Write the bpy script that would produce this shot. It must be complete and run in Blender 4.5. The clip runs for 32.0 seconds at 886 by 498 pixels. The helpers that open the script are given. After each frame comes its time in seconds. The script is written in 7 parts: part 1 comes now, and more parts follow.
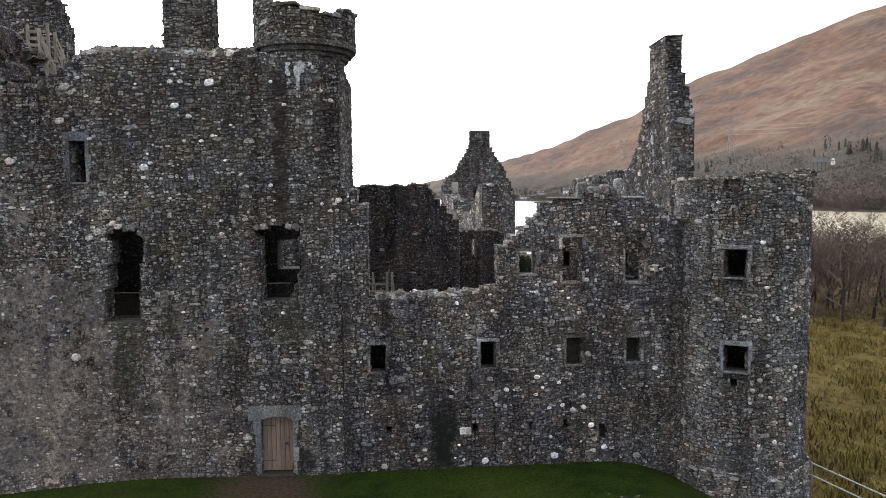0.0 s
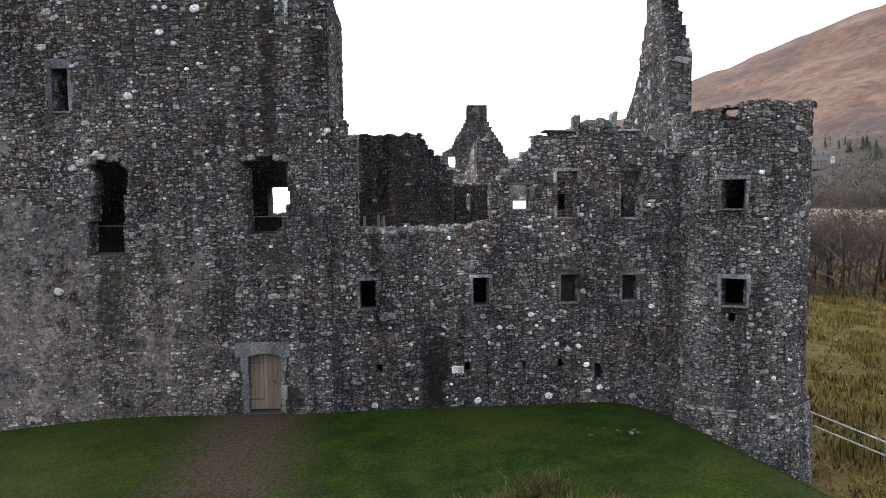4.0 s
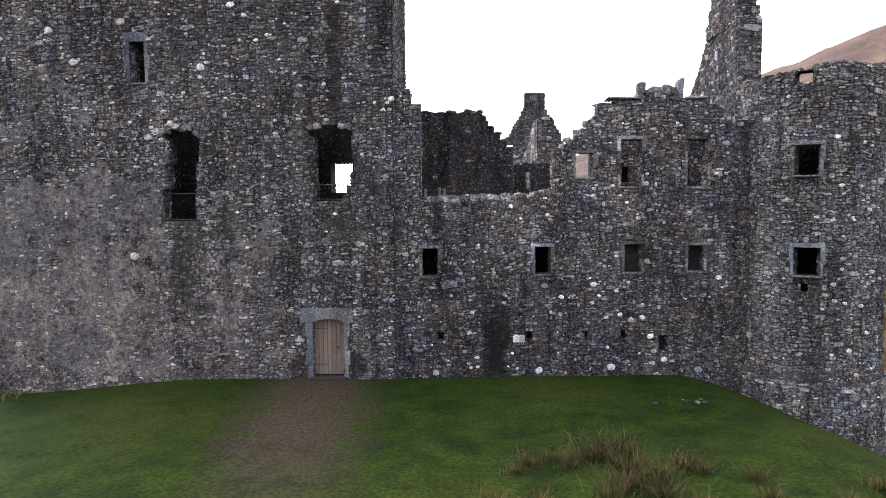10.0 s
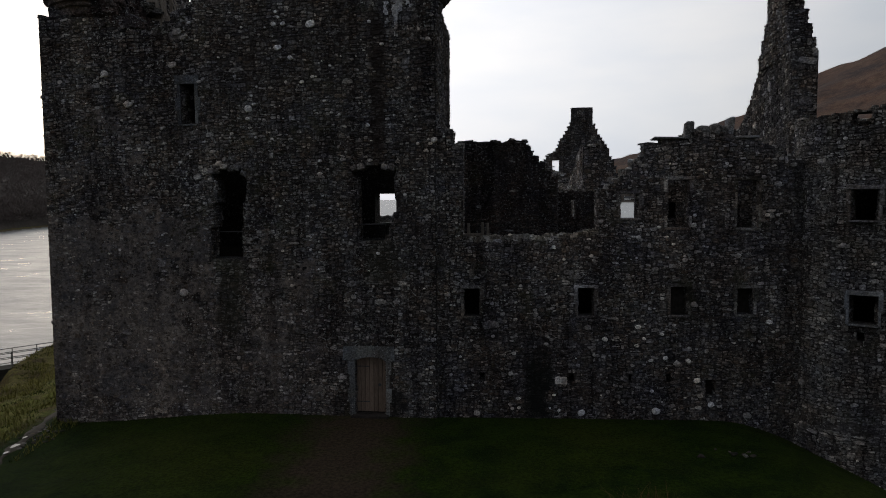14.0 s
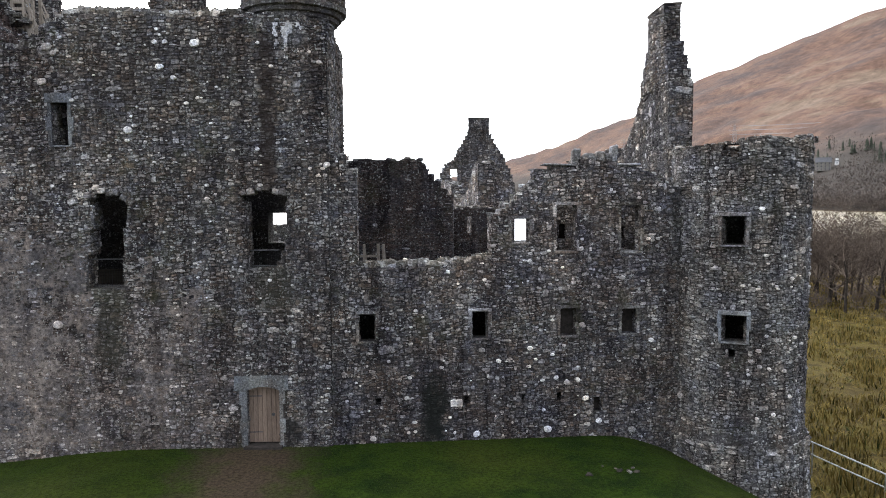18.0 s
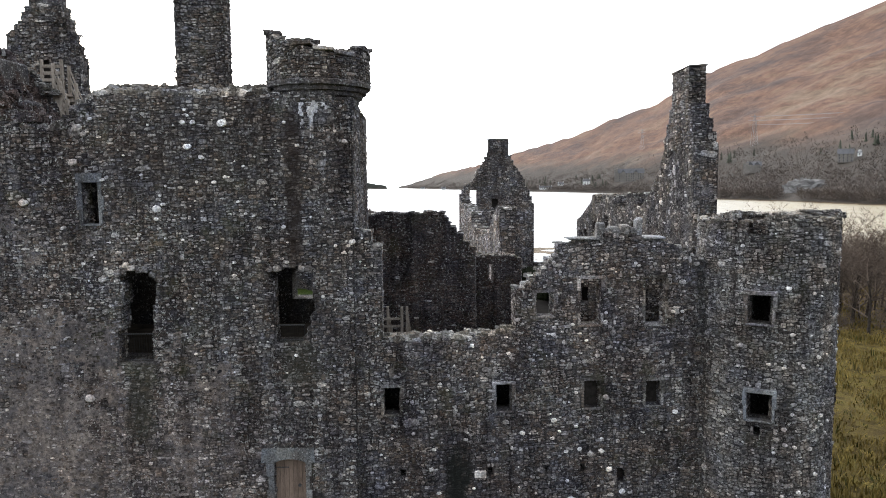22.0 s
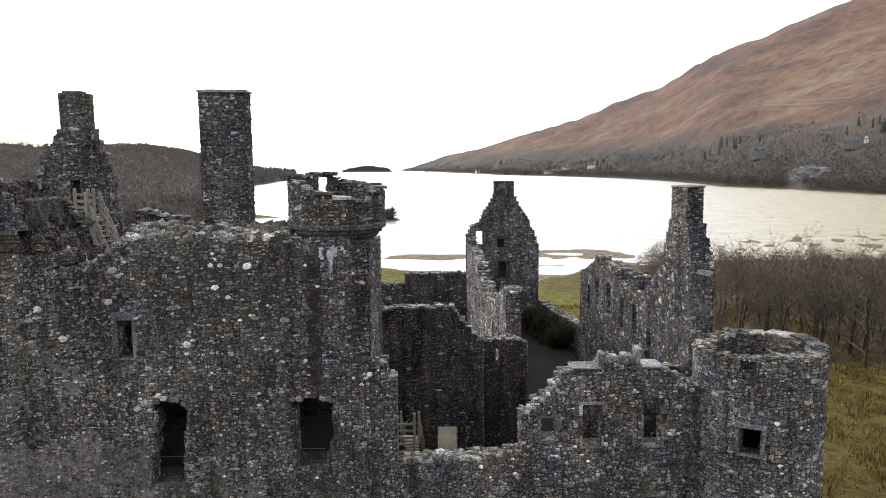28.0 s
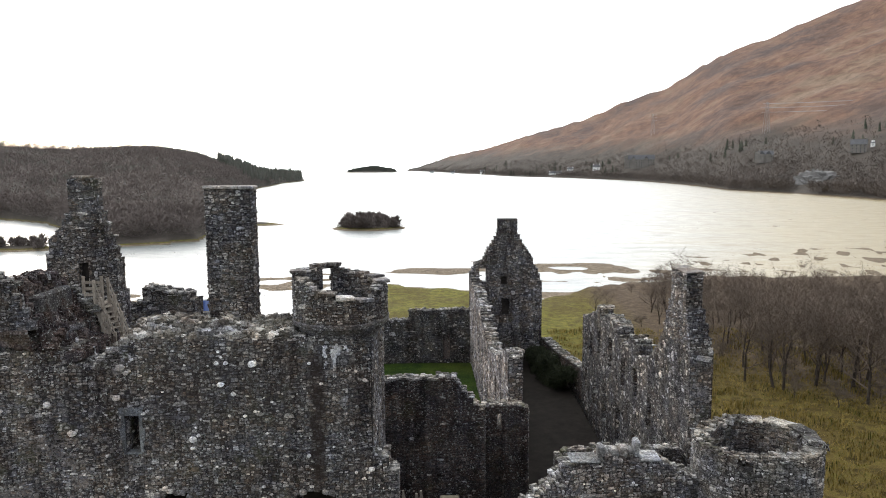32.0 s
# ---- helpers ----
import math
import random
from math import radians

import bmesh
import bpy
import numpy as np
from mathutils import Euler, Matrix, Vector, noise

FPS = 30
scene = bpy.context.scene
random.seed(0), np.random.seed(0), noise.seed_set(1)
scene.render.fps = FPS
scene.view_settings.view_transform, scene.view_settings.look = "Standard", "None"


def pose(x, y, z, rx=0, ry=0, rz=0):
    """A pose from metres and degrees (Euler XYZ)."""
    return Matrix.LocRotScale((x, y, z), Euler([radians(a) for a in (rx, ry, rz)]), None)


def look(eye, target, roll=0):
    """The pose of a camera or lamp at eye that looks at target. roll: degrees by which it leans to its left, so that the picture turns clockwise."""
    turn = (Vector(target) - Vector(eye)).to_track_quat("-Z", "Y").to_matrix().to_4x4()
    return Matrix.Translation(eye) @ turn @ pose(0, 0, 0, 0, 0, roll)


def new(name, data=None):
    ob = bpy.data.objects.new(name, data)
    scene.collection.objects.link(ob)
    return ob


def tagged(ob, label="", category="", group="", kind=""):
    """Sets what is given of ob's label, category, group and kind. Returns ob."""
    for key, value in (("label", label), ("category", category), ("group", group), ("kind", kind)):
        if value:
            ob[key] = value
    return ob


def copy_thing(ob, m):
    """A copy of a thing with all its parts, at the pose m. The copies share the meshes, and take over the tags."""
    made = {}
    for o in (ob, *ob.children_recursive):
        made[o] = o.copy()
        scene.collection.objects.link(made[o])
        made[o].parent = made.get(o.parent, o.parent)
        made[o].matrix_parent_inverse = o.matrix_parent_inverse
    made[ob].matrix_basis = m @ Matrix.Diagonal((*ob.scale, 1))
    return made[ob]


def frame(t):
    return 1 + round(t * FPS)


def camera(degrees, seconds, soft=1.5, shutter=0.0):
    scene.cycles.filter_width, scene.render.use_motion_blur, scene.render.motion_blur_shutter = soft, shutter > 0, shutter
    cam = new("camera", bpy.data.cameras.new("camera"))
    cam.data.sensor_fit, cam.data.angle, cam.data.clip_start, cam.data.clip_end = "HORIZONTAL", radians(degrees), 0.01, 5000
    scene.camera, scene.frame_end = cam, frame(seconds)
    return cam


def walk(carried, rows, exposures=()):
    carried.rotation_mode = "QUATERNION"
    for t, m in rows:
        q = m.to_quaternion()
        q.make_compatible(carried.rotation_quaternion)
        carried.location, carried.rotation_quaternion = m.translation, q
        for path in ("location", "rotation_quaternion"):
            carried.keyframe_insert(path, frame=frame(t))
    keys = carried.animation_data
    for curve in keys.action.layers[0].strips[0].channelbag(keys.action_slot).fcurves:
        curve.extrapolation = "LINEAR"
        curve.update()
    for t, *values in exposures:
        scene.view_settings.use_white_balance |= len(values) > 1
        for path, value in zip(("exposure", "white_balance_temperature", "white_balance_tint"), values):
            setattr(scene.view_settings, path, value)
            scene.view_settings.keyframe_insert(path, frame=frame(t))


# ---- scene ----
cam = camera(65.0, 32.0, soft=1.0)
PATH = [
    (0, (0.118, 0.486, 9.885), (0.189, 2.479, 9.732), -0.5),
    (0.5, (0.114, 0.475, 9.583), (0.187, 2.467, 9.43), -0.5),
    (1, (-0.004, 0.487, 9.286), (0.081, 2.48, 9.136), -0.5),
    (1.5, (-0.137, 0.627, 9.007), (-0.048, 2.619, 8.857), -0.5),
    (2, (-0.129, 0.803, 8.743), (-0.038, 2.795, 8.59), -0.4),
    (2.5, (0.03, 0.852, 8.506), (0.113, 2.844, 8.354), -0.5),
    (3, (0.235, 0.846, 8.172), (0.315, 2.839, 8.016), -0.5),
    (3.5, (0.408, 0.858, 7.799), (0.482, 2.851, 7.646), -0.5),
    (5.5, (0.313, 0.827, 6.702), (0.379, 2.821, 6.552), -0.6),
    (6, (0.093, 0.791, 6.438), (0.053, 2.785, 6.29), -0.6),
    (6.5, (0.078, 0.799, 6.196), (0.015, 2.792, 6.051), -0.6),
    (7, (0.15, 0.737, 6.004), (0.087, 2.731, 5.858), -0.6),
    (7.5, (0.287, 0.713, 5.841), (0.219, 2.707, 5.692), -0.6),
    (8, (0.41, 0.643, 5.828), (0.325, 2.635, 5.68), -0.6),
    (8.5, (0.405, 0.656, 5.866), (0.319, 2.648, 5.719), -0.6),
    (9, (0.288, 0.739, 5.961), (0.203, 2.732, 5.813), -0.6),
    (9.5, (0.165, 0.745, 6.1), (0.08, 2.738, 5.951), -0.5),
    (10, (0.111, 0.704, 6.351), (0.028, 2.697, 6.202), -0.5),
    (10.5, (0.138, 0.661, 6.543), (0.05, 2.654, 6.395), -0.5),
    (11, (0.181, 0.705, 6.625), (-0.047, 2.686, 6.48), -0.6),
    (11.5, (0.187, 0.665, 6.741), (-0.146, 2.632, 6.595), -0.6),
    (12, (0.071, 0.715, 6.919), (-0.301, 2.675, 6.774), -0.6),
    (12.5, (-0.008, 0.83, 7.163), (-0.4, 2.786, 7.017), -0.6),
    (13, (-0.045, 0.908, 7.39), (-0.444, 2.862, 7.243), -0.5),
    (13.5, (0.072, 0.88, 7.593), (-0.337, 2.833, 7.446), -0.4),
    (14, (0.266, 0.851, 7.75), (0.05, 2.833, 7.603), -0.3),
    (14.5, (0.291, 0.79, 7.849), (0.379, 2.783, 7.699), -0.3),
    (16.5, (0.041, 1.03, 7.646), (0.125, 3.022, 7.492), -0.2),
    (17, (0.057, 0.903, 7.965), (0.139, 2.896, 7.814), -0.3),
    (17.5, (0.308, 0.819, 8.353), (0.383, 2.812, 8.2), -0.3),
    (18, (0.546, 0.983, 8.683), (0.609, 2.976, 8.53), -0.3),
    (18.5, (0.53, 1.119, 9.038), (0.589, 3.113, 8.886), -0.3),
    (19, (0.311, 1.105, 9.43), (0.367, 3.099, 9.277), -0.2),
    (19.5, (0.095, 0.959, 9.776), (0.149, 2.953, 9.625), -0.2),
    (20, (-0.013, 0.794, 10.119), (0.025, 2.788, 9.97), -0.3),
    (20.5, (0.092, 0.704, 10.468), (0.096, 2.698, 10.319), -0.3),
    (21, (0.282, 0.754, 10.864), (0.283, 2.748, 10.712), -0.3),
    (21.5, (0.307, 0.933, 11.271), (0.311, 2.927, 11.119), -0.4),
    (22, (0.281, 1.105, 11.679), (0.297, 3.097, 11.497), -0.4),
    (22.5, (0.256, 1.214, 12.151), (0.28, 3.199, 11.913), -0.4),
    (23, (0.252, 1.205, 12.618), (0.28, 3.191, 12.381), -0.4),
    (23.5, (0.304, 1.22, 13.028), (0.328, 3.206, 12.791), -0.4),
    (24, (0.273, 1.109, 13.347), (0.292, 3.095, 13.11), -0.4),
    (24.5, (0.127, 0.779, 13.66), (0.144, 2.765, 13.423), -0.4),
    (26.5, (0.193, 0.173, 15.557), (0.21, 2.159, 15.32), -0.4),
    (27, (0.254, 0.213, 16.169), (0.269, 2.199, 15.934), -0.4),
    (27.5, (0.172, 0.172, 16.814), (0.18, 2.159, 16.58), -0.4),
    (28, (0.045, 0.071, 17.352), (0.049, 2.057, 17.118), -0.4),
    (28.5, (-0.031, -0.071, 17.792), (-0.03, 1.916, 17.557), -0.4),
    (29, (-0.029, -0.172, 18.192), (-0.031, 1.814, 17.958), -0.4),
    (29.5, (-0.023, -0.198, 18.577), (-0.026, 1.788, 18.344), -0.5),
    (30, (-0.037, -0.203, 19.002), (-0.041, 1.783, 18.767), -0.4),
    (30.5, (-0.004, -0.119, 19.552), (-0.009, 1.867, 19.317), -0.4),
    (31, (0.071, -0.03, 20.078), (0.065, 1.956, 19.843), -0.3),
    (31.5, (0.179, 0.001, 20.614), (0.171, 1.987, 20.38), -0.3),
    (32, (0.184, 0.095, 21.023), (0.174, 2.081, 20.788), -0.3),
]
walk(cam, [(t, look(eye, target, roll)) for t, eye, target, roll in PATH],
     exposures=((0, -0.02, 6300, 11), (3.5, 0.05, 6100, 12), (5.5, 0.38, 5950, 18), (10.4, 0.42, 5950, 18), (11, 0.12, 5950, 17), (11.5, -0.3, 5950, 15), (12, -0.8, 6000, 13), (12.5, -1.5, 6100, 12), (13, -1.7, 6100, 12), (13.5, -2.2, 6200, 12),
                (14, -2.6, 6200, 12), (14.5, -2.05, 6200, 12), (16.5, -0.5, 6100, 12), (17, 0.08, 6100, 12), (18, 0.2, 6100, 12), (20, 0.15, 6150, 12), (22, 0.0, 6200, 11), (24.5, -0.05, 6300, 11), (27, -0.1, 6300, 11), (32, -0.22, 6350, 10)))

# ---- light ----
SUN_AZ, SUN_EL = -34.0, 9.0
world = bpy.data.worlds.new("sky")
scene.world = world
world.use_nodes = True
wn, wl = world.node_tree.nodes, world.node_tree.links
wn.clear()
w_out = wn.new("ShaderNodeOutputWorld")
w_bg = wn.new("ShaderNodeBackground")
w_sky = wn.new("ShaderNodeTexSky")
w_sky.sky_type = "NISHITA"
w_sky.sun_disc = False
w_sky.sun_elevation = radians(SUN_EL)
w_sky.sun_rotation = radians(SUN_AZ)
w_sky.altitude, w_sky.air_density, w_sky.dust_density = 40.0, 1.0, 3.0
w_co = wn.new("ShaderNodeTexCoord")
w_map = wn.new("ShaderNodeMapping")
w_map.inputs["Scale"].default_value = (1.0, 1.0, 3.5)
w_noise = wn.new("ShaderNodeTexNoise")
w_noise.inputs["Scale"].default_value = 2.2
w_noise.inputs["Detail"].default_value = 6.0
w_ramp = wn.new("ShaderNodeValToRGB")
w_ramp.color_ramp.elements[0].position, w_ramp.color_ramp.elements[0].color = 0.35, (0.86, 0.93, 1.03, 1)
w_ramp.color_ramp.elements[1].position, w_ramp.color_ramp.elements[1].color = 0.65, (1.12, 1.12, 1.12, 1)
w_mul = wn.new("ShaderNodeMix")
w_mul.data_type, w_mul.blend_type = "RGBA", "MULTIPLY"
w_mul.inputs[0].default_value = 1.0
w_dot = wn.new("ShaderNodeVectorMath")
w_dot.operation = "DOT_PRODUCT"
w_dot.inputs[1].default_value = (math.sin(radians(SUN_AZ)) * 0.9, math.cos(radians(SUN_AZ)) * 0.9, 0.44)
w_half = wn.new("ShaderNodeMapRange")
w_half.inputs["From Min"].default_value = -1.0
w_glow = wn.new("ShaderNodeValToRGB")
for w_k, (w_p, w_c) in enumerate(((0.0, (9.6, 9.8, 10.2)), (0.45, (11.6, 11.7, 12.0)), (0.7, (21.3, 20.4, 18.6)), (0.95, (46.0, 45.0, 43.5)))):
    w_e = w_glow.color_ramp.elements[w_k] if w_k < 2 else w_glow.color_ramp.elements.new(w_p)
    w_e.position, w_e.color = w_p, (*w_c, 1)
wl.new(w_co.outputs["Generated"], w_dot.inputs[0])
wl.new(w_dot.outputs["Value"], w_half.inputs["Value"])
wl.new(w_half.outputs[0], w_glow.inputs[0])
wl.new(w_glow.outputs[0], w_mul.inputs[7])
w_add = wn.new("ShaderNodeMix")
w_add.data_type, w_add.blend_type = "RGBA", "ADD"
w_add.inputs[0].default_value = 0.6
wl.new(w_co.outputs["Generated"], w_map.inputs["Vector"])
wl.new(w_map.outputs["Vector"], w_noise.inputs["Vector"])
wl.new(w_noise.outputs[0], w_ramp.inputs[0])
wl.new(w_ramp.outputs[0], w_mul.inputs[6])
wl.new(w_mul.outputs[2], w_add.inputs[6])
wl.new(w_sky.outputs[0], w_add.inputs[7])
wl.new(w_add.outputs[2], w_bg.inputs["Color"])
w_bg.inputs["Strength"].default_value = 0.12
wl.new(w_bg.outputs[0], w_out.inputs["Surface"])

sun = new("sun", bpy.data.lights.new("sun", "SUN"))
sun.data.energy, sun.data.angle, sun.data.color = 0.25, radians(14.0), (1.0, 0.9, 0.76)
s_az, s_el = radians(SUN_AZ), radians(SUN_EL)
sun_from = Vector((math.sin(s_az) * math.cos(s_el), math.cos(s_az) * math.cos(s_el), math.sin(s_el)))
sun.matrix_basis = look(sun_from * 100, (0, 0, 0))


# ---- materials ----
def material(name, rough=0.9):
    m = bpy.data.materials.new(name)
    m.use_nodes = True
    b = m.node_tree.nodes["Principled BSDF"]
    b.inputs["Roughness"].default_value = rough
    b.inputs["Specular IOR Level"].default_value = 0.5 if rough < 0.72 else 0.08
    return m, m.node_tree.nodes, m.node_tree.links, b


def n_noise(nodes, links, vec, scale, detail=4.0, rough=0.55):
    n = nodes.new("ShaderNodeTexNoise")
    n.inputs["Scale"].default_value, n.inputs["Detail"].default_value, n.inputs["Roughness"].default_value = scale, detail, rough
    links.new(vec, n.inputs["Vector"])
    return n.outputs[0]


def n_ramp(nodes, links, fac, stops):
    r = nodes.new("ShaderNodeValToRGB")
    e = r.color_ramp.elements
    while len(e) < len(stops):
        e.new(0.5)
    for k, (p, c) in enumerate(stops):
        e[k].position = p
        e[k].color = (c, c, c, 1) if isinstance(c, (int, float)) else (*c, 1)
    links.new(fac, r.inputs[0])
    return r.outputs[0]


def n_mix(nodes, links, fac, a, b, blend="MIX"):
    m = nodes.new("ShaderNodeMix")
    m.data_type, m.blend_type = "RGBA", blend
    for k, v in ((0, fac), (6, a), (7, b)):
        if isinstance(v, (int, float)):
            m.inputs[k].default_value = v
        elif isinstance(v, tuple):
            m.inputs[k].default_value = (*v, 1)
        else:
            links.new(v, m.inputs[k])
    return m.outputs[2]


def n_math(nodes, links, op, a, b=0.0):
    m = nodes.new("ShaderNodeMath")
    m.operation = op
    for k, v in ((0, a), (1, b)):
        if isinstance(v, (int, float)):
            m.inputs[k].default_value = v
        else:
            links.new(v, m.inputs[k])
    return m.outputs[0]


def n_bump(nodes, links, bsdf, height, strength, dist=0.02):
    b = nodes.new("ShaderNodeBump")
    b.inputs["Strength"].default_value, b.inputs["Distance"].default_value = strength, dist
    links.new(height, b.inputs["Height"])
    links.new(b.outputs[0], bsdf.inputs["Normal"])


def n_scale(nodes, links, vec, s):
    m = nodes.new("ShaderNodeMapping")
    m.inputs["Scale"].default_value = s
    links.new(vec, m.inputs["Vector"])
    return m.outputs[0]


def n_spot(nodes, links, X, Z, cx, cz, rx, rz, edge):
    """A soft-edged patch of its own shape on the wall, round (cx, cz)."""
    dx = n_math(nodes, links, "POWER", n_math(nodes, links, "ABSOLUTE", n_math(nodes, links, "MULTIPLY", n_math(nodes, links, "SUBTRACT", X, cx), 1 / rx)), 2.0)
    dz = n_math(nodes, links, "POWER", n_math(nodes, links, "ABSOLUTE", n_math(nodes, links, "MULTIPLY", n_math(nodes, links, "SUBTRACT", Z, cz), 1 / rz)), 4.0)
    d = n_math(nodes, links, "ADD", n_math(nodes, links, "ADD", dx, dz), n_math(nodes, links, "MULTIPLY", n_math(nodes, links, "SUBTRACT", edge, 0.5), 3.4))
    return n_ramp(nodes, links, d, [(0.1, 1.0), (1.15, 0.0)])


def stone_material(name, stops, white=0.962, moss=0.5, stains=False, fleck=0.55):
    """Weathered rubble: each stone its own tone, lichen spots, damp streaks and some moss."""
    m, N, L, b = material(name, 0.92)
    pos = N.new("ShaderNodeNewGeometry")
    P, isl = pos.outputs["Position"], pos.outputs["Random Per Island"]
    obj = N.new("ShaderNodeObjectInfo").outputs["Random"]
    tone = n_math(N, L, "FRACT", n_math(N, L, "ADD", isl, obj))
    c = n_ramp(N, L, tone, stops)
    pale = n_math(N, L, "GREATER_THAN", n_math(N, L, "FRACT", n_math(N, L, "MULTIPLY", tone, 37.7)), white)
    c = n_mix(N, L, n_math(N, L, "MULTIPLY", pale, 0.8), c, (0.42, 0.415, 0.4))
    grain = n_noise(N, L, P, 15.0, 8.0, 0.7)
    c = n_mix(N, L, 1.0, c, n_ramp(N, L, grain, [(0.4, 0.55), (0.5, 0.96), (0.6, 1.5)]), "MULTIPLY")
    warp = N.new("ShaderNodeVectorMath")
    warp.operation = "ADD"
    wob = N.new("ShaderNodeTexNoise")
    wob.inputs["Scale"].default_value = 9.0
    L.new(P, wob.inputs["Vector"])
    shrink = N.new("ShaderNodeVectorMath")
    shrink.operation = "SCALE"
    shrink.inputs["Scale"].default_value = 0.09
    L.new(wob.outputs["Color"], shrink.inputs[0])
    L.new(P, warp.inputs[0])
    L.new(shrink.outputs[0], warp.inputs[1])
    cell = N.new("ShaderNodeTexVoronoi")
    cell.inputs["Scale"].default_value = 15.0
    L.new(n_scale(N, L, warp.outputs[0], (0.62, 0.62, 1.6)), cell.inputs["Vector"])
    chip = N.new("ShaderNodeSeparateColor")
    L.new(cell.outputs["Color"], chip.inputs[0])
    c = n_mix(N, L, fleck, c, n_ramp(N, L, chip.outputs[0], [(0.0, 0.52), (0.6, 1.06), (1.0, 1.85)]), "MULTIPLY")
    c = n_mix(N, L, fleck, c, n_ramp(N, L, cell.outputs["Distance"], [(0.36, 1.15), (0.62, 0.42)]), "MULTIPLY")
    speck = n_math(N, L, "MULTIPLY", n_math(N, L, "GREATER_THAN", chip.outputs[1], 0.972), n_ramp(N, L, cell.outputs["Distance"], [(0.22, 0.75), (0.4, 0.0)]))
    c = n_mix(N, L, n_math(N, L, "MULTIPLY", speck, fleck), c, (0.5, 0.5, 0.48))
    patch = n_noise(N, L, P, 0.5, 5.0, 0.65)
    c = n_mix(N, L, 0.9, c, n_ramp(N, L, patch, [(0.34, (0.58, 0.56, 0.58)), (0.66, (1.35, 1.32, 1.25))]), "MULTIPLY")
    streak = n_noise(N, L, n_scale(N, L, P, (1.1, 1.1, 0.14)), 1.3, 5.0, 0.65)
    c = n_mix(N, L, 0.85, c, n_ramp(N, L, streak, [(0.36, (0.42, 0.38, 0.38)), (0.58, (1.12, 1.12, 1.12))]), "MULTIPLY")
    c = n_mix(N, L, 0.8, c, n_ramp(N, L, n_noise(N, L, P, 0.8, 6.0, 0.7), [(0.38, (0.92, 0.97, 1.14)), (0.5, (1.0, 1.0, 1.0)), (0.62, (1.14, 1.0, 0.88))]), "MULTIPLY")
    lichen = n_noise(N, L, P, 11.0, 4.0, 0.6)
    spread = n_ramp(N, L, n_noise(N, L, P, 1.1, 3.0), [(0.4, 0.25), (0.58, 1.0)])
    c = n_mix(N, L, n_math(N, L, "MULTIPLY", n_ramp(N, L, lichen, [(0.59, 0.0), (0.64, 0.85)]), spread), c, (0.32, 0.325, 0.31))
    green = n_math(N, L, "MULTIPLY", n_ramp(N, L, n_noise(N, L, P, 0.9, 6.0, 0.7), [(0.56, 0.0), (0.72, 1.0)]), moss)
    c = n_mix(N, L, green, c, (0.06, 0.062, 0.03))
    if stains:
        sep = N.new("ShaderNodeSeparateXYZ")
        L.new(P, sep.inputs[0])
        X, Y, Z = sep.outputs
        edge = n_noise(N, L, P, 1.6, 6.0, 0.7)
        # lime wash still clinging to the foot of the tower house
        lime = n_spot(N, L, X, Z, -12.5, 1.2, 7.4, 4.4, n_math(N, L, "ADD", n_math(N, L, "MULTIPLY", n_math(N, L, "SUBTRACT", edge, 0.5), 2.0), 0.5))
        # darker low on the range, paler on the upper walls
        dark_patch = n_spot(N, L, X, Z, 2.6, 1.4, 6.4, 2.4, edge)
        c = n_mix(N, L, dark_patch, c, (0.74, 0.73, 0.76), "MULTIPLY")
        pale_patch = n_spot(N, L, X, Z, -14.0, 10.4, 6.0, 5.2, edge)
        c = n_mix(N, L, pale_patch, c, (1.3, 1.29, 1.28), "MULTIPLY")
        pale_patch = n_spot(N, L, X, Z, 4.5, 7.6, 7.5, 3.2, edge)
        c = n_mix(N, L, pale_patch, c, (1.22, 1.2, 1.21), "MULTIPLY")
        lime = n_math(N, L, "MULTIPLY", lime, n_ramp(N, L, n_noise(N, L, P, 2.2, 9.0, 0.8), [(0.36, 0.0), (0.64, 0.75)]))
        lime = n_math(N, L, "MULTIPLY", lime, n_math(N, L, "LESS_THAN", Y, 25.4))
        c = n_mix(N, L, lime, c, (1.75, 1.55, 1.42), "MULTIPLY")
        c = n_mix(N, L, n_math(N, L, "MULTIPLY", lime, 0.35), c, (0.24, 0.2, 0.178))
        # wall stains, and a narrow darker strip up the tower junction
        for cx, cz, rx, rz, col, k in ((1.05, 0.9, 0.55, 1.5, (0.014, 0.015, 0.013), 0.95), (-10.2, 4.0, 0.6, 1.7, (0.03, 0.03, 0.02), 0.6), (-4.65, 11.6, 0.36, 3.4, (0.026, 0.019, 0.016), 0.85),
                                       (9.75, 7.6, 0.3, 2.2, (0.022, 0.022, 0.02), 0.5), (-4.6, 5.4, 0.9, 1.0, (0.045, 0.043, 0.03), 0.5), 
                                       (-8.0, 12.9, 3.9, 1.9, (0.032, 0.026, 0.024), 0.36), (-4.0, 0.35, 0.35, 0.6, (0.018, 0.017, 0.016), 0.8), (-6.2, 0.2, 0.3, 0.5, (0.02, 0.018, 0.017), 0.7)):
            c = n_mix(N, L, n_math(N, L, "MULTIPLY", n_spot(N, L, X, Z, cx, cz, rx, rz, edge), k), c, col)
    L.new(c, b.inputs["Base Color"])
    n_bump(N, L, b, n_noise(N, L, P, 14.0, 6.0, 0.65), 0.9, 0.03)
    return m


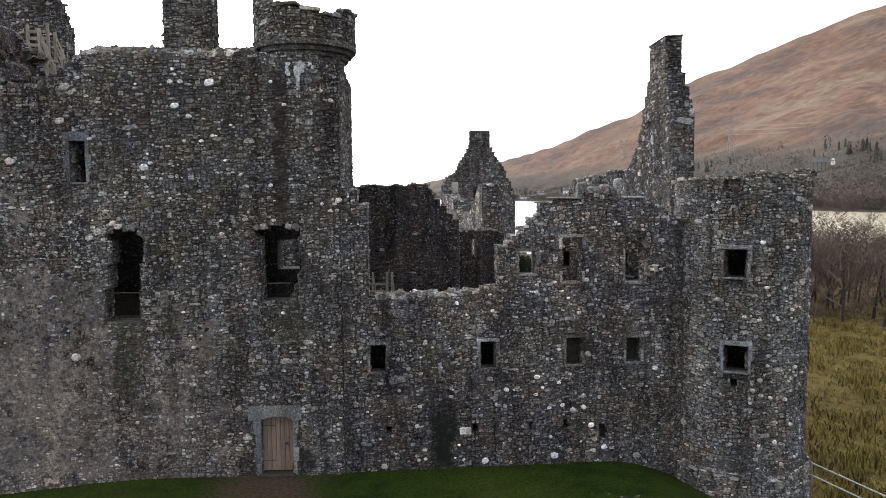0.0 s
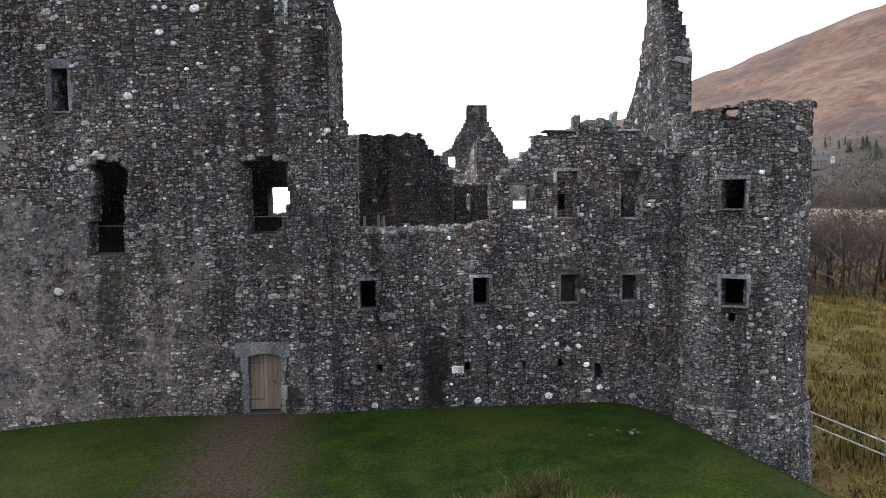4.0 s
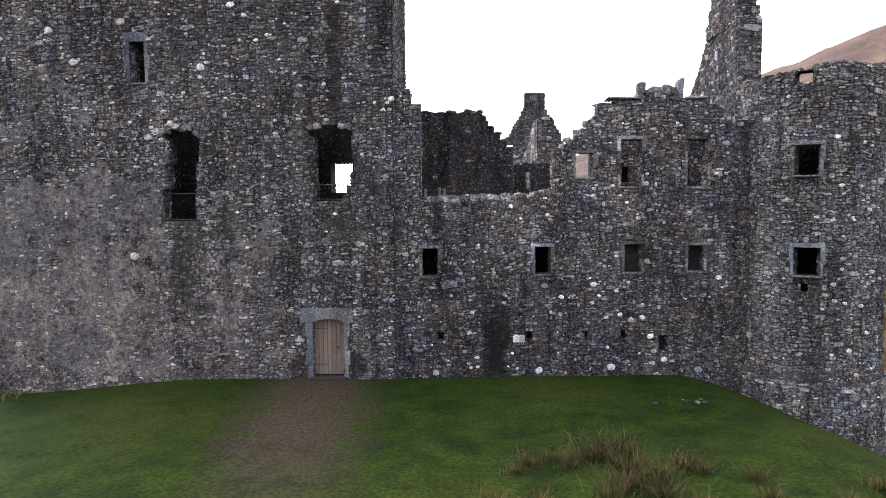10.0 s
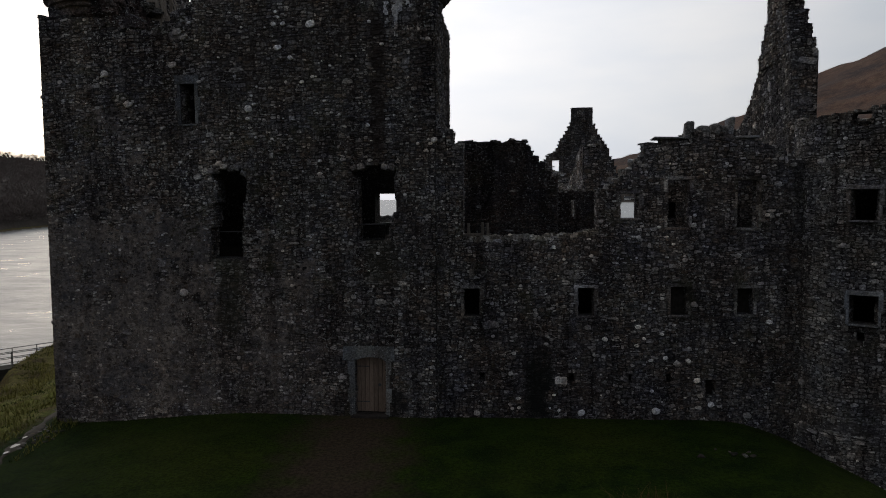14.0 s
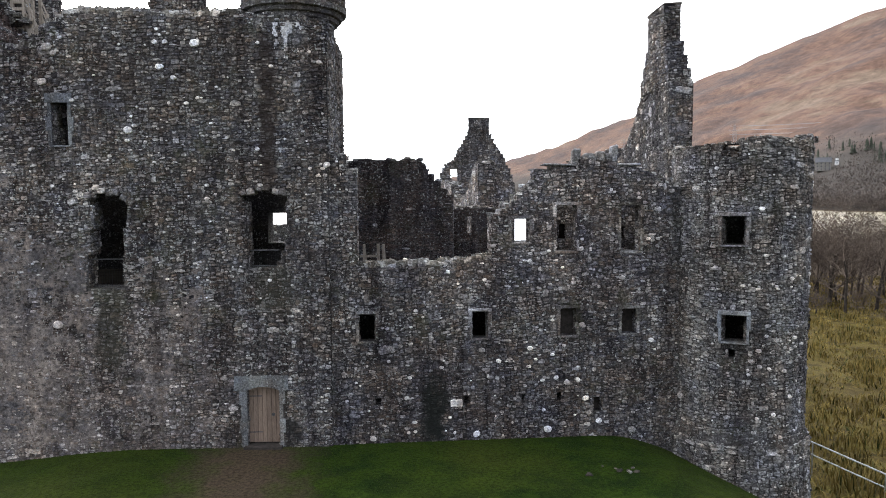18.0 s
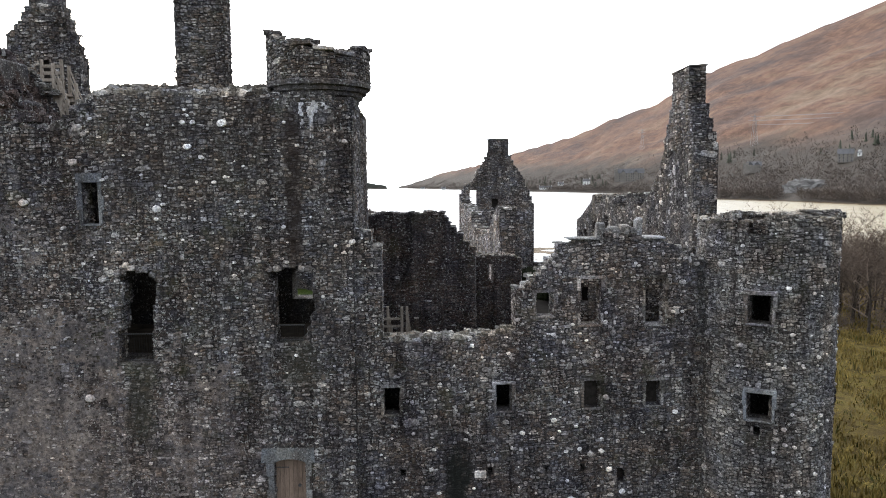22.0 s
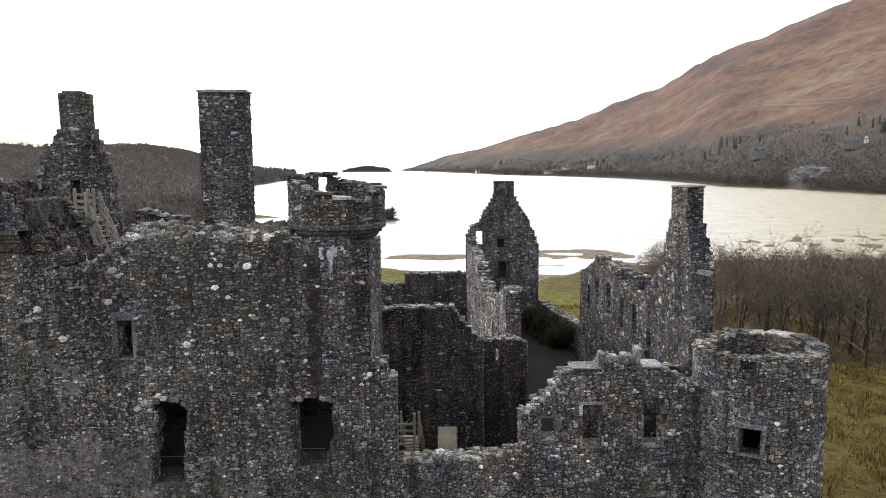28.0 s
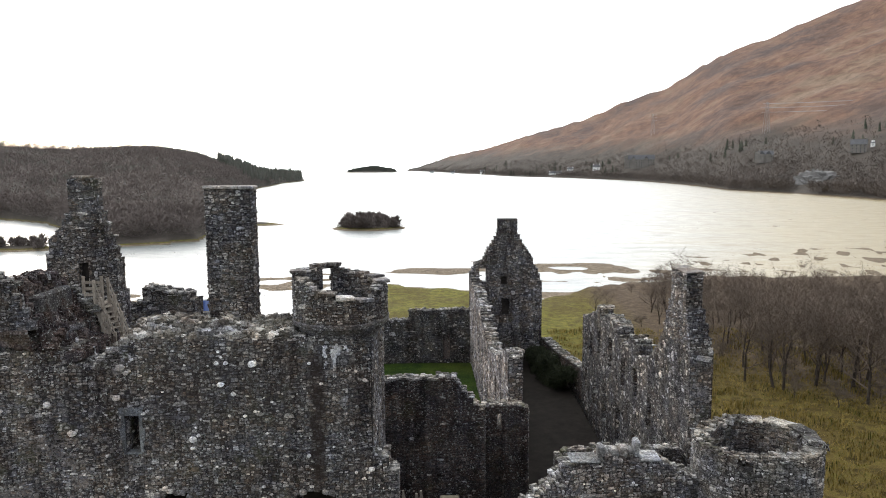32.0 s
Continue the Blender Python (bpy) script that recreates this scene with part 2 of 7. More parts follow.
M_STONE = stone_material("rubble_stone", [(0.0, (0.036, 0.035, 0.038)), (0.2, (0.122, 0.103, 0.088)), (0.38, (0.074, 0.073, 0.078)), (0.56, (0.16, 0.146, 0.133)),
                                          (0.74, (0.112, 0.112, 0.121)), (0.9, (0.225, 0.217, 0.21)), (1.0, (0.37, 0.36, 0.345))], 0.945, stains=True)
M_TOWER = stone_material("paler_tower_rubble", [(0.0, (0.062, 0.062, 0.064)), (0.25, (0.158, 0.15, 0.142)), (0.5, (0.118, 0.119, 0.121)), (0.75, (0.19, 0.186, 0.18)), (0.9, (0.232, 0.23, 0.225)), (1.0, (0.4, 0.395, 0.385))], 0.96, 0.25)
M_CAP = stone_material("lichened_cap_stone", [(0.0, (0.056, 0.054, 0.048)), (0.5, (0.125, 0.121, 0.111)), (1.0, (0.3, 0.29, 0.27))], 0.92, 0.7)
M_CORE = stone_material("lime_mortar", [(0.0, (0.042, 0.04, 0.04)), (1.0, (0.07, 0.067, 0.066))], 2.0, 0.4, True)
# Rust-brown rubble; on the cross and low walls it also paints in their shade.
M_DARK_RED = stone_material("dark_reddish_rubble", [(0.0, (0.03, 0.024, 0.024)), (0.4, (0.075, 0.058, 0.053)), (0.75, (0.05, 0.044, 0.046)), (1.0, (0.14, 0.115, 0.105))], 0.985, 0.3)
# Darker copy of rubble_stone; puts shade into the range and curtain walls' colour.
M_SHADED = stone_material("shaded_rubble", [(0.0, (0.022, 0.021, 0.023)), (0.3, (0.064, 0.059, 0.056)), (0.6, (0.046, 0.045, 0.048)), (0.88, (0.105, 0.1, 0.098)), (1.0, (0.34, 0.33, 0.32))], 0.97, 0.3)
M_LOOSE = stone_material("pale_loose_rubble", [(0.0, (0.11, 0.105, 0.09)), (0.4, (0.22, 0.21, 0.185)), (0.7, (0.15, 0.142, 0.12)), (1.0, (0.5, 0.49, 0.46))], 0.86, 0.25, False, 0.5)
M_HEAP = stone_material("tumbled_rubble", [(0.0, (0.05, 0.047, 0.042)), (0.35, (0.16, 0.15, 0.132)), (0.6, (0.085, 0.08, 0.072)), (0.85, (0.26, 0.25, 0.225)), (1.0, (0.46, 0.45, 0.42))], 0.93, 0.35, False, 0.3)
M_DRESSED = stone_material("dressed_grey_stone", [(0.0, (0.12, 0.128, 0.132)), (1.0, (0.21, 0.222, 0.225))], 2.0, 0.15, False, 0.08)
M_WHITE = stone_material("pale_quartz", [(0.0, (0.5, 0.495, 0.48)), (1.0, (0.74, 0.735, 0.72))], 2.0, 0.0, False, 0.15)


def harl_material():
    """Old lime harling: mottled mauve-grey and buff, with dark damp blooms and a few pale spots."""
    m, N, L, b = material("lime_harling", 0.95)
    P = N.new("ShaderNodeNewGeometry").outputs["Position"]
    c = n_ramp(N, L, n_noise(N, L, P, 1.1, 8.0, 0.72), [(0.34, (0.075, 0.071, 0.074)), (0.46, (0.123, 0.11, 0.105)), (0.56, (0.17, 0.146, 0.13)), (0.68, (0.21, 0.187, 0.168))])
    c = n_mix(N, L, 0.8, c, n_ramp(N, L, n_noise(N, L, P, 9.0, 9.0, 0.82), [(0.4, 0.32), (0.5, 1.05), (0.6, 1.75)]), "MULTIPLY")
    c = n_mix(N, L, 0.6, c, n_ramp(N, L, n_noise(N, L, P, 0.42, 5.0, 0.6), [(0.38, (0.66, 0.68, 0.74)), (0.62, (1.2, 1.12, 1.04))]), "MULTIPLY")
    c = n_mix(N, L, 0.7, c, n_ramp(N, L, n_noise(N, L, n_scale(N, L, P, (1.2, 1.2, 0.15)), 1.2, 5.0, 0.65), [(0.36, (0.55, 0.53, 0.53)), (0.56, (1.06, 1.06, 1.06))]), "MULTIPLY")
    L.new(c, b.inputs["Base Color"])
    n_bump(N, L, b, n_noise(N, L, P, 16.0, 7.0, 0.7), 0.8, 0.025)
    return m


M_HARL = harl_material()
M_SLAB = stone_material("weathered_pale_slab", [(0.0, (0.15, 0.155, 0.155)), (0.5, (0.2, 0.205, 0.205)), (1.0, (0.3, 0.305, 0.3))], 2.0, 0.3, False, 0.5)
M_LIME = stone_material("leached_lime", [(0.0, (0.36, 0.355, 0.345)), (1.0, (0.5, 0.495, 0.48))], 2.0, 0.0, False, 0.3)


def plain_material(name, dark, light, scale=6.0, rough=0.7, stretch=(1, 1, 1), metal=0.0, bump=0.3):
    m, N, L, b = material(name, rough)
    P = n_scale(N, L, N.new("ShaderNodeNewGeometry").outputs["Position"], stretch)
    obj = N.new("ShaderNodeObjectInfo").outputs["Random"]
    n = n_noise(N, L, P, scale, 6.0, 0.65)
    c = n_ramp(N, L, n, [(0.3, dark), (0.7, light)])
    c = n_mix(N, L, 0.6, c, n_ramp(N, L, obj, [(0.0, 0.75), (1.0, 1.2)]), "MULTIPLY")
    c = n_mix(N, L, 0.5, c, n_ramp(N, L, n_noise(N, L, P, scale * 0.17, 3.0), [(0.3, 0.6), (0.7, 1.3)]), "MULTIPLY")
    L.new(c, b.inputs["Base Color"])
    b.inputs["Metallic"].default_value = metal
    n_bump(N, L, b, n, bump, 0.01)
    return m


M_OAK = plain_material("weathered_oak", (0.12, 0.085, 0.062), (0.24, 0.18, 0.14), 9.0, 0.75, (6, 6, 0.6))
M_TIMBER = plain_material("bleached_timber", (0.17, 0.14, 0.11), (0.34, 0.3, 0.255), 7.0, 0.8, (3, 3, 1))
M_IRON = plain_material("dull_iron", (0.04, 0.04, 0.045), (0.09, 0.09, 0.09), 20.0, 0.5, metal=0.6)
M_STEEL = plain_material("galvanised_steel", (0.3, 0.31, 0.32), (0.45, 0.46, 0.47), 15.0, 0.4, metal=0.7)
M_PYLON = plain_material("weathered_pylon_steel", (0.19, 0.185, 0.185), (0.28, 0.27, 0.27), 0.5, 0.8)
M_DECK = plain_material("concrete_deck", (0.2, 0.195, 0.18), (0.34, 0.33, 0.31), 3.0, 0.9)
# floor colours far below bare earth; the ruins' shade is put into them
M_SHADED_EARTH = plain_material("shaded_earth_floor", (0.014, 0.012, 0.01), (0.032, 0.027, 0.022), 1.6, 0.95)
M_SHADED_EARTH.node_tree.nodes["Principled BSDF"].inputs["Specular IOR Level"].default_value = 0.0
M_SHADED_SOIL = plain_material("shaded_soil", (0.006, 0.005, 0.004), (0.016, 0.013, 0.011), 1.6, 0.95)
M_MUD = plain_material("wet_mud", (0.03, 0.024, 0.019), (0.07, 0.058, 0.046), 5.0, 0.8)
M_PUDDLE = plain_material("puddle_water", (0.02, 0.02, 0.018), (0.03, 0.03, 0.027), 2.0, 0.06, bump=0.02)
M_IVY = plain_material("dark_ivy", (0.006, 0.008, 0.004), (0.02, 0.024, 0.011), 1.5, 0.8, bump=0.0)
M_BLOCK = plain_material("near_black_stone", (0.018, 0.016, 0.014), (0.05, 0.042, 0.037), 8.0, 0.95)
M_BARK = plain_material("winter_bark", (0.02, 0.016, 0.013), (0.055, 0.045, 0.037), 4.0, 0.95)
M_TWIG = plain_material("bare_twigs", (0.06, 0.046, 0.037), (0.12, 0.094, 0.074), 0.8, 0.95, bump=0.0)
M_RUSH = plain_material("dry_rush", (0.03, 0.019, 0.009), (0.165, 0.108, 0.045), 2.2, 0.9, bump=0.0)
M_RUSHGREEN = plain_material("green_rush", (0.016, 0.02, 0.006), (0.055, 0.06, 0.016), 2.2, 0.9, bump=0.0)
M_GRASS = plain_material("grass_blades", (0.017, 0.032, 0.004), (0.04, 0.055, 0.008), 0.5, 0.9, bump=0.0)
M_MARSH = plain_material("tawny_marsh_grass", (0.05, 0.036, 0.009), (0.23, 0.17, 0.05), 0.8, 0.95, bump=0.0)
M_BANK = plain_material("rough_bank_grass", (0.075, 0.085, 0.018), (0.22, 0.19, 0.055), 0.45, 0.95, bump=0.0)
M_MESH = plain_material("black_wire_mesh", (0.012, 0.012, 0.013), (0.022, 0.021, 0.02), 5.0, 0.95)
M_FIR = plain_material("dark_fir", (0.03, 0.036, 0.026), (0.062, 0.066, 0.05), 0.05, 0.95, bump=0.0)
M_GRAVEL = plain_material("trodden_gravel", (0.06, 0.052, 0.038), (0.11, 0.097, 0.072), 4.0, 0.95)
M_RENDER = plain_material("white_render", (0.62, 0.62, 0.6), (0.78, 0.77, 0.74), 0.6, 0.8)
M_GRANITE = plain_material("grey_granite", (0.13, 0.12, 0.108), (0.21, 0.195, 0.175), 0.5, 0.85)
M_SLATE = plain_material("slate_roof", (0.06, 0.06, 0.063), (0.1, 0.1, 0.105), 0.6, 0.85)
M_PANE = plain_material("dark_glass", (0.02, 0.022, 0.026), (0.04, 0.042, 0.05), 0.4, 0.15)
M_BLUE = plain_material("blue_paint", (0.04, 0.08, 0.25), (0.06, 0.11, 0.32), 2.0, 0.5)
# conifer_green and leafless_wood are lightened, with distance haze put into the colour
M_CONIFER = plain_material("conifer_green", (0.075, 0.078, 0.064), (0.13, 0.128, 0.108), 0.05, 0.95, bump=0.0)
M_LOCHWOOD = plain_material("lochside_wood", (0.064, 0.054, 0.047), (0.115, 0.095, 0.082), 0.05, 0.95, bump=0.0)
M_BROWNWOOD = plain_material("leafless_wood", (0.095, 0.078, 0.07), (0.165, 0.138, 0.124), 0.1, 0.95, bump=0.0)
M_ROCK = plain_material("bare_rock", (0.07, 0.067, 0.065), (0.2, 0.195, 0.19), 0.2, 0.9)
M_WETROCK = plain_material("wet_rock", (0.02, 0.019, 0.016), (0.065, 0.058, 0.045), 1.2, 0.9)


# ---- building blocks ----
def thing(name, label, category, group="", kind=""):
    return tagged(new(name), label, category, group, kind)


def mesh_part(name, V, F, mat, parent=None, label="", smooth=False, kind=""):
    me = bpy.data.meshes.new(name)
    me.from_pydata([tuple(v) for v in V], [], [tuple(f) for f in F])
    me.materials.append(mat)
    if smooth:
        me.polygons.foreach_set("use_smooth", [True] * len(me.polygons))
    me.update()
    ob = new(name, me)
    if parent:
        ob.parent = parent
    return tagged(ob, label, kind=kind)


def part(name, bm, mat, parent=None, label=""):
    me = bpy.data.meshes.new(name)
    bm.to_mesh(me)
    bm.free()
    me.materials.append(mat)
    ob = new(name, me)
    if parent:
        ob.parent = parent
    return tagged(ob, label)


def box_bm(x0, x1, y0, y1, z0, z1, bevel=0.02, m=None, jit=0.0):
    bm = bmesh.new()
    bmesh.ops.create_cube(bm, size=1.0)
    for v in bm.verts:
        v.co = Vector(((x0 + x1) / 2 + v.co.x * (x1 - x0), (y0 + y1) / 2 + v.co.y * (y1 - y0), (z0 + z1) / 2 + v.co.z * (z1 - z0)))
        v.co += Vector((random.uniform(-jit, jit), random.uniform(-jit, jit), random.uniform(-jit, jit)))
    if bevel:
        bmesh.ops.bevel(bm, geom=bm.edges[:], offset=bevel, segments=1, affect="EDGES")
    if m:
        bm.transform(m)
    return bm


def rod_bm(a, b, r, sides=6, r2=None):
    bm = bmesh.new()
    a, b = Vector(a), Vector(b)
    d = b - a
    bmesh.ops.create_cone(bm, cap_ends=True, segments=sides, radius1=r, radius2=r if r2 is None else r2, depth=d.length)
    bm.transform(Matrix.Translation((a + b) / 2) @ d.to_track_quat("Z", "Y").to_matrix().to_4x4())
    return bm


rng = random.Random(7)


def make_variant(hi, r):
    """One rough stone, unit size across, its face at z = 1: from blocky slabs to rounded boulders."""
    k, cut = 8, r.choice((9, 13, 16, 18, 20, 22))
    ang = []
    for q in range(4):
        ang += [radians(45 + 90 * q - cut * r.uniform(.5, 1.5)), radians(45 + 90 * q + cut * r.uniform(.5, 1.5))]
    ring = []
    for a in ang:
        c, s = math.cos(a), math.sin(a)
        q = 0.5 / max(abs(c), abs(s)) * (0.78 + 0.24 * r.random())
        ring.append((c * q, s * q))
    V = [(x, y, -0.6) for x, y in ring]
    slope = (r.uniform(-.4, .4), r.uniform(-.4, .4))
    for sc, h in ([(1.0, 0.45), (0.86, 0.95)] if hi else [(0.9, 0.9)]):
        V += [(x * sc + r.uniform(-.02, .02), y * sc + r.uniform(-.02, .02), h + x * slope[0] + y * slope[1] + r.uniform(-.22, .1)) for x, y in ring]
    V.append((r.uniform(-.15, .15), r.uniform(-.15, .15), 1.0 + r.uniform(-.08, .08)))
    F = []
    for lvl in range(2 if hi else 1):
        for i in range(k):
            F.append((lvl * k + i, lvl * k + (i + 1) % k, (lvl + 1) * k + (i + 1) % k, (lvl + 1) * k + i))
    if hi:
        F += [(2 * k + i, 2 * k + (i + 1) % k, 3 * k) for i in range(k)]
    else:
        F.append(tuple(range(k, 2 * k)))
    return np.array(V), F


HI = [make_variant(True, rng) for _ in range(14)]
LO = [make_variant(False, rng) for _ in range(14)]


def variant_meshes(mat):
    out = []
    for V, F in HI:
        me = bpy.data.meshes.new("stone")
        me.from_pydata([tuple(v) for v in V], [], F)
        me.materials.append(mat)
        out.append(me)
    return out


STONE_MESHES = variant_meshes(M_STONE)
TOWER_MESHES = variant_meshes(M_TOWER)
WHITE_MESHES = []
for lump in range(14):
    ring = [(math.cos(6.283 * i / 9) * rng.uniform(.4, .54), math.sin(6.283 * i / 9) * rng.uniform(.4, .54)) for i in range(9)]
    V = [(x * sc, y * sc, z + rng.uniform(-.08, .08)) for sc, z in ((1.0, -.6), (1.0, .35), (.78, .85)) for x, y in ring] + [(0, 0, 1.0)]
    F = [(l * 9 + i, l * 9 + (i + 1) % 9, l * 9 + 9 + (i + 1) % 9, l * 9 + 9 + i) for l in (0, 1) for i in range(9)] + [(18 + i, 18 + (i + 1) % 9, 27) for i in range(9)]
    me = bpy.data.meshes.new("white_stone")
    me.from_pydata(V, [], F)
    me.materials.append(M_WHITE)
    WHITE_MESHES.append(me)


class Stones:
    """Collects stones; those inside a zone become objects of their own, the rest one joined mesh."""

    def __init__(self, hi=True):
        self.lib = HI if hi else LO
        self.items, self.single = [], []

    def add(self, c, a, b, n, single=False):
        (self.single if single else self.items).append((rng.randrange(14), c, a, b, n))

    def build(self, name, mat, parent, wall=None):
        VV, FF, base = [], [], 0
        for k, c, a, b, n in self.items:
            V, F = LO[k]
            VV.append(V @ np.array((a, b, n)) + c)
            FF += [tuple(i + base for i in f) for f in F]
            base += len(V)
        if VV:
            mesh_part(name, np.concatenate(VV), FF, mat, parent, kind="stuff")
        for k, c, a, b, n in self.single:
            ob = new("stone", (TOWER_MESHES if mat is M_TOWER else STONE_MESHES)[k])
            ob.parent = wall or parent
            ob.matrix_basis = Matrix(((a[0], b[0], n[0], c[0]), (a[1], b[1], n[1], c[1]), (a[2], b[2], n[2], c[2]), (0, 0, 0, 1)))


def plane_map(x0, y0, x1, y1):
    d = np.array((x1 - x0, y1 - y0, 0.0))
    length = float(np.linalg.norm(d))
    d /= length
    n = np.array((d[1], -d[0], 0.0))
    o = np.array((x0, y0, 0.0))
    return (lambda u, w, v: o + d * u - n * w + np.array((0, 0, v))), (lambda u: (d, n)), length


def cyl_map(cx, cy, R, a0, a1, flare=None):
    length = R * radians(a1 - a0)

    def ax(u):
        t = radians(a0) + u / R
        return np.array((-math.sin(t), math.cos(t), 0.0)), np.array((math.cos(t), math.sin(t), 0.0))

    def M(u, w, v):
        r = R - w + (flare(v) if flare else 0.0)
        n = ax(u)[1]
        return np.array((cx + n[0] * r, cy + n[1] * r, v))
    return M, ax, length


def profile(points):
    xs, zs = [p[0] for p in points], [p[1] for p in points]
    return lambda u: float(np.interp(u, xs, zs))


def minus(A, B):
    out = list(A)
    for b0, b1 in B:
        nxt = []
        for a0, a1 in out:
            if b1 <= a0 or b0 >= a1:
                nxt.append((a0, a1))
                continue
            if b0 > a0:
                nxt.append((a0, b0))
            if b1 < a1:
                nxt.append((b1, a1))
        out = nxt
    return out


def wall(M, L, th, base, top, openings=(), step=0.3, rag=0.06, vstep=0.0):
    """Columns of a wall with openings cut through; returns its mesh data and its columns."""
    us = {0.0, L}
    n = max(1, round(L / step))
    us |= {L * i / n for i in range(n + 1)}
    edges = [e for o in openings for e in o[:2] if 0 < e < L]
    us = sorted([u for u in us if all(abs(u - e) > 0.08 for e in edges)] + sorted(set(edges)))
    cols = []
    for i in range(len(us) - 1):
        um = (us[i] + us[i + 1]) / 2
        b = base(um) if callable(base) else base
        t = top(um) + rng.uniform(-rag, rag)
        segs = [(b, t)] if t > b else []
        for o in openings:
            if o[0] - 1e-4 <= um <= o[1] + 1e-4:
                nxt = []
                for s0, s1 in segs:
                    if o[3] <= s0 or o[2] >= s1:
                        nxt.append((s0, s1))
                        continue
                    if o[2] > s0:
                        nxt.append((s0, o[2]))
                    if o[3] < s1:
                        nxt.append((o[3], s1))
                segs = nxt
        cols.append((us[i], us[i + 1], segs))
    V, F = [], []

    def quad(*p):
        k = len(V)
        V.extend(p)
        F.append((k, k + 1, k + 2, k + 3))

    for i, (u0, u1, segs) in enumerate(cols):
        for s0, s1 in segs:
            k = max(1, int((s1 - s0) / vstep)) if vstep else 1
            for j in range(k):
                z0, z1 = s0 + (s1 - s0) * j / k, s0 + (s1 - s0) * (j + 1) / k
                quad(M(u0, 0, z0), M(u1, 0, z0), M(u1, 0, z1), M(u0, 0, z1))
                quad(M(u1, th, z0), M(u0, th, z0), M(u0, th, z1), M(u1, th, z1))
            quad(M(u0, 0, s1), M(u1, 0, s1), M(u1, th, s1), M(u0, th, s1))
            quad(M(u0, th, s0), M(u1, th, s0), M(u1, 0, s0), M(u0, 0, s0))
        left = cols[i - 1][2] if i else []
        for s0, s1 in minus(segs, left):
            quad(M(u0, th, s0), M(u0, 0, s0), M(u0, 0, s1), M(u0, th, s1))
        for s0, s1 in minus(left, segs):
            quad(M(u0, 0, s0), M(u0, th, s0), M(u0, th, s1), M(u0, 0, s1))
    u1, segs = cols[-1][1], cols[-1][2]
    for s0, s1 in segs:
        quad(M(u1, 0, s0), M(u1, th, s0), M(u1, th, s1), M(u1, 0, s1))
    return V, F, cols


def rubble_cells(u0, u1, v0, v1, hm, wm):
    """Breaks a panel of wall into stones, most of them flat, some large."""
    stack, out = [(u0, u1, v0, v1)], []
    while stack:
        a, b, c, d = stack.pop()
        big = rng.uniform(1.5, 2.1) if rng.random() < 0.1 else 1.0
        tw, th_ = wm * big * rng.uniform(0.4, 1.0), hm * big * rng.uniform(0.4, 1.0)
        W, H = b - a, d - c
        if H > th_ and H / th_ >= W / tw:
            m = c + H * rng.uniform(0.27, 0.73)
            stack += [(a, b, c, m), (a, b, m, d)]
        elif W > tw:
            m = a + W * rng.uniform(0.27, 0.73)
            stack += [(a, m, c, d), (m, b, c, d)]
        else:
            out.append((a, b, c, d))
    return out


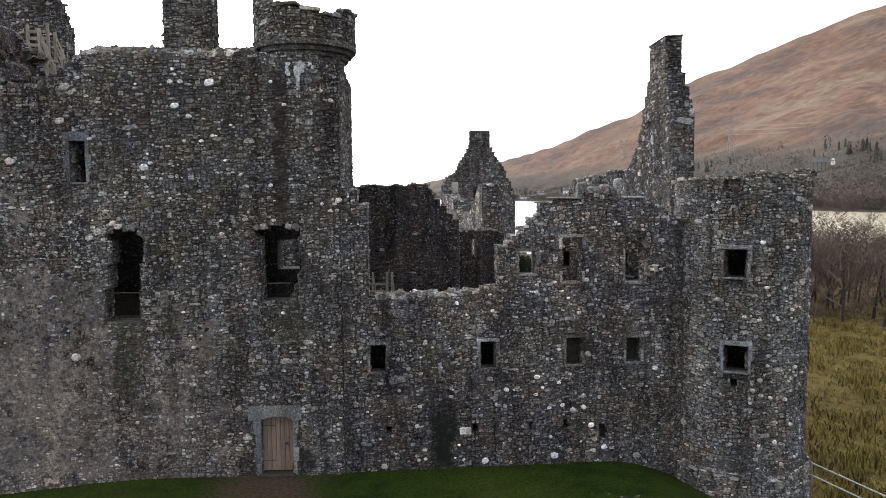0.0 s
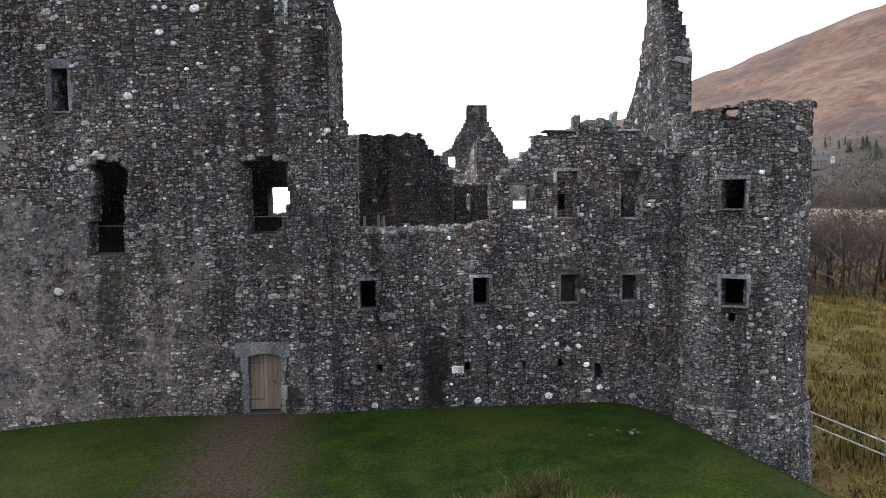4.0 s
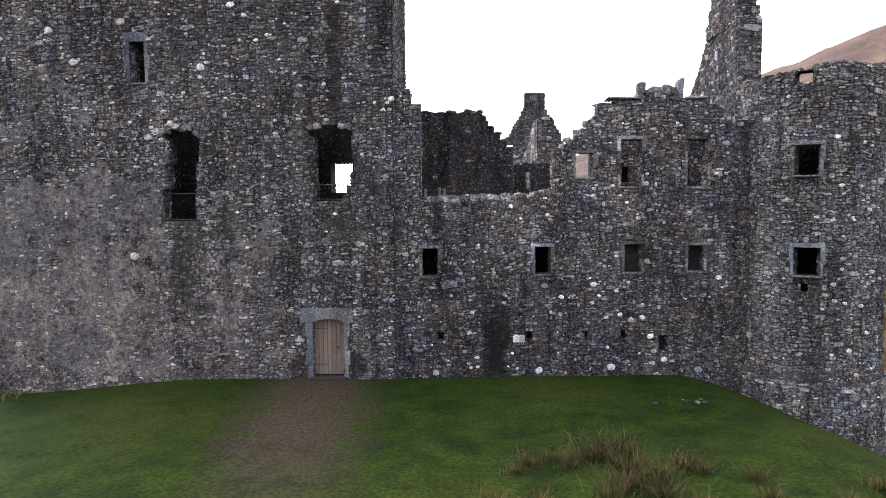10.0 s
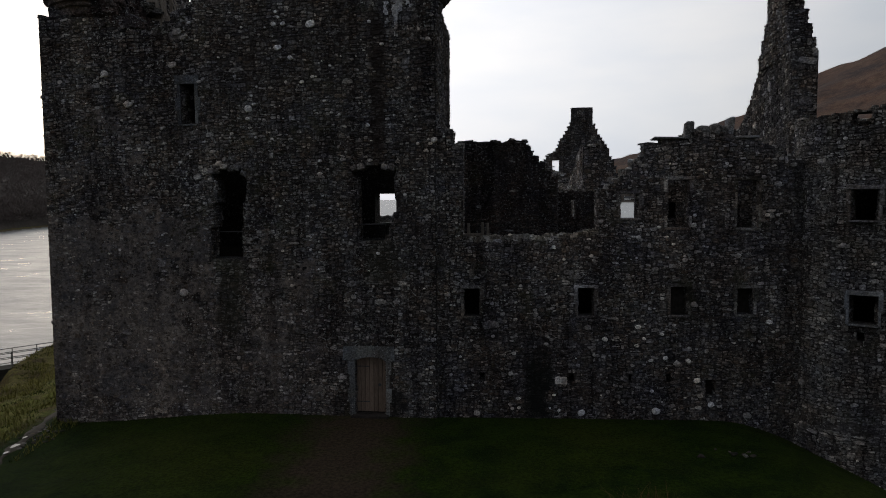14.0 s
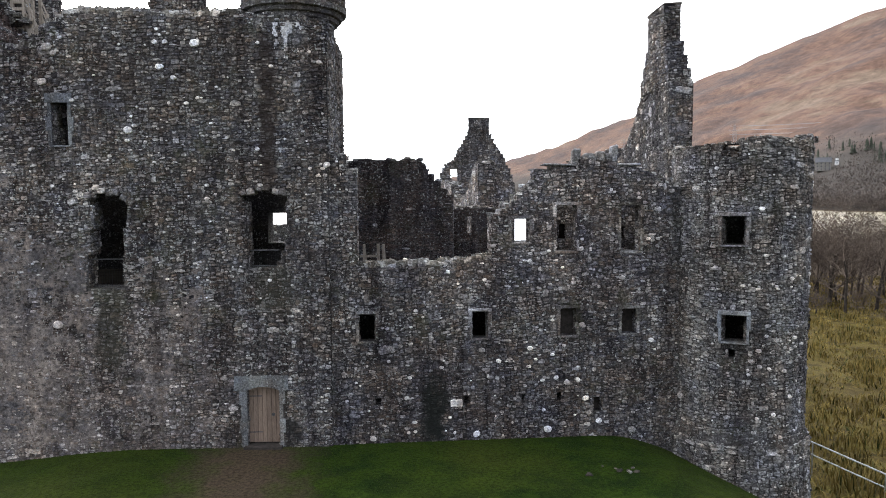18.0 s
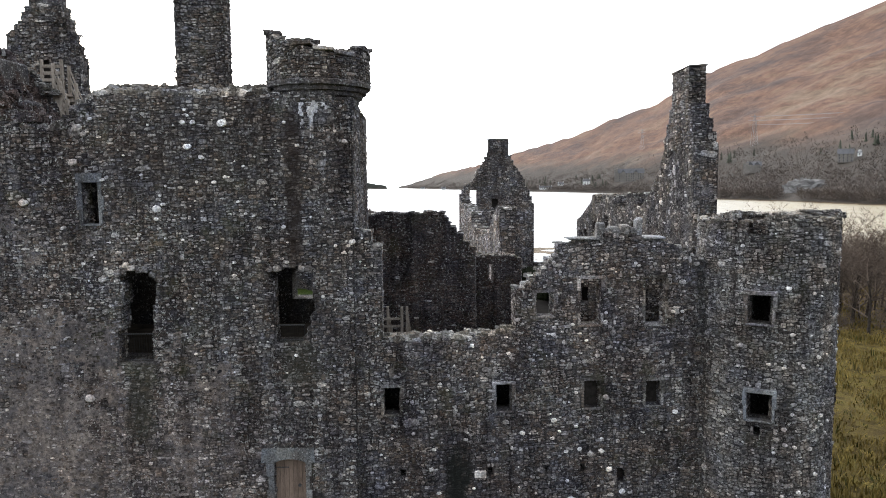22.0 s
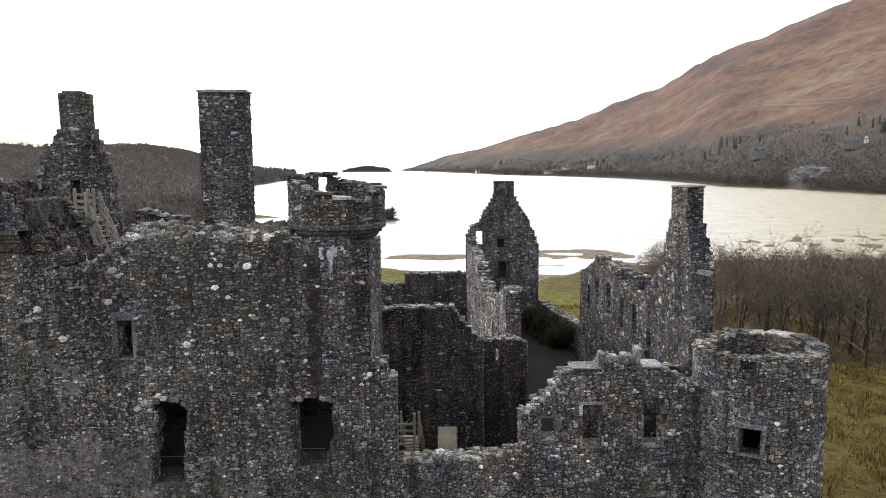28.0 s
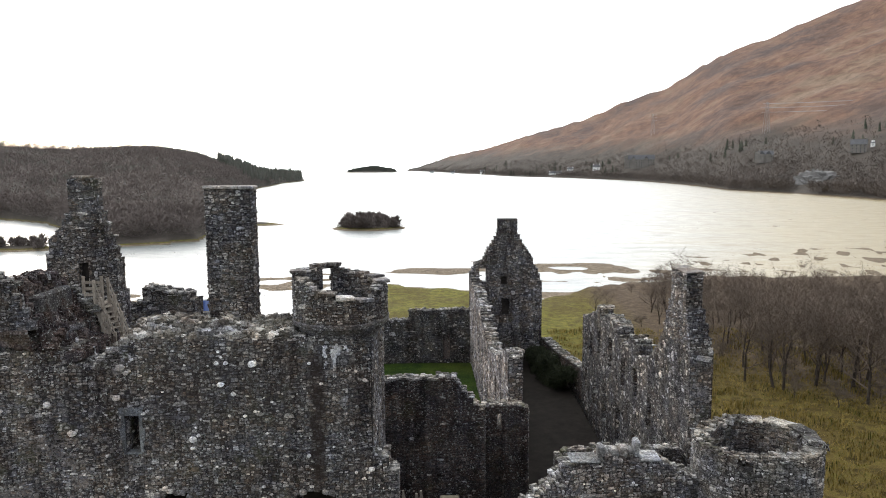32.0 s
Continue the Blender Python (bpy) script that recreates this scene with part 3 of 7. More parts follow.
def facing(st, M, ax, cols, th, side=1, h=(0.06, 0.2), w=(0.08, 0.36), proud=(0.012, 0.045), zone=None, limit=300, zlim=None, skip=None):
    """Lays uncoursed rubble over one face of a wall, cut to its openings and its broken top."""
    zs = [s for c in cols for s in c[2]]
    if not zs:
        return
    vmin, vmax = min(s[0] for s in zs), max(s[1] for s in zs)
    if zlim:
        vmin, vmax = max(vmin, zlim[0]), min(vmax, zlim[1])
    w0 = 0.0 if side > 0 else th
    starts = [c[0] for c in cols]
    umin, umax = cols[0][0], cols[-1][1]
    hm, wm = h[1], w[1]
    ph = rng.uniform(0, 6)
    up = np.array((0, 0, 1.0))

    def solid(i, v):
        for s0, s1 in cols[i][2]:
            if s0 <= v <= s1:
                return s0, s1
        return None

    v = vmin - 0.1
    while v < vmax + 0.1:
        rows = 3.4 * hm * rng.uniform(0.8, 1.2)
        u = umin - rng.uniform(0, 2) * wm
        while u < umax:
            pw, lean = 3.2 * wm * rng.uniform(0.6, 1.4), rng.gauss(0, 0.07)
            for a0, a1, c0, c1 in rubble_cells(u, u + pw, v, v + rows, hm, wm):
                um, vm = (a0 + a1) / 2, (c0 + c1) / 2
                slope = lean + 0.05 * math.cos(um * 1.5 + ph)
                vs = 0.035 * math.sin(um * 1.5 + ph) + (um - u - pw / 2) * math.sin(lean) + rng.gauss(0, 0.01)
                us = (vm - v) * -math.sin(lean) + rng.gauss(0, 0.012)
                a0, a1, c0, c1 = a0 + us, a1 + us, c0 + vs, c1 + vs
                um, vm = (max(a0, umin) + min(a1, umax)) / 2, (c0 + c1) / 2
                if not umin < um < umax:
                    continue
                i = max(0, bisect_right(starts, um) - 1)
                seg = solid(i, vm)
                if not seg:
                    continue
                c0, c1 = max(c0, seg[0]), min(c1, seg[1])
                k = i
                while k > 0 and cols[k][0] > a0 and solid(k - 1, vm):
                    k -= 1
                a0 = max(a0, cols[k][0])
                k = i
                while k < len(cols) - 1 and cols[k][1] < a1 and solid(k + 1, vm):
                    k += 1
                a1 = min(a1, cols[k][1])
                ww, hs = a1 - a0 - rng.uniform(0.004, 0.02), c1 - c0 - rng.uniform(0.004, 0.018)
                if ww < 0.03 or hs < 0.025:
                    continue
                um, vm = (a0 + a1) / 2, (c0 + c1) / 2
                if skip and skip(um, vm):
                    continue
                d, n = ax(um)
                if side < 0:
                    d, n = -d, -n
                tilt = (slope if side > 0 else -slope) + rng.gauss(0, 0.09)
                lump = rng.choice((0.86, 0.95, 1.0, 1.04, 1.1)) if rng.random() < 0.93 else rng.uniform(1.15, 1.45)
                a = (d * math.cos(tilt) + up * math.sin(tilt)) * ww * lump
                b = (up * math.cos(tilt) - d * math.sin(tilt)) * hs * lump * rng.uniform(0.92, 1.08)
                one = zone and len(st.single) < limit and zone[0] <= um <= zone[1] and zone[2] <= vm <= zone[3]
                st.add(M(um, w0, vm), a, b, n * rng.uniform(*proud) * max(1.0, lump * lump), bool(one))
            u += pw
        v += rows


def bisect_right(xs, x):
    return int(np.searchsorted(xs, x, side="right"))


def capping(st, M, ax, cols, th, size=(0.14, 0.34), tall=(0.03, 0.11), only=None):
    """Loose rubble along the top of a broken wall."""
    for u0, u1, segs in cols:
        if not segs:
            continue
        z = segs[-1][1]
        um = (u0 + u1) / 2
        if only and not only(um, z):
            continue
        w = 0.04
        while w < th - 0.05:
            s = rng.uniform(*size)
            d, n = ax(um)
            k = rng.uniform(-0.4, 0.4)
            a = d * math.cos(k) + n * math.sin(k)
            b = np.cross((0, 0, 1.0), a)
            c = M(rng.uniform(u0, u1), w + s / 2, z)
            st.add(c, a * rng.uniform(0.8, 1.3) * max(0.2, u1 - u0), b * s * 1.05, np.array((rng.uniform(-.02, .02), rng.uniform(-.02, .02), rng.uniform(*tall))))
            w += s


def masonry(parent, name, M, ax, L, th, base, top, openings=(), step=0.3, rag=0.06, front=True, back=False, hi=True, cap=True,
            zone=None, h=(0.06, 0.2), w=(0.08, 0.36), proud=(0.012, 0.045), vstep=0.0, zlim=None, skip=None, label="", bh=None, ends=(False, False), mat=M_STONE):
    V, F, cols = wall(M, L, th, base, top, openings, step, rag, vstep)
    core = mesh_part(name, V, F, M_CORE, parent, label)
    st = Stones(hi)
    if front:
        facing(st, M, ax, cols, th, 1, h, w, proud, zone, zlim=zlim, skip=skip)
    st.build("rubble", mat, parent, core)
    if back:
        sb = Stones(False)
        facing(sb, M, ax, cols, th, -1, bh or (0.1, 0.26), (0.18, 0.6), proud, zlim=zlim)
        sb.build("inner_rubble", M_STONE, parent)
    for e, u in ((0, 0.0), (1, L)):
        if ends[e]:
            se = Stones(hi)
            d, n = ax(u)
            p0, p1 = (M(u, th, 0), M(u, 0, 0)) if e == 0 else (M(u, 0, 0), M(u, th, 0))
            Me, axe, Le = plane_map(p0[0], p0[1], p1[0], p1[1])
            segs = cols[0][2] if e == 0 else cols[-1][2]
            facing(se, Me, axe, [(0.0, Le, segs)], 0.1, 1, h, w, proud, zlim=zlim)
            se.build("end_rubble", M_STONE, parent)
    sr = Stones(False)
    for i in range(1, len(cols)):
        u = cols[i][0]
        for keep_seg, p0, p1 in ((minus(cols[i][2], cols[i - 1][2]), M(u, th, 0), M(u, 0, 0)), (minus(cols[i - 1][2], cols[i][2]), M(u, 0, 0), M(u, th, 0))):
            keep_seg = [q for q in keep_seg if q[1] - q[0] > 0.22]
            if keep_seg:
                Me, axe, Le = plane_map(p0[0], p0[1], p1[0], p1[1])
                facing(sr, Me, axe, [(0.0, Le, keep_seg)], 0.1, 1, (0, h[1] * 1.2), (0, w[1] * 1.2), proud, zlim=zlim)
    sr.build("reveal_rubble", M_STONE, parent)
    if cap:
        sc = Stones(hi)
        capping(sc, M, ax, cols, th)
        sc.build("cap_rubble", M_CAP, parent)
    return core, cols


def block(parent, name, x0, x1, y0, y1, z0, z1, hi=True, taper=0.0, h=(0.1, 0.2), w=(0.16, 0.4), cap=True):
    """A solid masonry block faced with rubble on its four sides."""
    core = part(name, box_bm(x0, x1, y0, y1, z0, z1, 0), M_CORE, parent)
    st = Stones(hi)
    for a, b in (((x0, y0), (x1, y0)), ((x1, y0), (x1, y1)), ((x1, y1), (x0, y1)), ((x0, y1), (x0, y0))):
        M, ax, L = plane_map(*a, *b)
        facing(st, M, ax, [(0.0, L, [(z0, z1)])], 0.2, 1, h, w, (0.02, 0.06))
    st.build("rubble", M_STONE, parent)
    return core


def dressed_opening(parent, M, ax, u0, u1, z0, z1, j=0.16, proud=0.05, lintel=0.2, sill=0.12, mat=None, deep=0.3):
    """Lintel, sill and jambs of dressed stone round an opening."""
    mat = mat or M_DRESSED
    d, n = ax((u0 + u1) / 2)
    o = M((u0 + u1) / 2, 0, 0)
    T = Matrix(((d[0], -n[0], 0, o[0]), (d[1], -n[1], 0, o[1]), (0, 0, 1, 0), (0, 0, 0, 1)))
    hw = (u1 - u0) / 2
    r = rng.uniform
    part("lintel", box_bm(-hw - j - r(0, .06), hw + j + r(0, .06), -proud, deep, z1, z1 + lintel, 0.015, T, 0.008), mat, parent)
    if sill:
        part("sill", box_bm(-hw - j * .6, hw + j * .6, -proud - .02, deep, z0 - sill, z0, 0.015, T, 0.008), mat, parent)
    for s in (-1, 1):
        z = z0
        k = 0
        nb = max(1, round((z1 - z0) / 0.42))
        for k in range(nb):
            za, zb = z0 + (z1 - z0) * k / nb, z0 + (z1 - z0) * (k + 1) / nb
            wj = j * (1.35 if (k % 2) else 0.85)
            xa, xb = (-hw - wj, -hw) if s < 0 else (hw, hw + wj)
            part("jamb", box_bm(xa, xb, -proud, deep, za + .004, zb - .004, 0.012, T, 0.006), mat, parent)


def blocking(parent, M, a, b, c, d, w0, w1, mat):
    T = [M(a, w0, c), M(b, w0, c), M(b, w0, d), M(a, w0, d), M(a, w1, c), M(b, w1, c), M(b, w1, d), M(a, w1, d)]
    mesh_part("blocking", T, [(0, 1, 2, 3), (5, 4, 7, 6), (3, 2, 6, 7), (1, 0, 4, 5), (0, 3, 7, 4), (2, 1, 5, 6)], mat, parent, "dark infill closing an opening")


# ---- ground, water and hills ----
def vnoise(x, y, seed=0):
    xi, yi = np.floor(x), np.floor(y)
    fx, fy = x - xi, y - yi
    fx, fy = fx * fx * (3 - 2 * fx), fy * fy * (3 - 2 * fy)

    def hsh(a, b):
        s = np.sin(a * 127.1 + b * 311.7 + seed * 74.7) * 43758.5453
        return s - np.floor(s)
    return (hsh(xi, yi) * (1 - fx) + hsh(xi + 1, yi) * fx) * (1 - fy) + (hsh(xi, yi + 1) * (1 - fx) + hsh(xi + 1, yi + 1) * fx) * fy


def fnoise(x, y, octaves=4, seed=0):
    s, a, t = 0.0, 1.0, 0.0
    for k in range(octaves):
        s, t = s + a * vnoise(x * 2 ** k, y * 2 ** k, seed + k), t + a
        a *= 0.5
    return s / t


def sstep(a, b, x):
    t = np.clip((x - a) / (b - a), 0, 1)
    return t * t * (3 - 2 * t)


WATER_Z = -5.0
AZ_NEAR = [-180, -120, -60, -44, -39, -33, -25, -5, 0, 8, 16, 23, 31, 40, 60, 100, 180]
R_GRASS = [60, 40, 46, 50, 54, 70, 140, 146, 142, 132, 156, 172, 186, 210, 260, 300, 300]
R_SAND = [64, 44, 50, 55, 58, 76, 172, 178, 205, 196, 185, 226, 262, 300, 330, 330, 330]
AZ_FAR = [-180, -70, -44, -40.5, -36, -33, -30, -27, -20, -17.2, -15.8, -14, -13, -11.5, -11.3, -3.4, -3.0, 1, 4.9, 13.8, 22, 32, 45, 70, 180]
R_FAR = [350, 240, 262, 300, 372, 430, 380, 256, 259, 320, 840, 1040, 1220, 1355, 9000, 9000, 4300, 2700, 1863, 1328, 790, 606, 560, 500, 400]
AZ_RID = [-180, -60, -44, -35, -29, -26, -22.8, -19.6, -17.2, -14.6, -11.6, -11, -4, -2.9, 0.3, 3, 6.4, 9.4, 11.5, 14.1, 17.4, 19.8, 21.7, 24.4, 26.5, 28.9, 36, 60, 180]
EL_RID = [3, 3.7, 2.6, 1.85, 1.3, 1.4, 1.65, 1.2, 0.3, -0.3, -0.75, -2, -2, -0.3, 0.9, 1.4, 2.45, 3.25, 3.85, 5.0, 6.0, 7.5, 8.4, 9.2, 10.0, 10.9, 13, 9, 4]
R_RID = [900, 950, 950, 980, 1020, 1060, 1080, 1150, 1300, 1420, 1460, 2000, 4800, 4700, 4300, 3700, 3200, 3000, 2900, 2800, 2700, 2600, 2500, 2450, 2400, 2400, 2300, 2200, 1500]


def ground_z(x, y):
    r = np.hypot(x, y)
    az = np.degrees(np.arctan2(x, y))
    rough = fnoise(x * 0.5, y * 0.5, 3, 5)
    z = -0.12 + (rough - 0.5) * 0.22 * sstep(0, 3, np.abs(y - 25))
    z = z - 0.75 * sstep(-9, -17, x) * sstep(36, 20, y)
    z = z - 0.16 * sstep(17, 9, y) - 1.5 * sstep(8, -20, y)
    left = np.maximum(0.0, -17.5 - x)
    z = z - 0.95 * sstep(0.0, 1.1, -17.9 - 0.62 * (y - 19.2) - x + 1.4 * (fnoise(x * 0.7, y * 0.7, 3, 13) - 0.5)) * sstep(17.5, 20.0, y)
    z = z - np.minimum(left * (0.21 + 0.08 * sstep(24.0, 31.0, y)) + 1.1 * (fnoise(x * 0.33, y * 0.33, 4, 9) - 0.5) * sstep(0, 4, left), 2.7)
    z = z - 3.3 * sstep(7.2, 16.5, x + 0.25 * (y - 25)) * sstep(80, 30, y)
    z = z - 3.2 * sstep(69, 82, y) * sstep(18, 10, x)
    z = np.where((y > 76) | (x > 17), np.minimum(z, -3.4 + (fnoise(x * 0.12, y * 0.12, 3, 2) - 0.5) * 0.8), z)
    inside = sstep(-17, -16, x) * sstep(9.6, 8.8, x) * sstep(34.2, 35, y) * sstep(67.5, 66.8, y)
    z = z + (2.0 - z) * inside
    rg, rs, rf = (np.interp(az, AZ_NEAR, R_GRASS), np.interp(az, AZ_NEAR, R_SAND), np.interp(az, AZ_FAR, R_FAR))
    wob = (fnoise(x * 0.05, y * 0.05, 4, 21) - 0.5)
    rg, rs = rg * (1 + 0.12 * wob), rs * (1 + 0.2 * wob)
    bars = -5.0 + 0.85 * (fnoise(x * 0.03, y * 0.4, 4, 33) - 0.5 - 0.1 * sstep(30.0, 90.0, x))
    z = z + (bars - z) * sstep(rg - 6, rg + 3, r)
    z = z + (-7.5 - z) * sstep(rs - 8, rs + 16, r)
    # small wooded island and the far islet
    for cx, cy, a, b, hgt in ((-33, 297, 15, 13, 1.7), (-360, 3430, 130, 120, 12), (-140, 224, 15, 7, 1.3), (-89, 318, 15, 8, 1.2)):
        d = np.hypot((x - cx) / a, (y - cy) / b)
        z = np.maximum(z, WATER_Z + hgt * np.clip(1.15 - d * d, -1, 1))
    # far shores and hills
    el, rr = np.interp(az, AZ_RID, EL_RID), np.interp(az, AZ_RID, R_RID)
    top = 21 + rr * np.tan(np.radians(el))
    s = np.clip((r - rf) / np.maximum(rr - rf, 60), -1, 1)
    fold = (fnoise(x * 0.006, y * 0.006, 5, 41) - 0.5) * 46 + (fnoise(x * 0.02 + y * .012, y * 0.004, 4, 47) - 0.5) * 22
    hill = WATER_Z + 1.2 + (top - WATER_Z) * np.where(az > -8, np.maximum(s, 0) ** 1.25, np.maximum(s, 0) ** 0.8)
    hill = hill + fold * sstep(0.02, 0.3, s) * sstep(1.0, 0.8, s) * np.where(az > -8, 1.0, 0.25)
    hill = np.where(s < 0, -7.5, hill)
    hill = hill - np.maximum(r - rr, 0) * 0.25
    return np.where(r > np.maximum(rs + 20, rf - 5), np.maximum(np.where(s > 0, hill, z), z), z)


def ground_material():
    m, N, L, b = material("moorland_and_turf", 0.95)
    b.inputs["Specular IOR Level"].default_value = 0.06
    P = N.new("ShaderNodeNewGeometry").outputs["Position"]
    sep = N.new("ShaderNodeSeparateXYZ")
    L.new(P, sep.inputs[0])
    X, Y, Z = sep.outputs
    big, mid, fine = n_noise(N, L, P, 0.12, 5.0), n_noise(N, L, P, 0.9, 5.0, 0.65), n_noise(N, L, P, 9.0, 6.0, 0.7)
    turf = n_ramp(N, L, mid, [(0.4, (0.0068, 0.0145, 0.002)), (0.6, (0.0155, 0.028, 0.003))])
    turf = n_mix(N, L, n_ramp(N, L, big, [(0.45, 0.0), (0.65, 0.6)]), turf, (0.033, 0.039, 0.006))
    near = n_ramp(N, L, n_math(N, L, "MULTIPLY", n_math(N, L, "ADD", Y, n_math(N, L, "MULTIPLY", big, 8.0)), 0.025), [(0.42, 0.5), (0.58, 0.0)])
    turf = n_mix(N, L, n_math(N, L, "MULTIPLY", near, n_ramp(N, L, mid, [(0.42, 0.2), (0.6, 1.0)])), turf, (0.035, 0.046, 0.007))
    bank = n_ramp(N, L, n_math(N, L, "MULTIPLY", n_math(N, L, "ADD", X, n_math(N, L, "MULTIPLY", mid, 2.0)), -0.05), [(0.83, 0.0), (0.92, 1.0)])
    turf = n_mix(N, L, bank, turf, n_ramp(N, L, mid, [(0.38, (0.075, 0.055, 0.02)), (0.55, (0.1, 0.108, 0.02)), (0.65, (0.15, 0.12, 0.04))]))
    # trodden path to the door
    cx = n_math(N, L, "ADD", n_math(N, L, "MULTIPLY", n_math(N, L, "SUBTRACT", Y, 25.0), -0.09), -5.35)
    dx = n_math(N, L, "ABSOLUTE", n_math(N, L, "SUBTRACT", X, cx))
    dx = n_math(N, L, "ADD", dx, n_math(N, L, "MULTIPLY", n_math(N, L, "SUBTRACT", mid, 0.5), 4.0))
    path = n_math(N, L, "MULTIPLY", n_ramp(N, L, n_math(N, L, "MULTIPLY", dx, 0.29), [(0.2, 1.0), (0.72, 0.0)]),
                  n_math(N, L, "MULTIPLY", n_ramp(N, L, n_math(N, L, "MULTIPLY", n_math(N, L, "ADD", Y, n_math(N, L, "MULTIPLY", mid, 6.0)), 0.025), [(0.45, 0.35), (0.54, 1.0)]), n_math(N, L, "LESS_THAN", Y, 26.0)))
    turf = n_mix(N, L, n_math(N, L, "MULTIPLY", path, 0.72), turf, (0.052, 0.033, 0.026))
    # rough pasture and marsh lower down
    marsh = n_ramp(N, L, mid, [(0.4, (0.03, 0.022, 0.006)), (0.5, (0.064, 0.046, 0.013)), (0.6, (0.066, 0.053, 0.012))])
    past = n_math(N, L, "MULTIPLY", n_ramp(N, L, n_math(N, L, "MULTIPLY", Y, 0.01), [(0.7, 0.0), (0.78, 0.8)]), n_ramp(N, L, n_math(N, L, "MULTIPLY", X, 0.02), [(0.3, 1.0), (0.6, 0.0)]))
    marsh = n_mix(N, L, past, marsh, n_ramp(N, L, mid, [(0.38, (0.058, 0.047, 0.011)), (0.5, (0.075, 0.076, 0.012)), (0.62, (0.115, 0.105, 0.018))]))
    marsh = n_mix(N, L, n_ramp(N, L, big, [(0.48, 0.0), (0.6, 0.5)]), marsh, (0.046, 0.032, 0.01))
    # leaf litter under the trees
    wide = n_math(N, L, "ADD", n_math(N, L, "ADD", X, n_math(N, L, "MULTIPLY", Y, 0.75)), n_math(N, L, "MULTIPLY", mid, 12.0))
    litter = n_math(N, L, "MULTIPLY", n_ramp(N, L, n_math(N, L, "MULTIPLY", wide, 0.005), [(0.49, 0.0), (0.54, 0.85)]), n_ramp(N, L, n_math(N, L, "MULTIPLY", X, 0.02), [(0.5, 0.0), (0.64, 1.0)]))
    marsh = n_mix(N, L, litter, marsh, n_ramp(N, L, mid, [(0.4, (0.042, 0.03, 0.022)), (0.6, (0.075, 0.054, 0.038))]))
    c = n_mix(N, L, n_ramp(N, L, n_math(N, L, "MULTIPLY", Z, -0.25), [(0.5, 0.0), (0.8, 1.0)]), turf, marsh)
    # sand and silt at the water's edge
    sand = n_ramp(N, L, mid, [(0.4, (0.075, 0.058, 0.04)), (0.6, (0.14, 0.112, 0.08))])
    lowz = n_ramp(N, L, n_math(N, L, "MULTIPLY", n_math(N, L, "ADD", Z, n_math(N, L, "MULTIPLY", mid, 0.3)), -0.1), [(0.425, 0.0), (0.45, 1.0)])
    c = n_mix(N, L, lowz, c, sand)
    # hillside: dark woods below, russet bracken and pale grass above
    ridge = n_noise(N, L, n_scale(N, L, P, (0.005, 0.003, 0.008)), 1.0, 9.0, 0.68)
    hill = n_ramp(N, L, ridge, [(0.36, (0.047, 0.037, 0.034)), (0.46, (0.072, 0.047, 0.037)), (0.54, (0.094, 0.055, 0.038)), (0.64, (0.115, 0.082, 0.058))])
    hill = n_mix(N, L, 0.6, hill, n_ramp(N, L, n_noise(N, L, P, 0.045, 8.0, 0.75), [(0.38, 0.5), (0.62, 1.45)]), "MULTIPLY")
    wood = n_ramp(N, L, n_noise(N, L, P, 0.06, 6.0, 0.7), [(0.3, (0.032, 0.028, 0.024)), (0.7, (0.062, 0.053, 0.045))])
    hz = n_math(N, L, "ADD", Z, n_math(N, L, "MULTIPLY", n_math(N, L, "SUBTRACT", n_noise(N, L, P, 0.012, 4.0), 0.5), 90.0))
    hill = n_mix(N, L, n_ramp(N, L, n_math(N, L, "MULTIPLY", hz, 0.01), [(0.5, 1.0), (1.15, 0.0)]), hill, wood)
    far = n_math(N, L, "GREATER_THAN", n_math(N, L, "ADD", n_math(N, L, "MULTIPLY", X, X), n_math(N, L, "MULTIPLY", Y, Y)), 240.0 ** 2)
    far = n_math(N, L, "MULTIPLY", far, n_math(N, L, "GREATER_THAN", Z, -4.2))
    c = n_mix(N, L, far, c, hill)
    c = n_mix(N, L, 0.7, c, n_ramp(N, L, fine, [(0.4, 0.45), (0.6, 1.5)]), "MULTIPLY")
    L.new(c, b.inputs["Base Color"])
    n_bump(N, L, b, n_noise(N, L, P, 5.0, 8.0, 0.7), 0.8, 0.08)
    return m


def ground_sheet():
    th = sorted(set([round(-180 + 3 * i, 3) for i in range(44)] + [round(-48 + 0.3 * i, 3) for i in range(321)] + [round(51 + 3 * i, 3) for i in range(43)]))
    rs = [0.0]
    r = 1.0
    while r < 4950:
        rs.append(r)
        r += 0.5 if r < 34 else min(r * 0.026, 90)
    rs.append(4950)
    A, R = np.meshgrid(np.radians(th), np.array(rs))
    X, Y = R * np.sin(A), R * np.cos(A)
    Z = ground_z(X, Y)
    V = np.stack([X, Y, Z], -1).reshape(-1, 3)
    n = len(th)
    F = [(i * n + j, i * n + (j + 1) % n, (i + 1) * n + (j + 1) % n, (i + 1) * n + j) for i in range(len(rs) - 1) for j in range(n)]
    F = [f[::-1] for f in F]
    g = mesh_part("ground", V, F, ground_material(), smooth=True)
    return tagged(g, "rough turf mound, marsh and russet hillsides round a loch", "ground", kind="structure")


ground = ground_sheet()


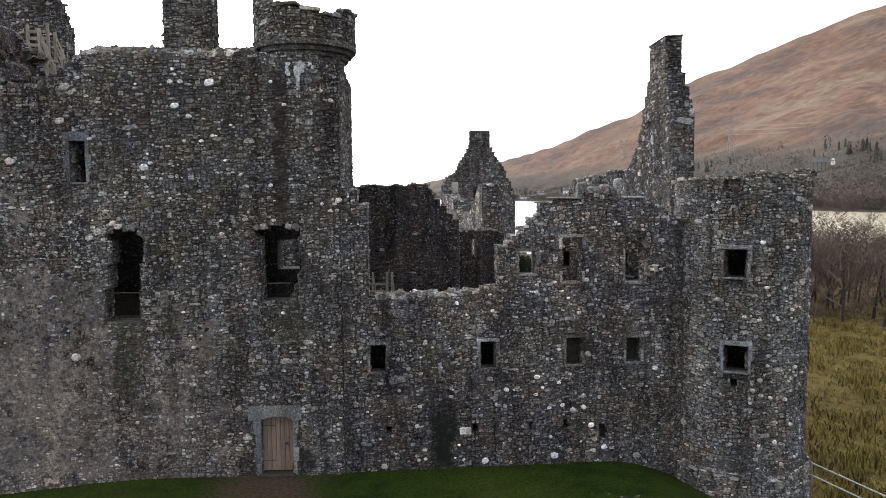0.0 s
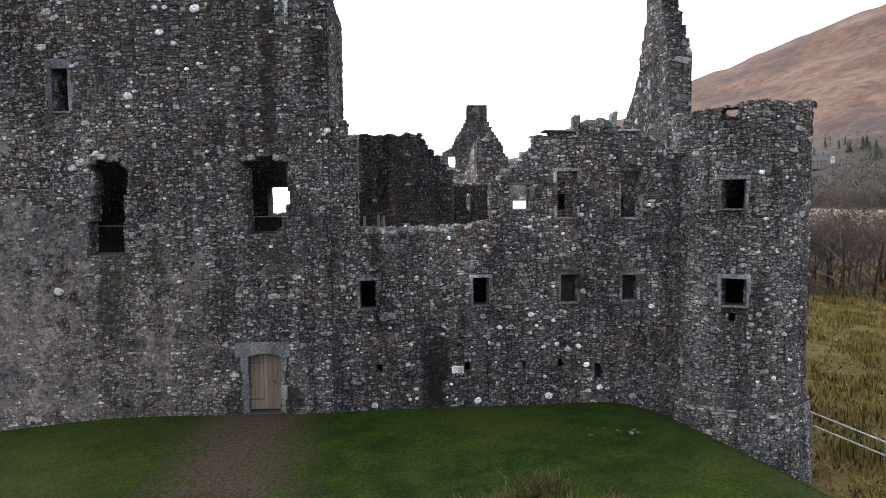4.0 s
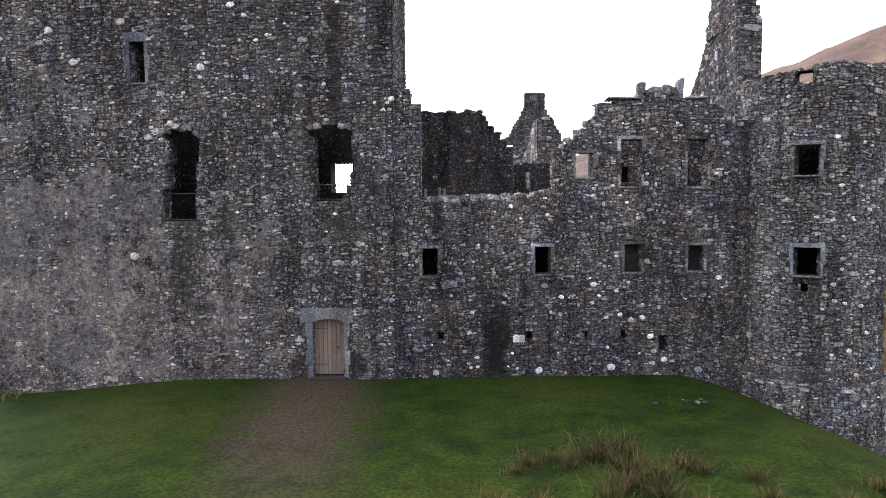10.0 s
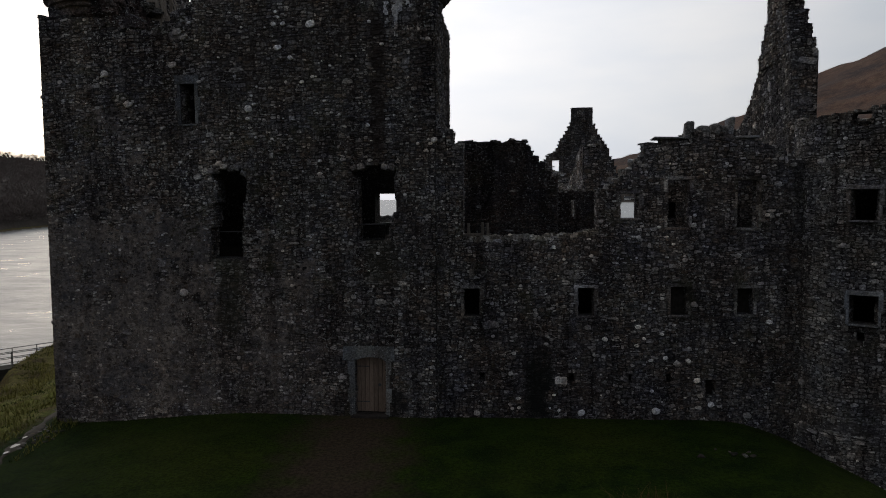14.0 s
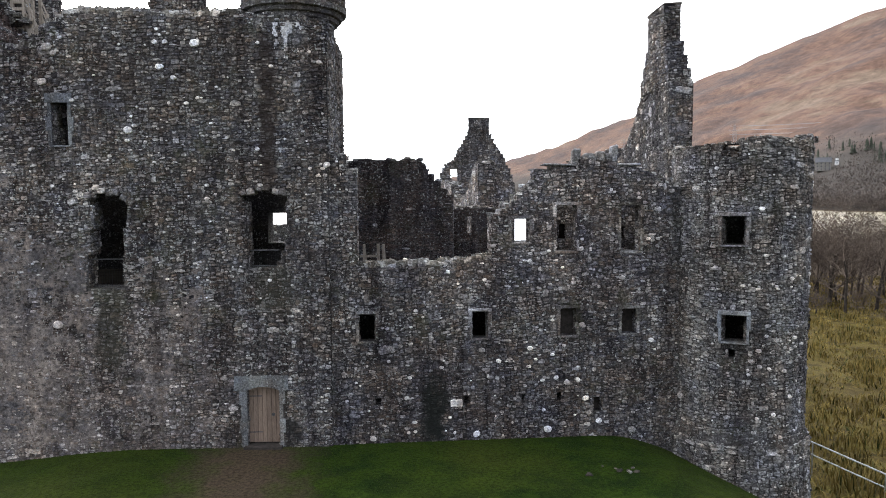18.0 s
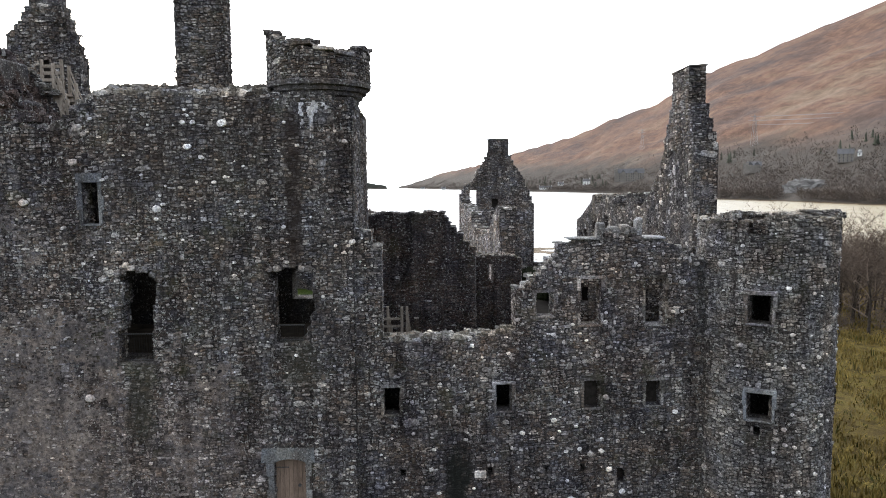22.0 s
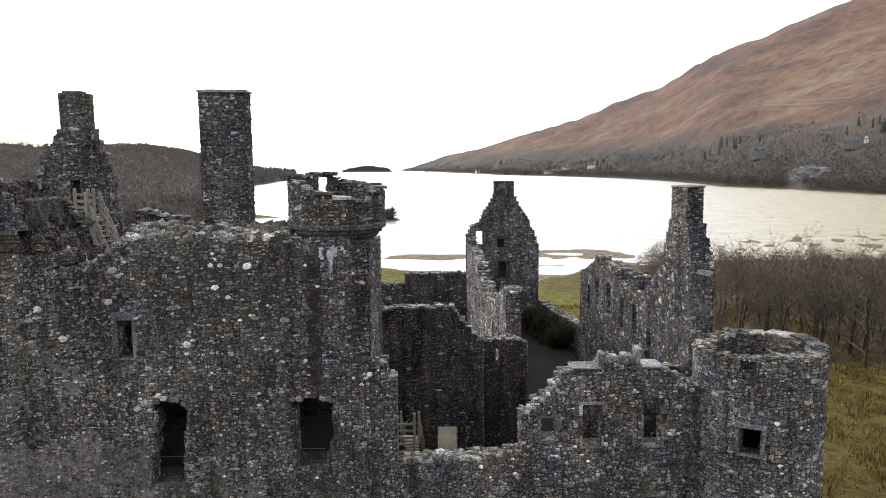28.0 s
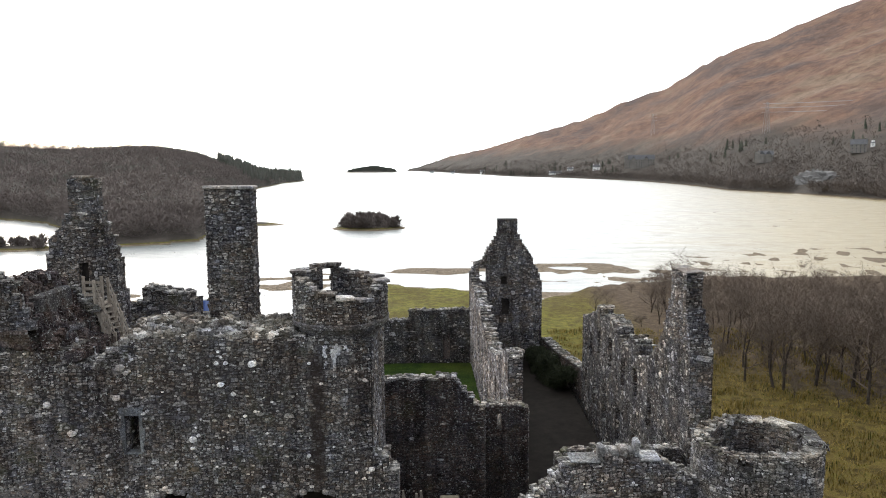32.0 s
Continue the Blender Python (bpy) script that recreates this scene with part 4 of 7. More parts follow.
def water_sheet():
    m, N, L, b = material("loch_water", 0.1)
    P = N.new("ShaderNodeNewGeometry").outputs["Position"]
    sep = N.new("ShaderNodeSeparateXYZ")
    L.new(P, sep.inputs[0])
    # warm tan put into the base colour rightwards, as a reflection would show
    warm_tint = n_math(N, L, "DIVIDE", sep.outputs[0], n_math(N, L, "MAXIMUM", sep.outputs[1], 30.0))
    warm_tint = n_math(N, L, "ADD", warm_tint, n_math(N, L, "MULTIPLY", n_math(N, L, "SUBTRACT", n_noise(N, L, n_scale(N, L, P, (0.01, 0.03, 1)), 1.0, 5.0, 0.6), 0.5), 0.25))
    L.new(n_ramp(N, L, warm_tint, [(0.2, (0.085, 0.095, 0.09)), (0.5, (0.16, 0.122, 0.05))]), b.inputs["Base Color"])
    b.inputs["IOR"].default_value = 1.45
    broad = n_noise(N, L, n_scale(N, L, P, (0.25, 0.7, 1)), 0.5, 4.0, 0.6)
    ripple = n_noise(N, L, n_scale(N, L, P, (0.6, 1.2, 1)), 1.1, 5.0, 0.6)
    n_bump(N, L, b, n_mix(N, L, 0.5, broad, ripple), 0.4, 0.3)
    calm = n_noise(N, L, n_scale(N, L, P, (0.09, 0.16, 1)), 1.0, 9.0, 0.75)
    L.new(n_ramp(N, L, calm, [(0.36, 0.26), (0.64, 0.44)]), b.inputs["Roughness"])
    V, F, n = [], [], 96
    rs = [30, 80, 160, 320, 700, 1500, 3000, 4930]
    for r in rs:
        V += [(r * math.sin(2 * math.pi * k / n), r * math.cos(2 * math.pi * k / n), WATER_Z) for k in range(n)]
    for i in range(len(rs) - 1):
        F += [(i * n + k, (i + 1) * n + k, (i + 1) * n + (k + 1) % n, i * n + (k + 1) % n) for k in range(n)]
    F = [f[::-1] for f in F]
    return tagged(mesh_part("water", V, F, m), "wind-rippled loch reflecting a bright pale sky", "water", kind="structure")


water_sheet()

# ---- the tower house ----
KX0, KX1, KY = -17.2, -2.62, 25.06
keep = thing("tower_house", "tall ruined tower house of dark lichened rubble", "tower house")


def kx(*xs):
    return [x - KX0 for x in xs]


Mk, axk, Lk = plane_map(KX0, KY, KX1, KY)
keep_open = [(-11.84, -11.31, 10.45, 11.86), (-10.86, -9.66, 5.57, 6.7), (-10.72, -9.6, 6.7, 7.6), (-10.6, -9.5, 7.6, 8.5),
             (-5.4, -4.42, 6.24, 6.45), (-5.4, -4.26, 6.45, 6.8), (-5.42, -4.12, 6.8, 7.25), (-5.42, -3.98, 7.25, 7.7), (-5.42, -4.06, 7.7, 8.56), (-5.58, -4.45, -0.3, 2.05)]
keep_open += [(-10.75, -9.45, 8.44, 8.66), (-10.5, -9.6, 8.66, 8.84), (-5.62, -4.0, 8.52, 8.74), (-5.35, -4.35, 8.74, 8.92), (-9.62, -9.45, 7.9, 8.5)]
keep_open = [(a - KX0, b - KX0, c, d) for a, b, c, d in keep_open]
keep_top = profile([(0, 14.4), (3.1, 14.4), (3.6, 13.9), (4.1, 13.7), (4.7, 13.75), (5.1, 14.3), (5.9, 14.8), (6.4, 14.86), (9.6, 14.72), (12, 14.82), (13.6, 14.8), (14.7, 14.6)])


def keep_skip(u, v):
    x = u + KX0
    return (-6.08 < x < -4.08 and 1.9 < v < 2.52) or (-5.85 < x < -5.5 and v < 2.1) or (-4.5 < x < -4.15 and v < 2.1)


keep_front, kc = masonry(keep, "front_wall", Mk, axk, Lk, 0.7, -1.6, keep_top, keep_open, zone=(9.5, 14.7, 0, 5), skip=keep_skip)
Mj, axj, Lj = plane_map(KX0, KY + 0.705, KX1, KY + 0.705)
splay = [(-12.2, -10.9, 10.2, 12.2), (-11.9, -8.7, 5.5, 9.2), (-7.0, -3.45, 6.05, 9.3), (-5.9, -4.1, -0.3, 2.4)]
masonry(keep, "inner_skin", Mj, axj, Lj, 1.14, -1.6, lambda u: keep_top(u) - 0.05, [(a - KX0, b - KX0, c, d) for a, b, c, d in splay], front=False, hi=False, mat=M_DARK_RED)
# lime harling still clinging to the foot of the tower house
hx, hz = np.meshgrid(np.arange(KX0 + 0.02, -6.2, 0.07), np.arange(-0.9, 11.2, 0.07))
cover = np.interp(hx, (-17.2, -12.6, -11.0, -10.4, -9.7, -8.8, -7.0, -6.2), (0.72, 0.7, 0.56, 0.28, 0.3, 0.46, 0.42, 0.2))
cover = cover - 0.4 * sstep(6.0, 9.8, hz) - 0.4 * sstep(0.5, -0.4, hz) - 0.14 * sstep(3.0, 6.5, hz) * sstep(-11.5, -9.5, hx)
lay = cover + 0.75 * (fnoise(hx * 0.8, hz * 0.8, 4, 61) - 0.5) + 0.7 * (fnoise(hx * 3.4, hz * 3.4, 3, 62) - 0.5) - 0.46
depth = np.clip(lay * 0.14, -0.03, 0.025) + 0.03 * (fnoise(hx * 6.0, hz * 6.0, 2, 63) - 0.5)
nc = hx.shape[1]
shown = lay > -0.12
for a, b, c, d in keep_open:
    shown &= ~((hx > a + KX0 - 0.08) & (hx < b + KX0 + 0.08) & (hz > c - 0.08) & (hz < d + 0.08))
V = np.stack([hx, KY - depth, hz], -1).reshape(-1, 3)
F = [(i * nc + j, i * nc + j + 1, (i + 1) * nc + j + 1, (i + 1) * nc + j) for i in range(hx.shape[0] - 1) for j in range(nc - 1) if shown[i, j] and shown[i, j + 1] and shown[i + 1, j] and shown[i + 1, j + 1]]
mesh_part("harling", V, F, M_HARL, keep, "mottled mauve-grey remains of lime harling", smooth=True)
Mr, axr, Lr = plane_map(KX1 + 0.02, KY + 0.05, KX1 + 0.02, 29.9)
masonry(keep, "side_wall", Mr, axr, Lr, 0.78, -1.0, profile([(0, 14.7), (4.84, 14.4)]), cap=False)
M2, ax2, L2 = plane_map(KX1, 29.9, -3.6, 29.9)
masonry(keep, "return_wall", M2, ax2, L2, 0.6, -1.0, profile([(0, 14.2), (2, 14.0)]), hi=False, cap=False)
M2, ax2, L2 = plane_map(-3.6, 29.9, -3.6, 33.6)
masonry(keep, "rear_side_wall", M2, ax2, L2, 1.2, -1.0, profile([(0, 12.5), (4, 11.5)]), hi=False)
M2, ax2, L2 = plane_map(-3.6, 33.6, KX0, 33.6)
masonry(keep, "rear_wall", M2, ax2, L2, 1.2, -1.0, profile([(0, 13.6), (8.0, 13.9), (8.4, 15.1), (10.6, 15.4), (10.8, 14.4), (13.6, 14.8)]),
        [(1.72, 2.72, 6.6, 7.95)], hi=False, front=False, back=True, zlim=(13.2, 16))
M2, ax2, L2 = plane_map(KX0 - 0.02, 33.6, KX0 - 0.02, KY + 0.05)
masonry(keep, "outer_side_wall", M2, ax2, L2, 1.85, -2.5, profile([(0, 14.6), (8.6, 14.3)]), hi=False, cap=False, front=False)
part("floor", box_bm(KX0 + 1.5, KX1 - 0.7, KY + 1.7, 33.2, 5.2, 5.5, 0), M_SHADED_EARTH, keep)
part("upper_floor", box_bm(KX0 + 1.5, -13.0, KY + 1.7, 33.2, 13.2, 13.5, 0), M_DECK, keep)
part("upper_floor", box_bm(-13.0, KX1 - 0.7, KY + 1.7, 29.6, 13.2, 13.5, 0), M_DECK, keep)
block(keep, "chimney", -9.15, -7.38, 26.95, 27.75, 13.4, 20.22)
part("chimney_cap", box_bm(-9.22, -7.31, 26.88, 27.84, 20.22, 20.32, 0.03, None, 0.04), M_STONE, keep)


def turret(cx, cy, R, z0, z1, top, openings, a0, a1, name, arc=(0, 360), mat=M_STONE):
    M, ax, L = cyl_map(cx, cy, R, a0, a1)
    masonry(keep, name, M, ax, L, 0.45, z1, top, openings, step=0.25, rag=0.05, back=True)
    # corbelled rings under the turret
    rings = [(R - 0.42, z0 - 0.25), (R - 0.36, z0), (R - 0.25, z0 + 0.05), (R - 0.22, z0 + 0.17), (R - 0.12, z0 + 0.2), (R - 0.08, z0 + 0.33), (R + 0.04, z0 + 0.37), (R + 0.06, z0 + 0.52), (R - 0.02, z1 + 0.02)]
    n, V, F = 48, [], []
    for r, z in rings:
        V += [(cx + r * math.cos(2 * math.pi * k / n) + rng.uniform(-.012, .012), cy + r * math.sin(2 * math.pi * k / n) + rng.uniform(-.012, .012), z + rng.uniform(-.01, .01)) for k in range(n)]
    for i in range(len(rings) - 1):
        F += [(i * n + k, i * n + (k + 1) % n, (i + 1) * n + (k + 1) % n, (i + 1) * n + k) for k in range(n) if arc[0] <= 360 * k / n < arc[1]]
    mesh_part("corbel_course", V, F, mat, keep, "moulded corbel course")


RT = 1.8
u_of = lambda deg: RT * radians(deg - 0)
turret(-3.93, 26.62, RT, 14.75, 15.3, profile([(u_of(0), 16.5), (u_of(40), 16.6), (u_of(80), 16.75), (u_of(104), 16.95), (u_of(108), 17.1), (u_of(134), 17.1), (u_of(140), 16.9), (u_of(160), 17.05), (u_of(198), 17.1), (u_of(202), 16.85), (u_of(216), 16.8), (u_of(220), 16.62), (u_of(250), 16.45), (u_of(300), 16.12), (u_of(322), 16.05), (u_of(326), 16.45), (u_of(360), 16.5)]),
       [(u_of(111), u_of(130), 16.02, 16.98)], 0, 360, "turret_wall")
for dg, wd, zz in ((120, 1.2, 17.06), (70, 0.7, 16.72), (45, 0.8, 16.64), (140, 0.6, 16.95), (20, 0.7, 16.55), (262, 0.6, 16.4), (285, 0.7, 16.24), (310, 0.7, 16.1), (190, 0.5, 17.05)):
    m = Matrix.Translation((-3.93 + 1.6 * math.cos(radians(dg)), 26.62 + 1.6 * math.sin(radians(dg)), zz)) @ Matrix.Rotation(radians(dg + 90), 4, "Z") @ Matrix.Rotation(rng.uniform(-.05, .05), 4, "Y")
    part("rim_slab", box_bm(-wd / 2, wd / 2, -0.3, 0.27, -0.02, 0.1, 0.02, m, 0.025), M_STONE, keep)
RT = 2.1
turret(-15.55, 26.75, RT, 14.7, 15.2, profile([(0, 14.6), (u_of(40), 15.2), (u_of(90), 16.2), (u_of(150), 16.6), (u_of(215), 17.0), (u_of(255), 17.2), (u_of(272), 16.7), (u_of(288), 15.5), (u_of(305), 14.9), (u_of(325), 14.5), (u_of(360), 14.6)]), [], 0, 360, "corner_turret_wall", (90, 280), M_DARK_RED)

# the cap-house gable at the back of the roof
Mg, axg, Lg = plane_map(-17.4, 30.3, -14.15, 30.3)
masonry(keep, "gable_wall", Mg, axg, Lg, 0.75, 13.0, profile([(0, 16.6), (0.15, 17.9), (0.7, 18.4), (1.0, 19.0), (1.2, 19.1), (2.4, 19.0), (2.65, 18.1), (2.95, 17.2), (3.1, 16.9), (3.25, 14.0)]),
        [(1.35, 1.85, 15.2, 16.9)], step=0.16, back=True, ends=(False, True))
blocking(keep, Mg, 1.35, 1.85, 15.2, 16.9, 0.35, 0.55, M_BLOCK)
block(keep, "gable_chimney", -16.23, -15.1, 30.25, 31.0, 18.4, 20.6)
part("gable_chimney_cap", box_bm(-16.1, -15.35, 30.3, 30.95, 20.6, 20.72, 0.03, None, 0.04), M_STONE, keep)

# ---- the front range ----
front_range = thing("front_range", "ruined two-storey range of lichen-spotted rubble with a broken wall head", "castle wall")
RX0, RY0, RX1, RY1 = -2.62, 25.21, 9.95, 25.87
Mf, axf, Lf = plane_map(RX0, RY0, RX1, RY1)


def ru(x):
    return (x - RX0) * Lf / (RX1 - RX0)


range_top = profile([(ru(x), z) for x, z in ((-2.62, 10.3), (-2.2, 10.1), (-1.95, 9.7), (-1.7, 9.3), (-1.69, 6.2), (-0.5, 6.2), (0.8, 6.26), (2.0, 6.28), (3.0, 6.42), (3.06, 6.6), (3.1, 7.95),
                                              (3.5, 8.15), (3.97, 8.55), (4.2, 8.9), (4.66, 9.2), (4.7, 9.6), (5.05, 9.6), (5.1, 9.68), (6.0, 9.7), (6.05, 9.92), (7.6, 9.9), (7.62, 9.68), (8.5, 9.64), (9.0, 9.4), (9.5, 9.12), (9.95, 8.9))])
range_open = [(-1.67, -1.08, 3.55, 4.53), (2.34, 2.92, 3.59, 4.56), (5.54, 6.15, 3.62, 4.61), (7.81, 8.39, 3.65, 4.56),
              (3.77, 4.42, 7.01, 7.85), (5.37, 6.12, 6.68, 8.32), (7.74, 8.46, 6.65, 8.3),
              (-1.16, -0.88, 1.26, 1.53), (2.03, 2.25, 1.24, 1.51), (5.4, 5.65, 1.24, 1.55), (6.78, 7.15, 0.77, 1.33), (4.15, 4.27, 1.22, 1.51)]
range_open_u = [(ru(a), ru(b), c, d) for a, b, c, d in range_open]


def range_skip(u, v):
    for a, b, c, d in range_open_u[:7]:
        if a - 0.1 < u < b + 0.1 and c - 0.08 < v < d + 0.12:
            return True
    return False


range_wall, rc = masonry(front_range, "front_wall", Mf, axf, Lf, 0.55, -1.4, range_top, range_open_u, zone=(0, 12.5, 4.2, 6.3), zlim=(-0.5, 11), skip=range_skip)
Mfi, axfi, Lfi = plane_map(RX0 - 0.03, RY0 + 0.555, RX1 - 0.03, RY1 + 0.555)
masonry(front_range, "inner_skin", Mfi, axfi, Lfi, 0.5, -1.4, lambda u: range_top(u) - 0.06, [(a - 0.14, b + 0.32, c - 0.1, d + 0.2) for a, b, c, d in range_open_u[:7]], front=False, hi=False, mat=M_SHADED)
for k, (a, b, c, d) in enumerate(range_open_u[:7]):
    dressed_opening(front_range, Mf, axf, a, b, c, d, 0.1, 0.03, 0.12, 0.08, M_CAP if k in (0, 3, 6) else M_STONE)
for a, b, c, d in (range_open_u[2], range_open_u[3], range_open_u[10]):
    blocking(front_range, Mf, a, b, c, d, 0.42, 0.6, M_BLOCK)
# upright stones and flat slabs left on the wall head
for x, w, z0, z1 in ((6.12, 0.26, 9.6, 10.3), (7.52, 0.2, 9.6, 10.42), (6.62, 0.4, 9.85, 10.1), (7.0, 0.3, 9.86, 10.2), (7.28, 0.22, 9.88, 10.12), (6.36, 0.22, 9.86, 10.02)):
    p = Mf(ru(x), 0.3, 0)
    part("upright_stone", box_bm(p[0] - w / 2, p[0] + w / 2, p[1] - 0.25, p[1] + 0.3, z0, z1 + 0.04, 0.05, None, 0.05), M_SLAB, front_range)
for x, w in ((5.5, 1.15), (8.05, 0.75)):
    p = Mf(ru(x), 0.4, 0)
    part("wallhead_slab", box_bm(p[0] - w / 2, p[0] + w / 2, p[1] - 0.48, p[1] + 0.5, 9.72, 9.8, 0.03, None, 0.03), M_SLAB, front_range, "pale flat wall-head slab")

part("courtyard_path", box_bm(-3.0, 1.35, 34.95, 42.5, 1.7, 2.06, 0.02), M_GRAVEL, front_range)
part("floor", box_bm(-2.4, 10.4, 26.2, 34.1, 1.2, 2.2, 0), M_SHADED_EARTH, front_range)
# unseen slab and wall added so the lower windows stay dark
part("vault", box_bm(-2.4, 9.6, 26.25, 28.5, 4.95, 5.2, 0.02), M_SHADED_EARTH, front_range)
part("vault_wall", box_bm(-2.4, 9.6, 28.3, 28.6, 2.2, 4.95, 0.02), M_CORE, front_range)
Mb, axb, Lb = plane_map(4.9, 29.2, 10.4, 29.2)
masonry(front_range, "inner_wall", Mb, axb, Lb, 0.5, 2.2, profile([(0, 8.3), (0.6, 8.72), (5.5, 8.72)]), [(1.25, 1.6, 6.9, 7.5), (3.7, 4.0, 6.9, 7.4)], hi=False)
# dark sheets in these holes stand in for the unlit rooms behind
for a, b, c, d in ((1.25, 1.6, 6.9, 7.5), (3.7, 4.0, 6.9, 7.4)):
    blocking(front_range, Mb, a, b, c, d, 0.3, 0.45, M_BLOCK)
# cross wall behind the range
Mc, axc, Lc = plane_map(-3.6, 34.0, 4.1, 34.25)
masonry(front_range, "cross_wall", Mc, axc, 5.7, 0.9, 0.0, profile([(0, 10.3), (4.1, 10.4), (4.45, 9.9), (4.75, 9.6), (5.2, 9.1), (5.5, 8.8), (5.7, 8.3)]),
        [(3.36, 4.42, 2.2, 4.25)], hi=False, h=(0.06, 0.2), w=(0.12, 0.45), ends=(False, True), mat=M_DARK_RED)
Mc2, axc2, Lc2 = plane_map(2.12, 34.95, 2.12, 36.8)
masonry(front_range, "return_wall", Mc2, axc2, Lc2, 0.7, 0.0, profile([(0, 8.3), (1.85, 8.05)]), hi=False, h=(0.08, 0.2), mat=M_DARK_RED)
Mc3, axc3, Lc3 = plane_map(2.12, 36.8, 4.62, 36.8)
masonry(front_range, "recess_wall", Mc3, axc3, Lc3, 0.7, 0.0, profile([(0, 8.0), (1.2, 8.1), (2.5, 7.95)]), [(0.8, 1.05, 6.75, 7.6)], hi=False, h=(0.06, 0.2), ends=(False, True), mat=M_DARK_RED)

# ---- inner courtyard range ----
inner = thing("inner_range_wall", "tall narrow ruined courtyard wall with slit windows", "castle wall")
inner_open = [(u, u + 0.55, z, z + 1.5) for u in (3.2, 6.4, 9.6, 12.8, 16.0, 19.2, 22.4, 25.4) for z in (3.2, 6.0)]
Mi, axi, Li = plane_map(2.5, 66.85, 3.6, 38.0)
masonry(inner, "courtyard_wall", Mi, axi, Li, 0.85, 1.0, profile([(0, 10.6), (0.8, 10.3), (1.5, 9.9), (4, 9.9), (7, 9.8), (11, 9.5), (13, 8.7), (16, 8.2), (19.2, 8.1), (22, 8.6), (24, 9.1), (26, 9.9), (27.3, 10.45), (29.03, 10.4)]),
        inner_open, hi=False, h=(0.08, 0.32), w=(0.15, 0.6), ends=(False, True), zlim=(1.8, 11))
# far gable
gable = thing("far_gable", "tall ruined gable with a square chimney beside the loch", "gable wall")
Mx, axx, Lx = plane_map(2.4, 66.9, 9.45, 66.9)
masonry(gable, "gable_wall", Mx, axx, Lx, 1.0, -2.0, profile([(0, 10.5), (0.5, 11.6), (1.35, 12.0), (1.7, 12.9), (2.4, 14.0), (2.7, 14.6), (4.57, 14.7), (5.2, 13.5), (6.1, 12.2), (6.2, 11.6), (6.6, 11.0), (6.85, 10.0), (7.05, 9.6)]),
        [(0.95, 1.65, 9.85, 11.2), (3.0, 3.7, 9.6, 10.4), (3.1, 3.9, 6.6, 8.2)], step=0.22, hi=False, h=(0.07, 0.3), w=(0.14, 0.55), zlim=(1.8, 15))
block(gable, "chimney", 5.15, 7.0, 66.85, 67.95, 14.3, 16.0, h=(0.12, 0.24), w=(0.18, 0.4))
# dark sheets paint in the shade of these window recesses
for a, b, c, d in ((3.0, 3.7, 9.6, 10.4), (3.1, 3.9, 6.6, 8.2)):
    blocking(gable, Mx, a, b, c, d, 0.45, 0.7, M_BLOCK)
# far curtain
curtain = thing("curtain_wall", "low rubble curtain wall across the far side of the courtyard", "castle wall")
Mz, axz, Lz = plane_map(-17.0, 67.4, 2.4, 67.4)
masonry(curtain, "wall", Mz, axz, Lz, 1.0, 0.0, profile([(0, 5.9), (13.3, 6.0), (13.5, 6.9), (19.4, 7.05)]), [(16.75, 17.5, 2.0, 4.5)], hi=False, h=(0.09, 0.32), w=(0.15, 0.6), zlim=(1.8, 8), mat=M_SHADED)
blocking(curtain, Mz, 16.75, 17.5, 2.0, 4.5, 0.25, 0.5, M_DARK_RED)
Mz, axz, Lz = plane_map(-17.0, 35.0, -17.0, 67.4)
masonry(curtain, "side_wall", Mz, axz, Lz, 1.0, 0.0, profile([(0, 6.0), (32, 6.0)]), hi=False, front=True, cap=False, h=(0.3, 0.5), w=(0.4, 0.8))

# ---- outer range with the near gable ----
outer = thing("outer_range_wall", "long jagged range wall ending in a tall chimney gable", "gable wall")
Mo, axo, Lo = plane_map(11.35, 56.0, 10.55, 28.95)


def ou(y):
    return (56.0 - y) / (56.0 - 28.95) * Lo


o_top = profile([(ou(y), z + (0.3 if y > 39 else 0.0)) for y, z in ((56, 8.6), (54, 9.0), (50.2, 10.2), (50, 10.6), (49, 10.6), (48.8, 10.0), (47, 10.1), (46.9, 10.6), (43, 10.7), (42.6, 10.0), (40.2, 9.7), (40, 10.8), (38.6, 11.1),
                                          (38.3, 10.4), (37.2, 10.4), (35.8, 11.0), (34.2, 12.0), (33.2, 13.0), (32.9, 13.3), (29.3, 13.3), (28.95, 13.2))])
o_open = [(ou(y + w), ou(y - w), z, z + hh) for y, w, z, hh in ((54.3, .5, 6.4, 1.8), (52.2, .5, 6.5, 1.9), (49.2, .6, 7.4, 2.2), (45.2, .6, 7.6, 2.1), (41.4, .55, 7.5, 1.9), (38.3, .5, 7.9, 1.7), (54, .5, 3.0, 2.0), (50.5, .55, 3.2, 2.2), (46.8, .6, 3.4, 2.3), (42.5, .6, 3.6, 2.3), (38.5, .5, 3.6, 2.2), (35.3, .45, 7.3, 1.5))]
oc, ocols = masonry(outer, "range_wall", Mo, axo, Lo, 0.95, -3.6, o_top, o_open, step=0.22, hi=False, h=(0.06, 0.3), w=(0.12, 0.52), ends=(False, True), mat=M_SHADED, zlim=(1.8, 14))
block(outer, "gable_shoulder", 10.54, 11.42, 29.02, 32.6, 13.1, 13.75)
block(outer, "gable_shoulder", 10.53, 11.34, 29.2, 32.3, 13.7, 14.3)
block(outer, "gable_shoulder", 10.53, 11.26, 29.4, 32.0, 14.25, 14.9)
block(outer, "chimney", 10.53, 11.2, 29.68, 31.68, 14.6, 16.4)
part("chimney_cap", box_bm(10.46, 11.27, 29.6, 31.76, 16.4, 16.48, 0.02, None, 0.03), M_STONE, outer)
Mq, axq, Lq = plane_map(9.45, 67.0, 11.3, 56.0)
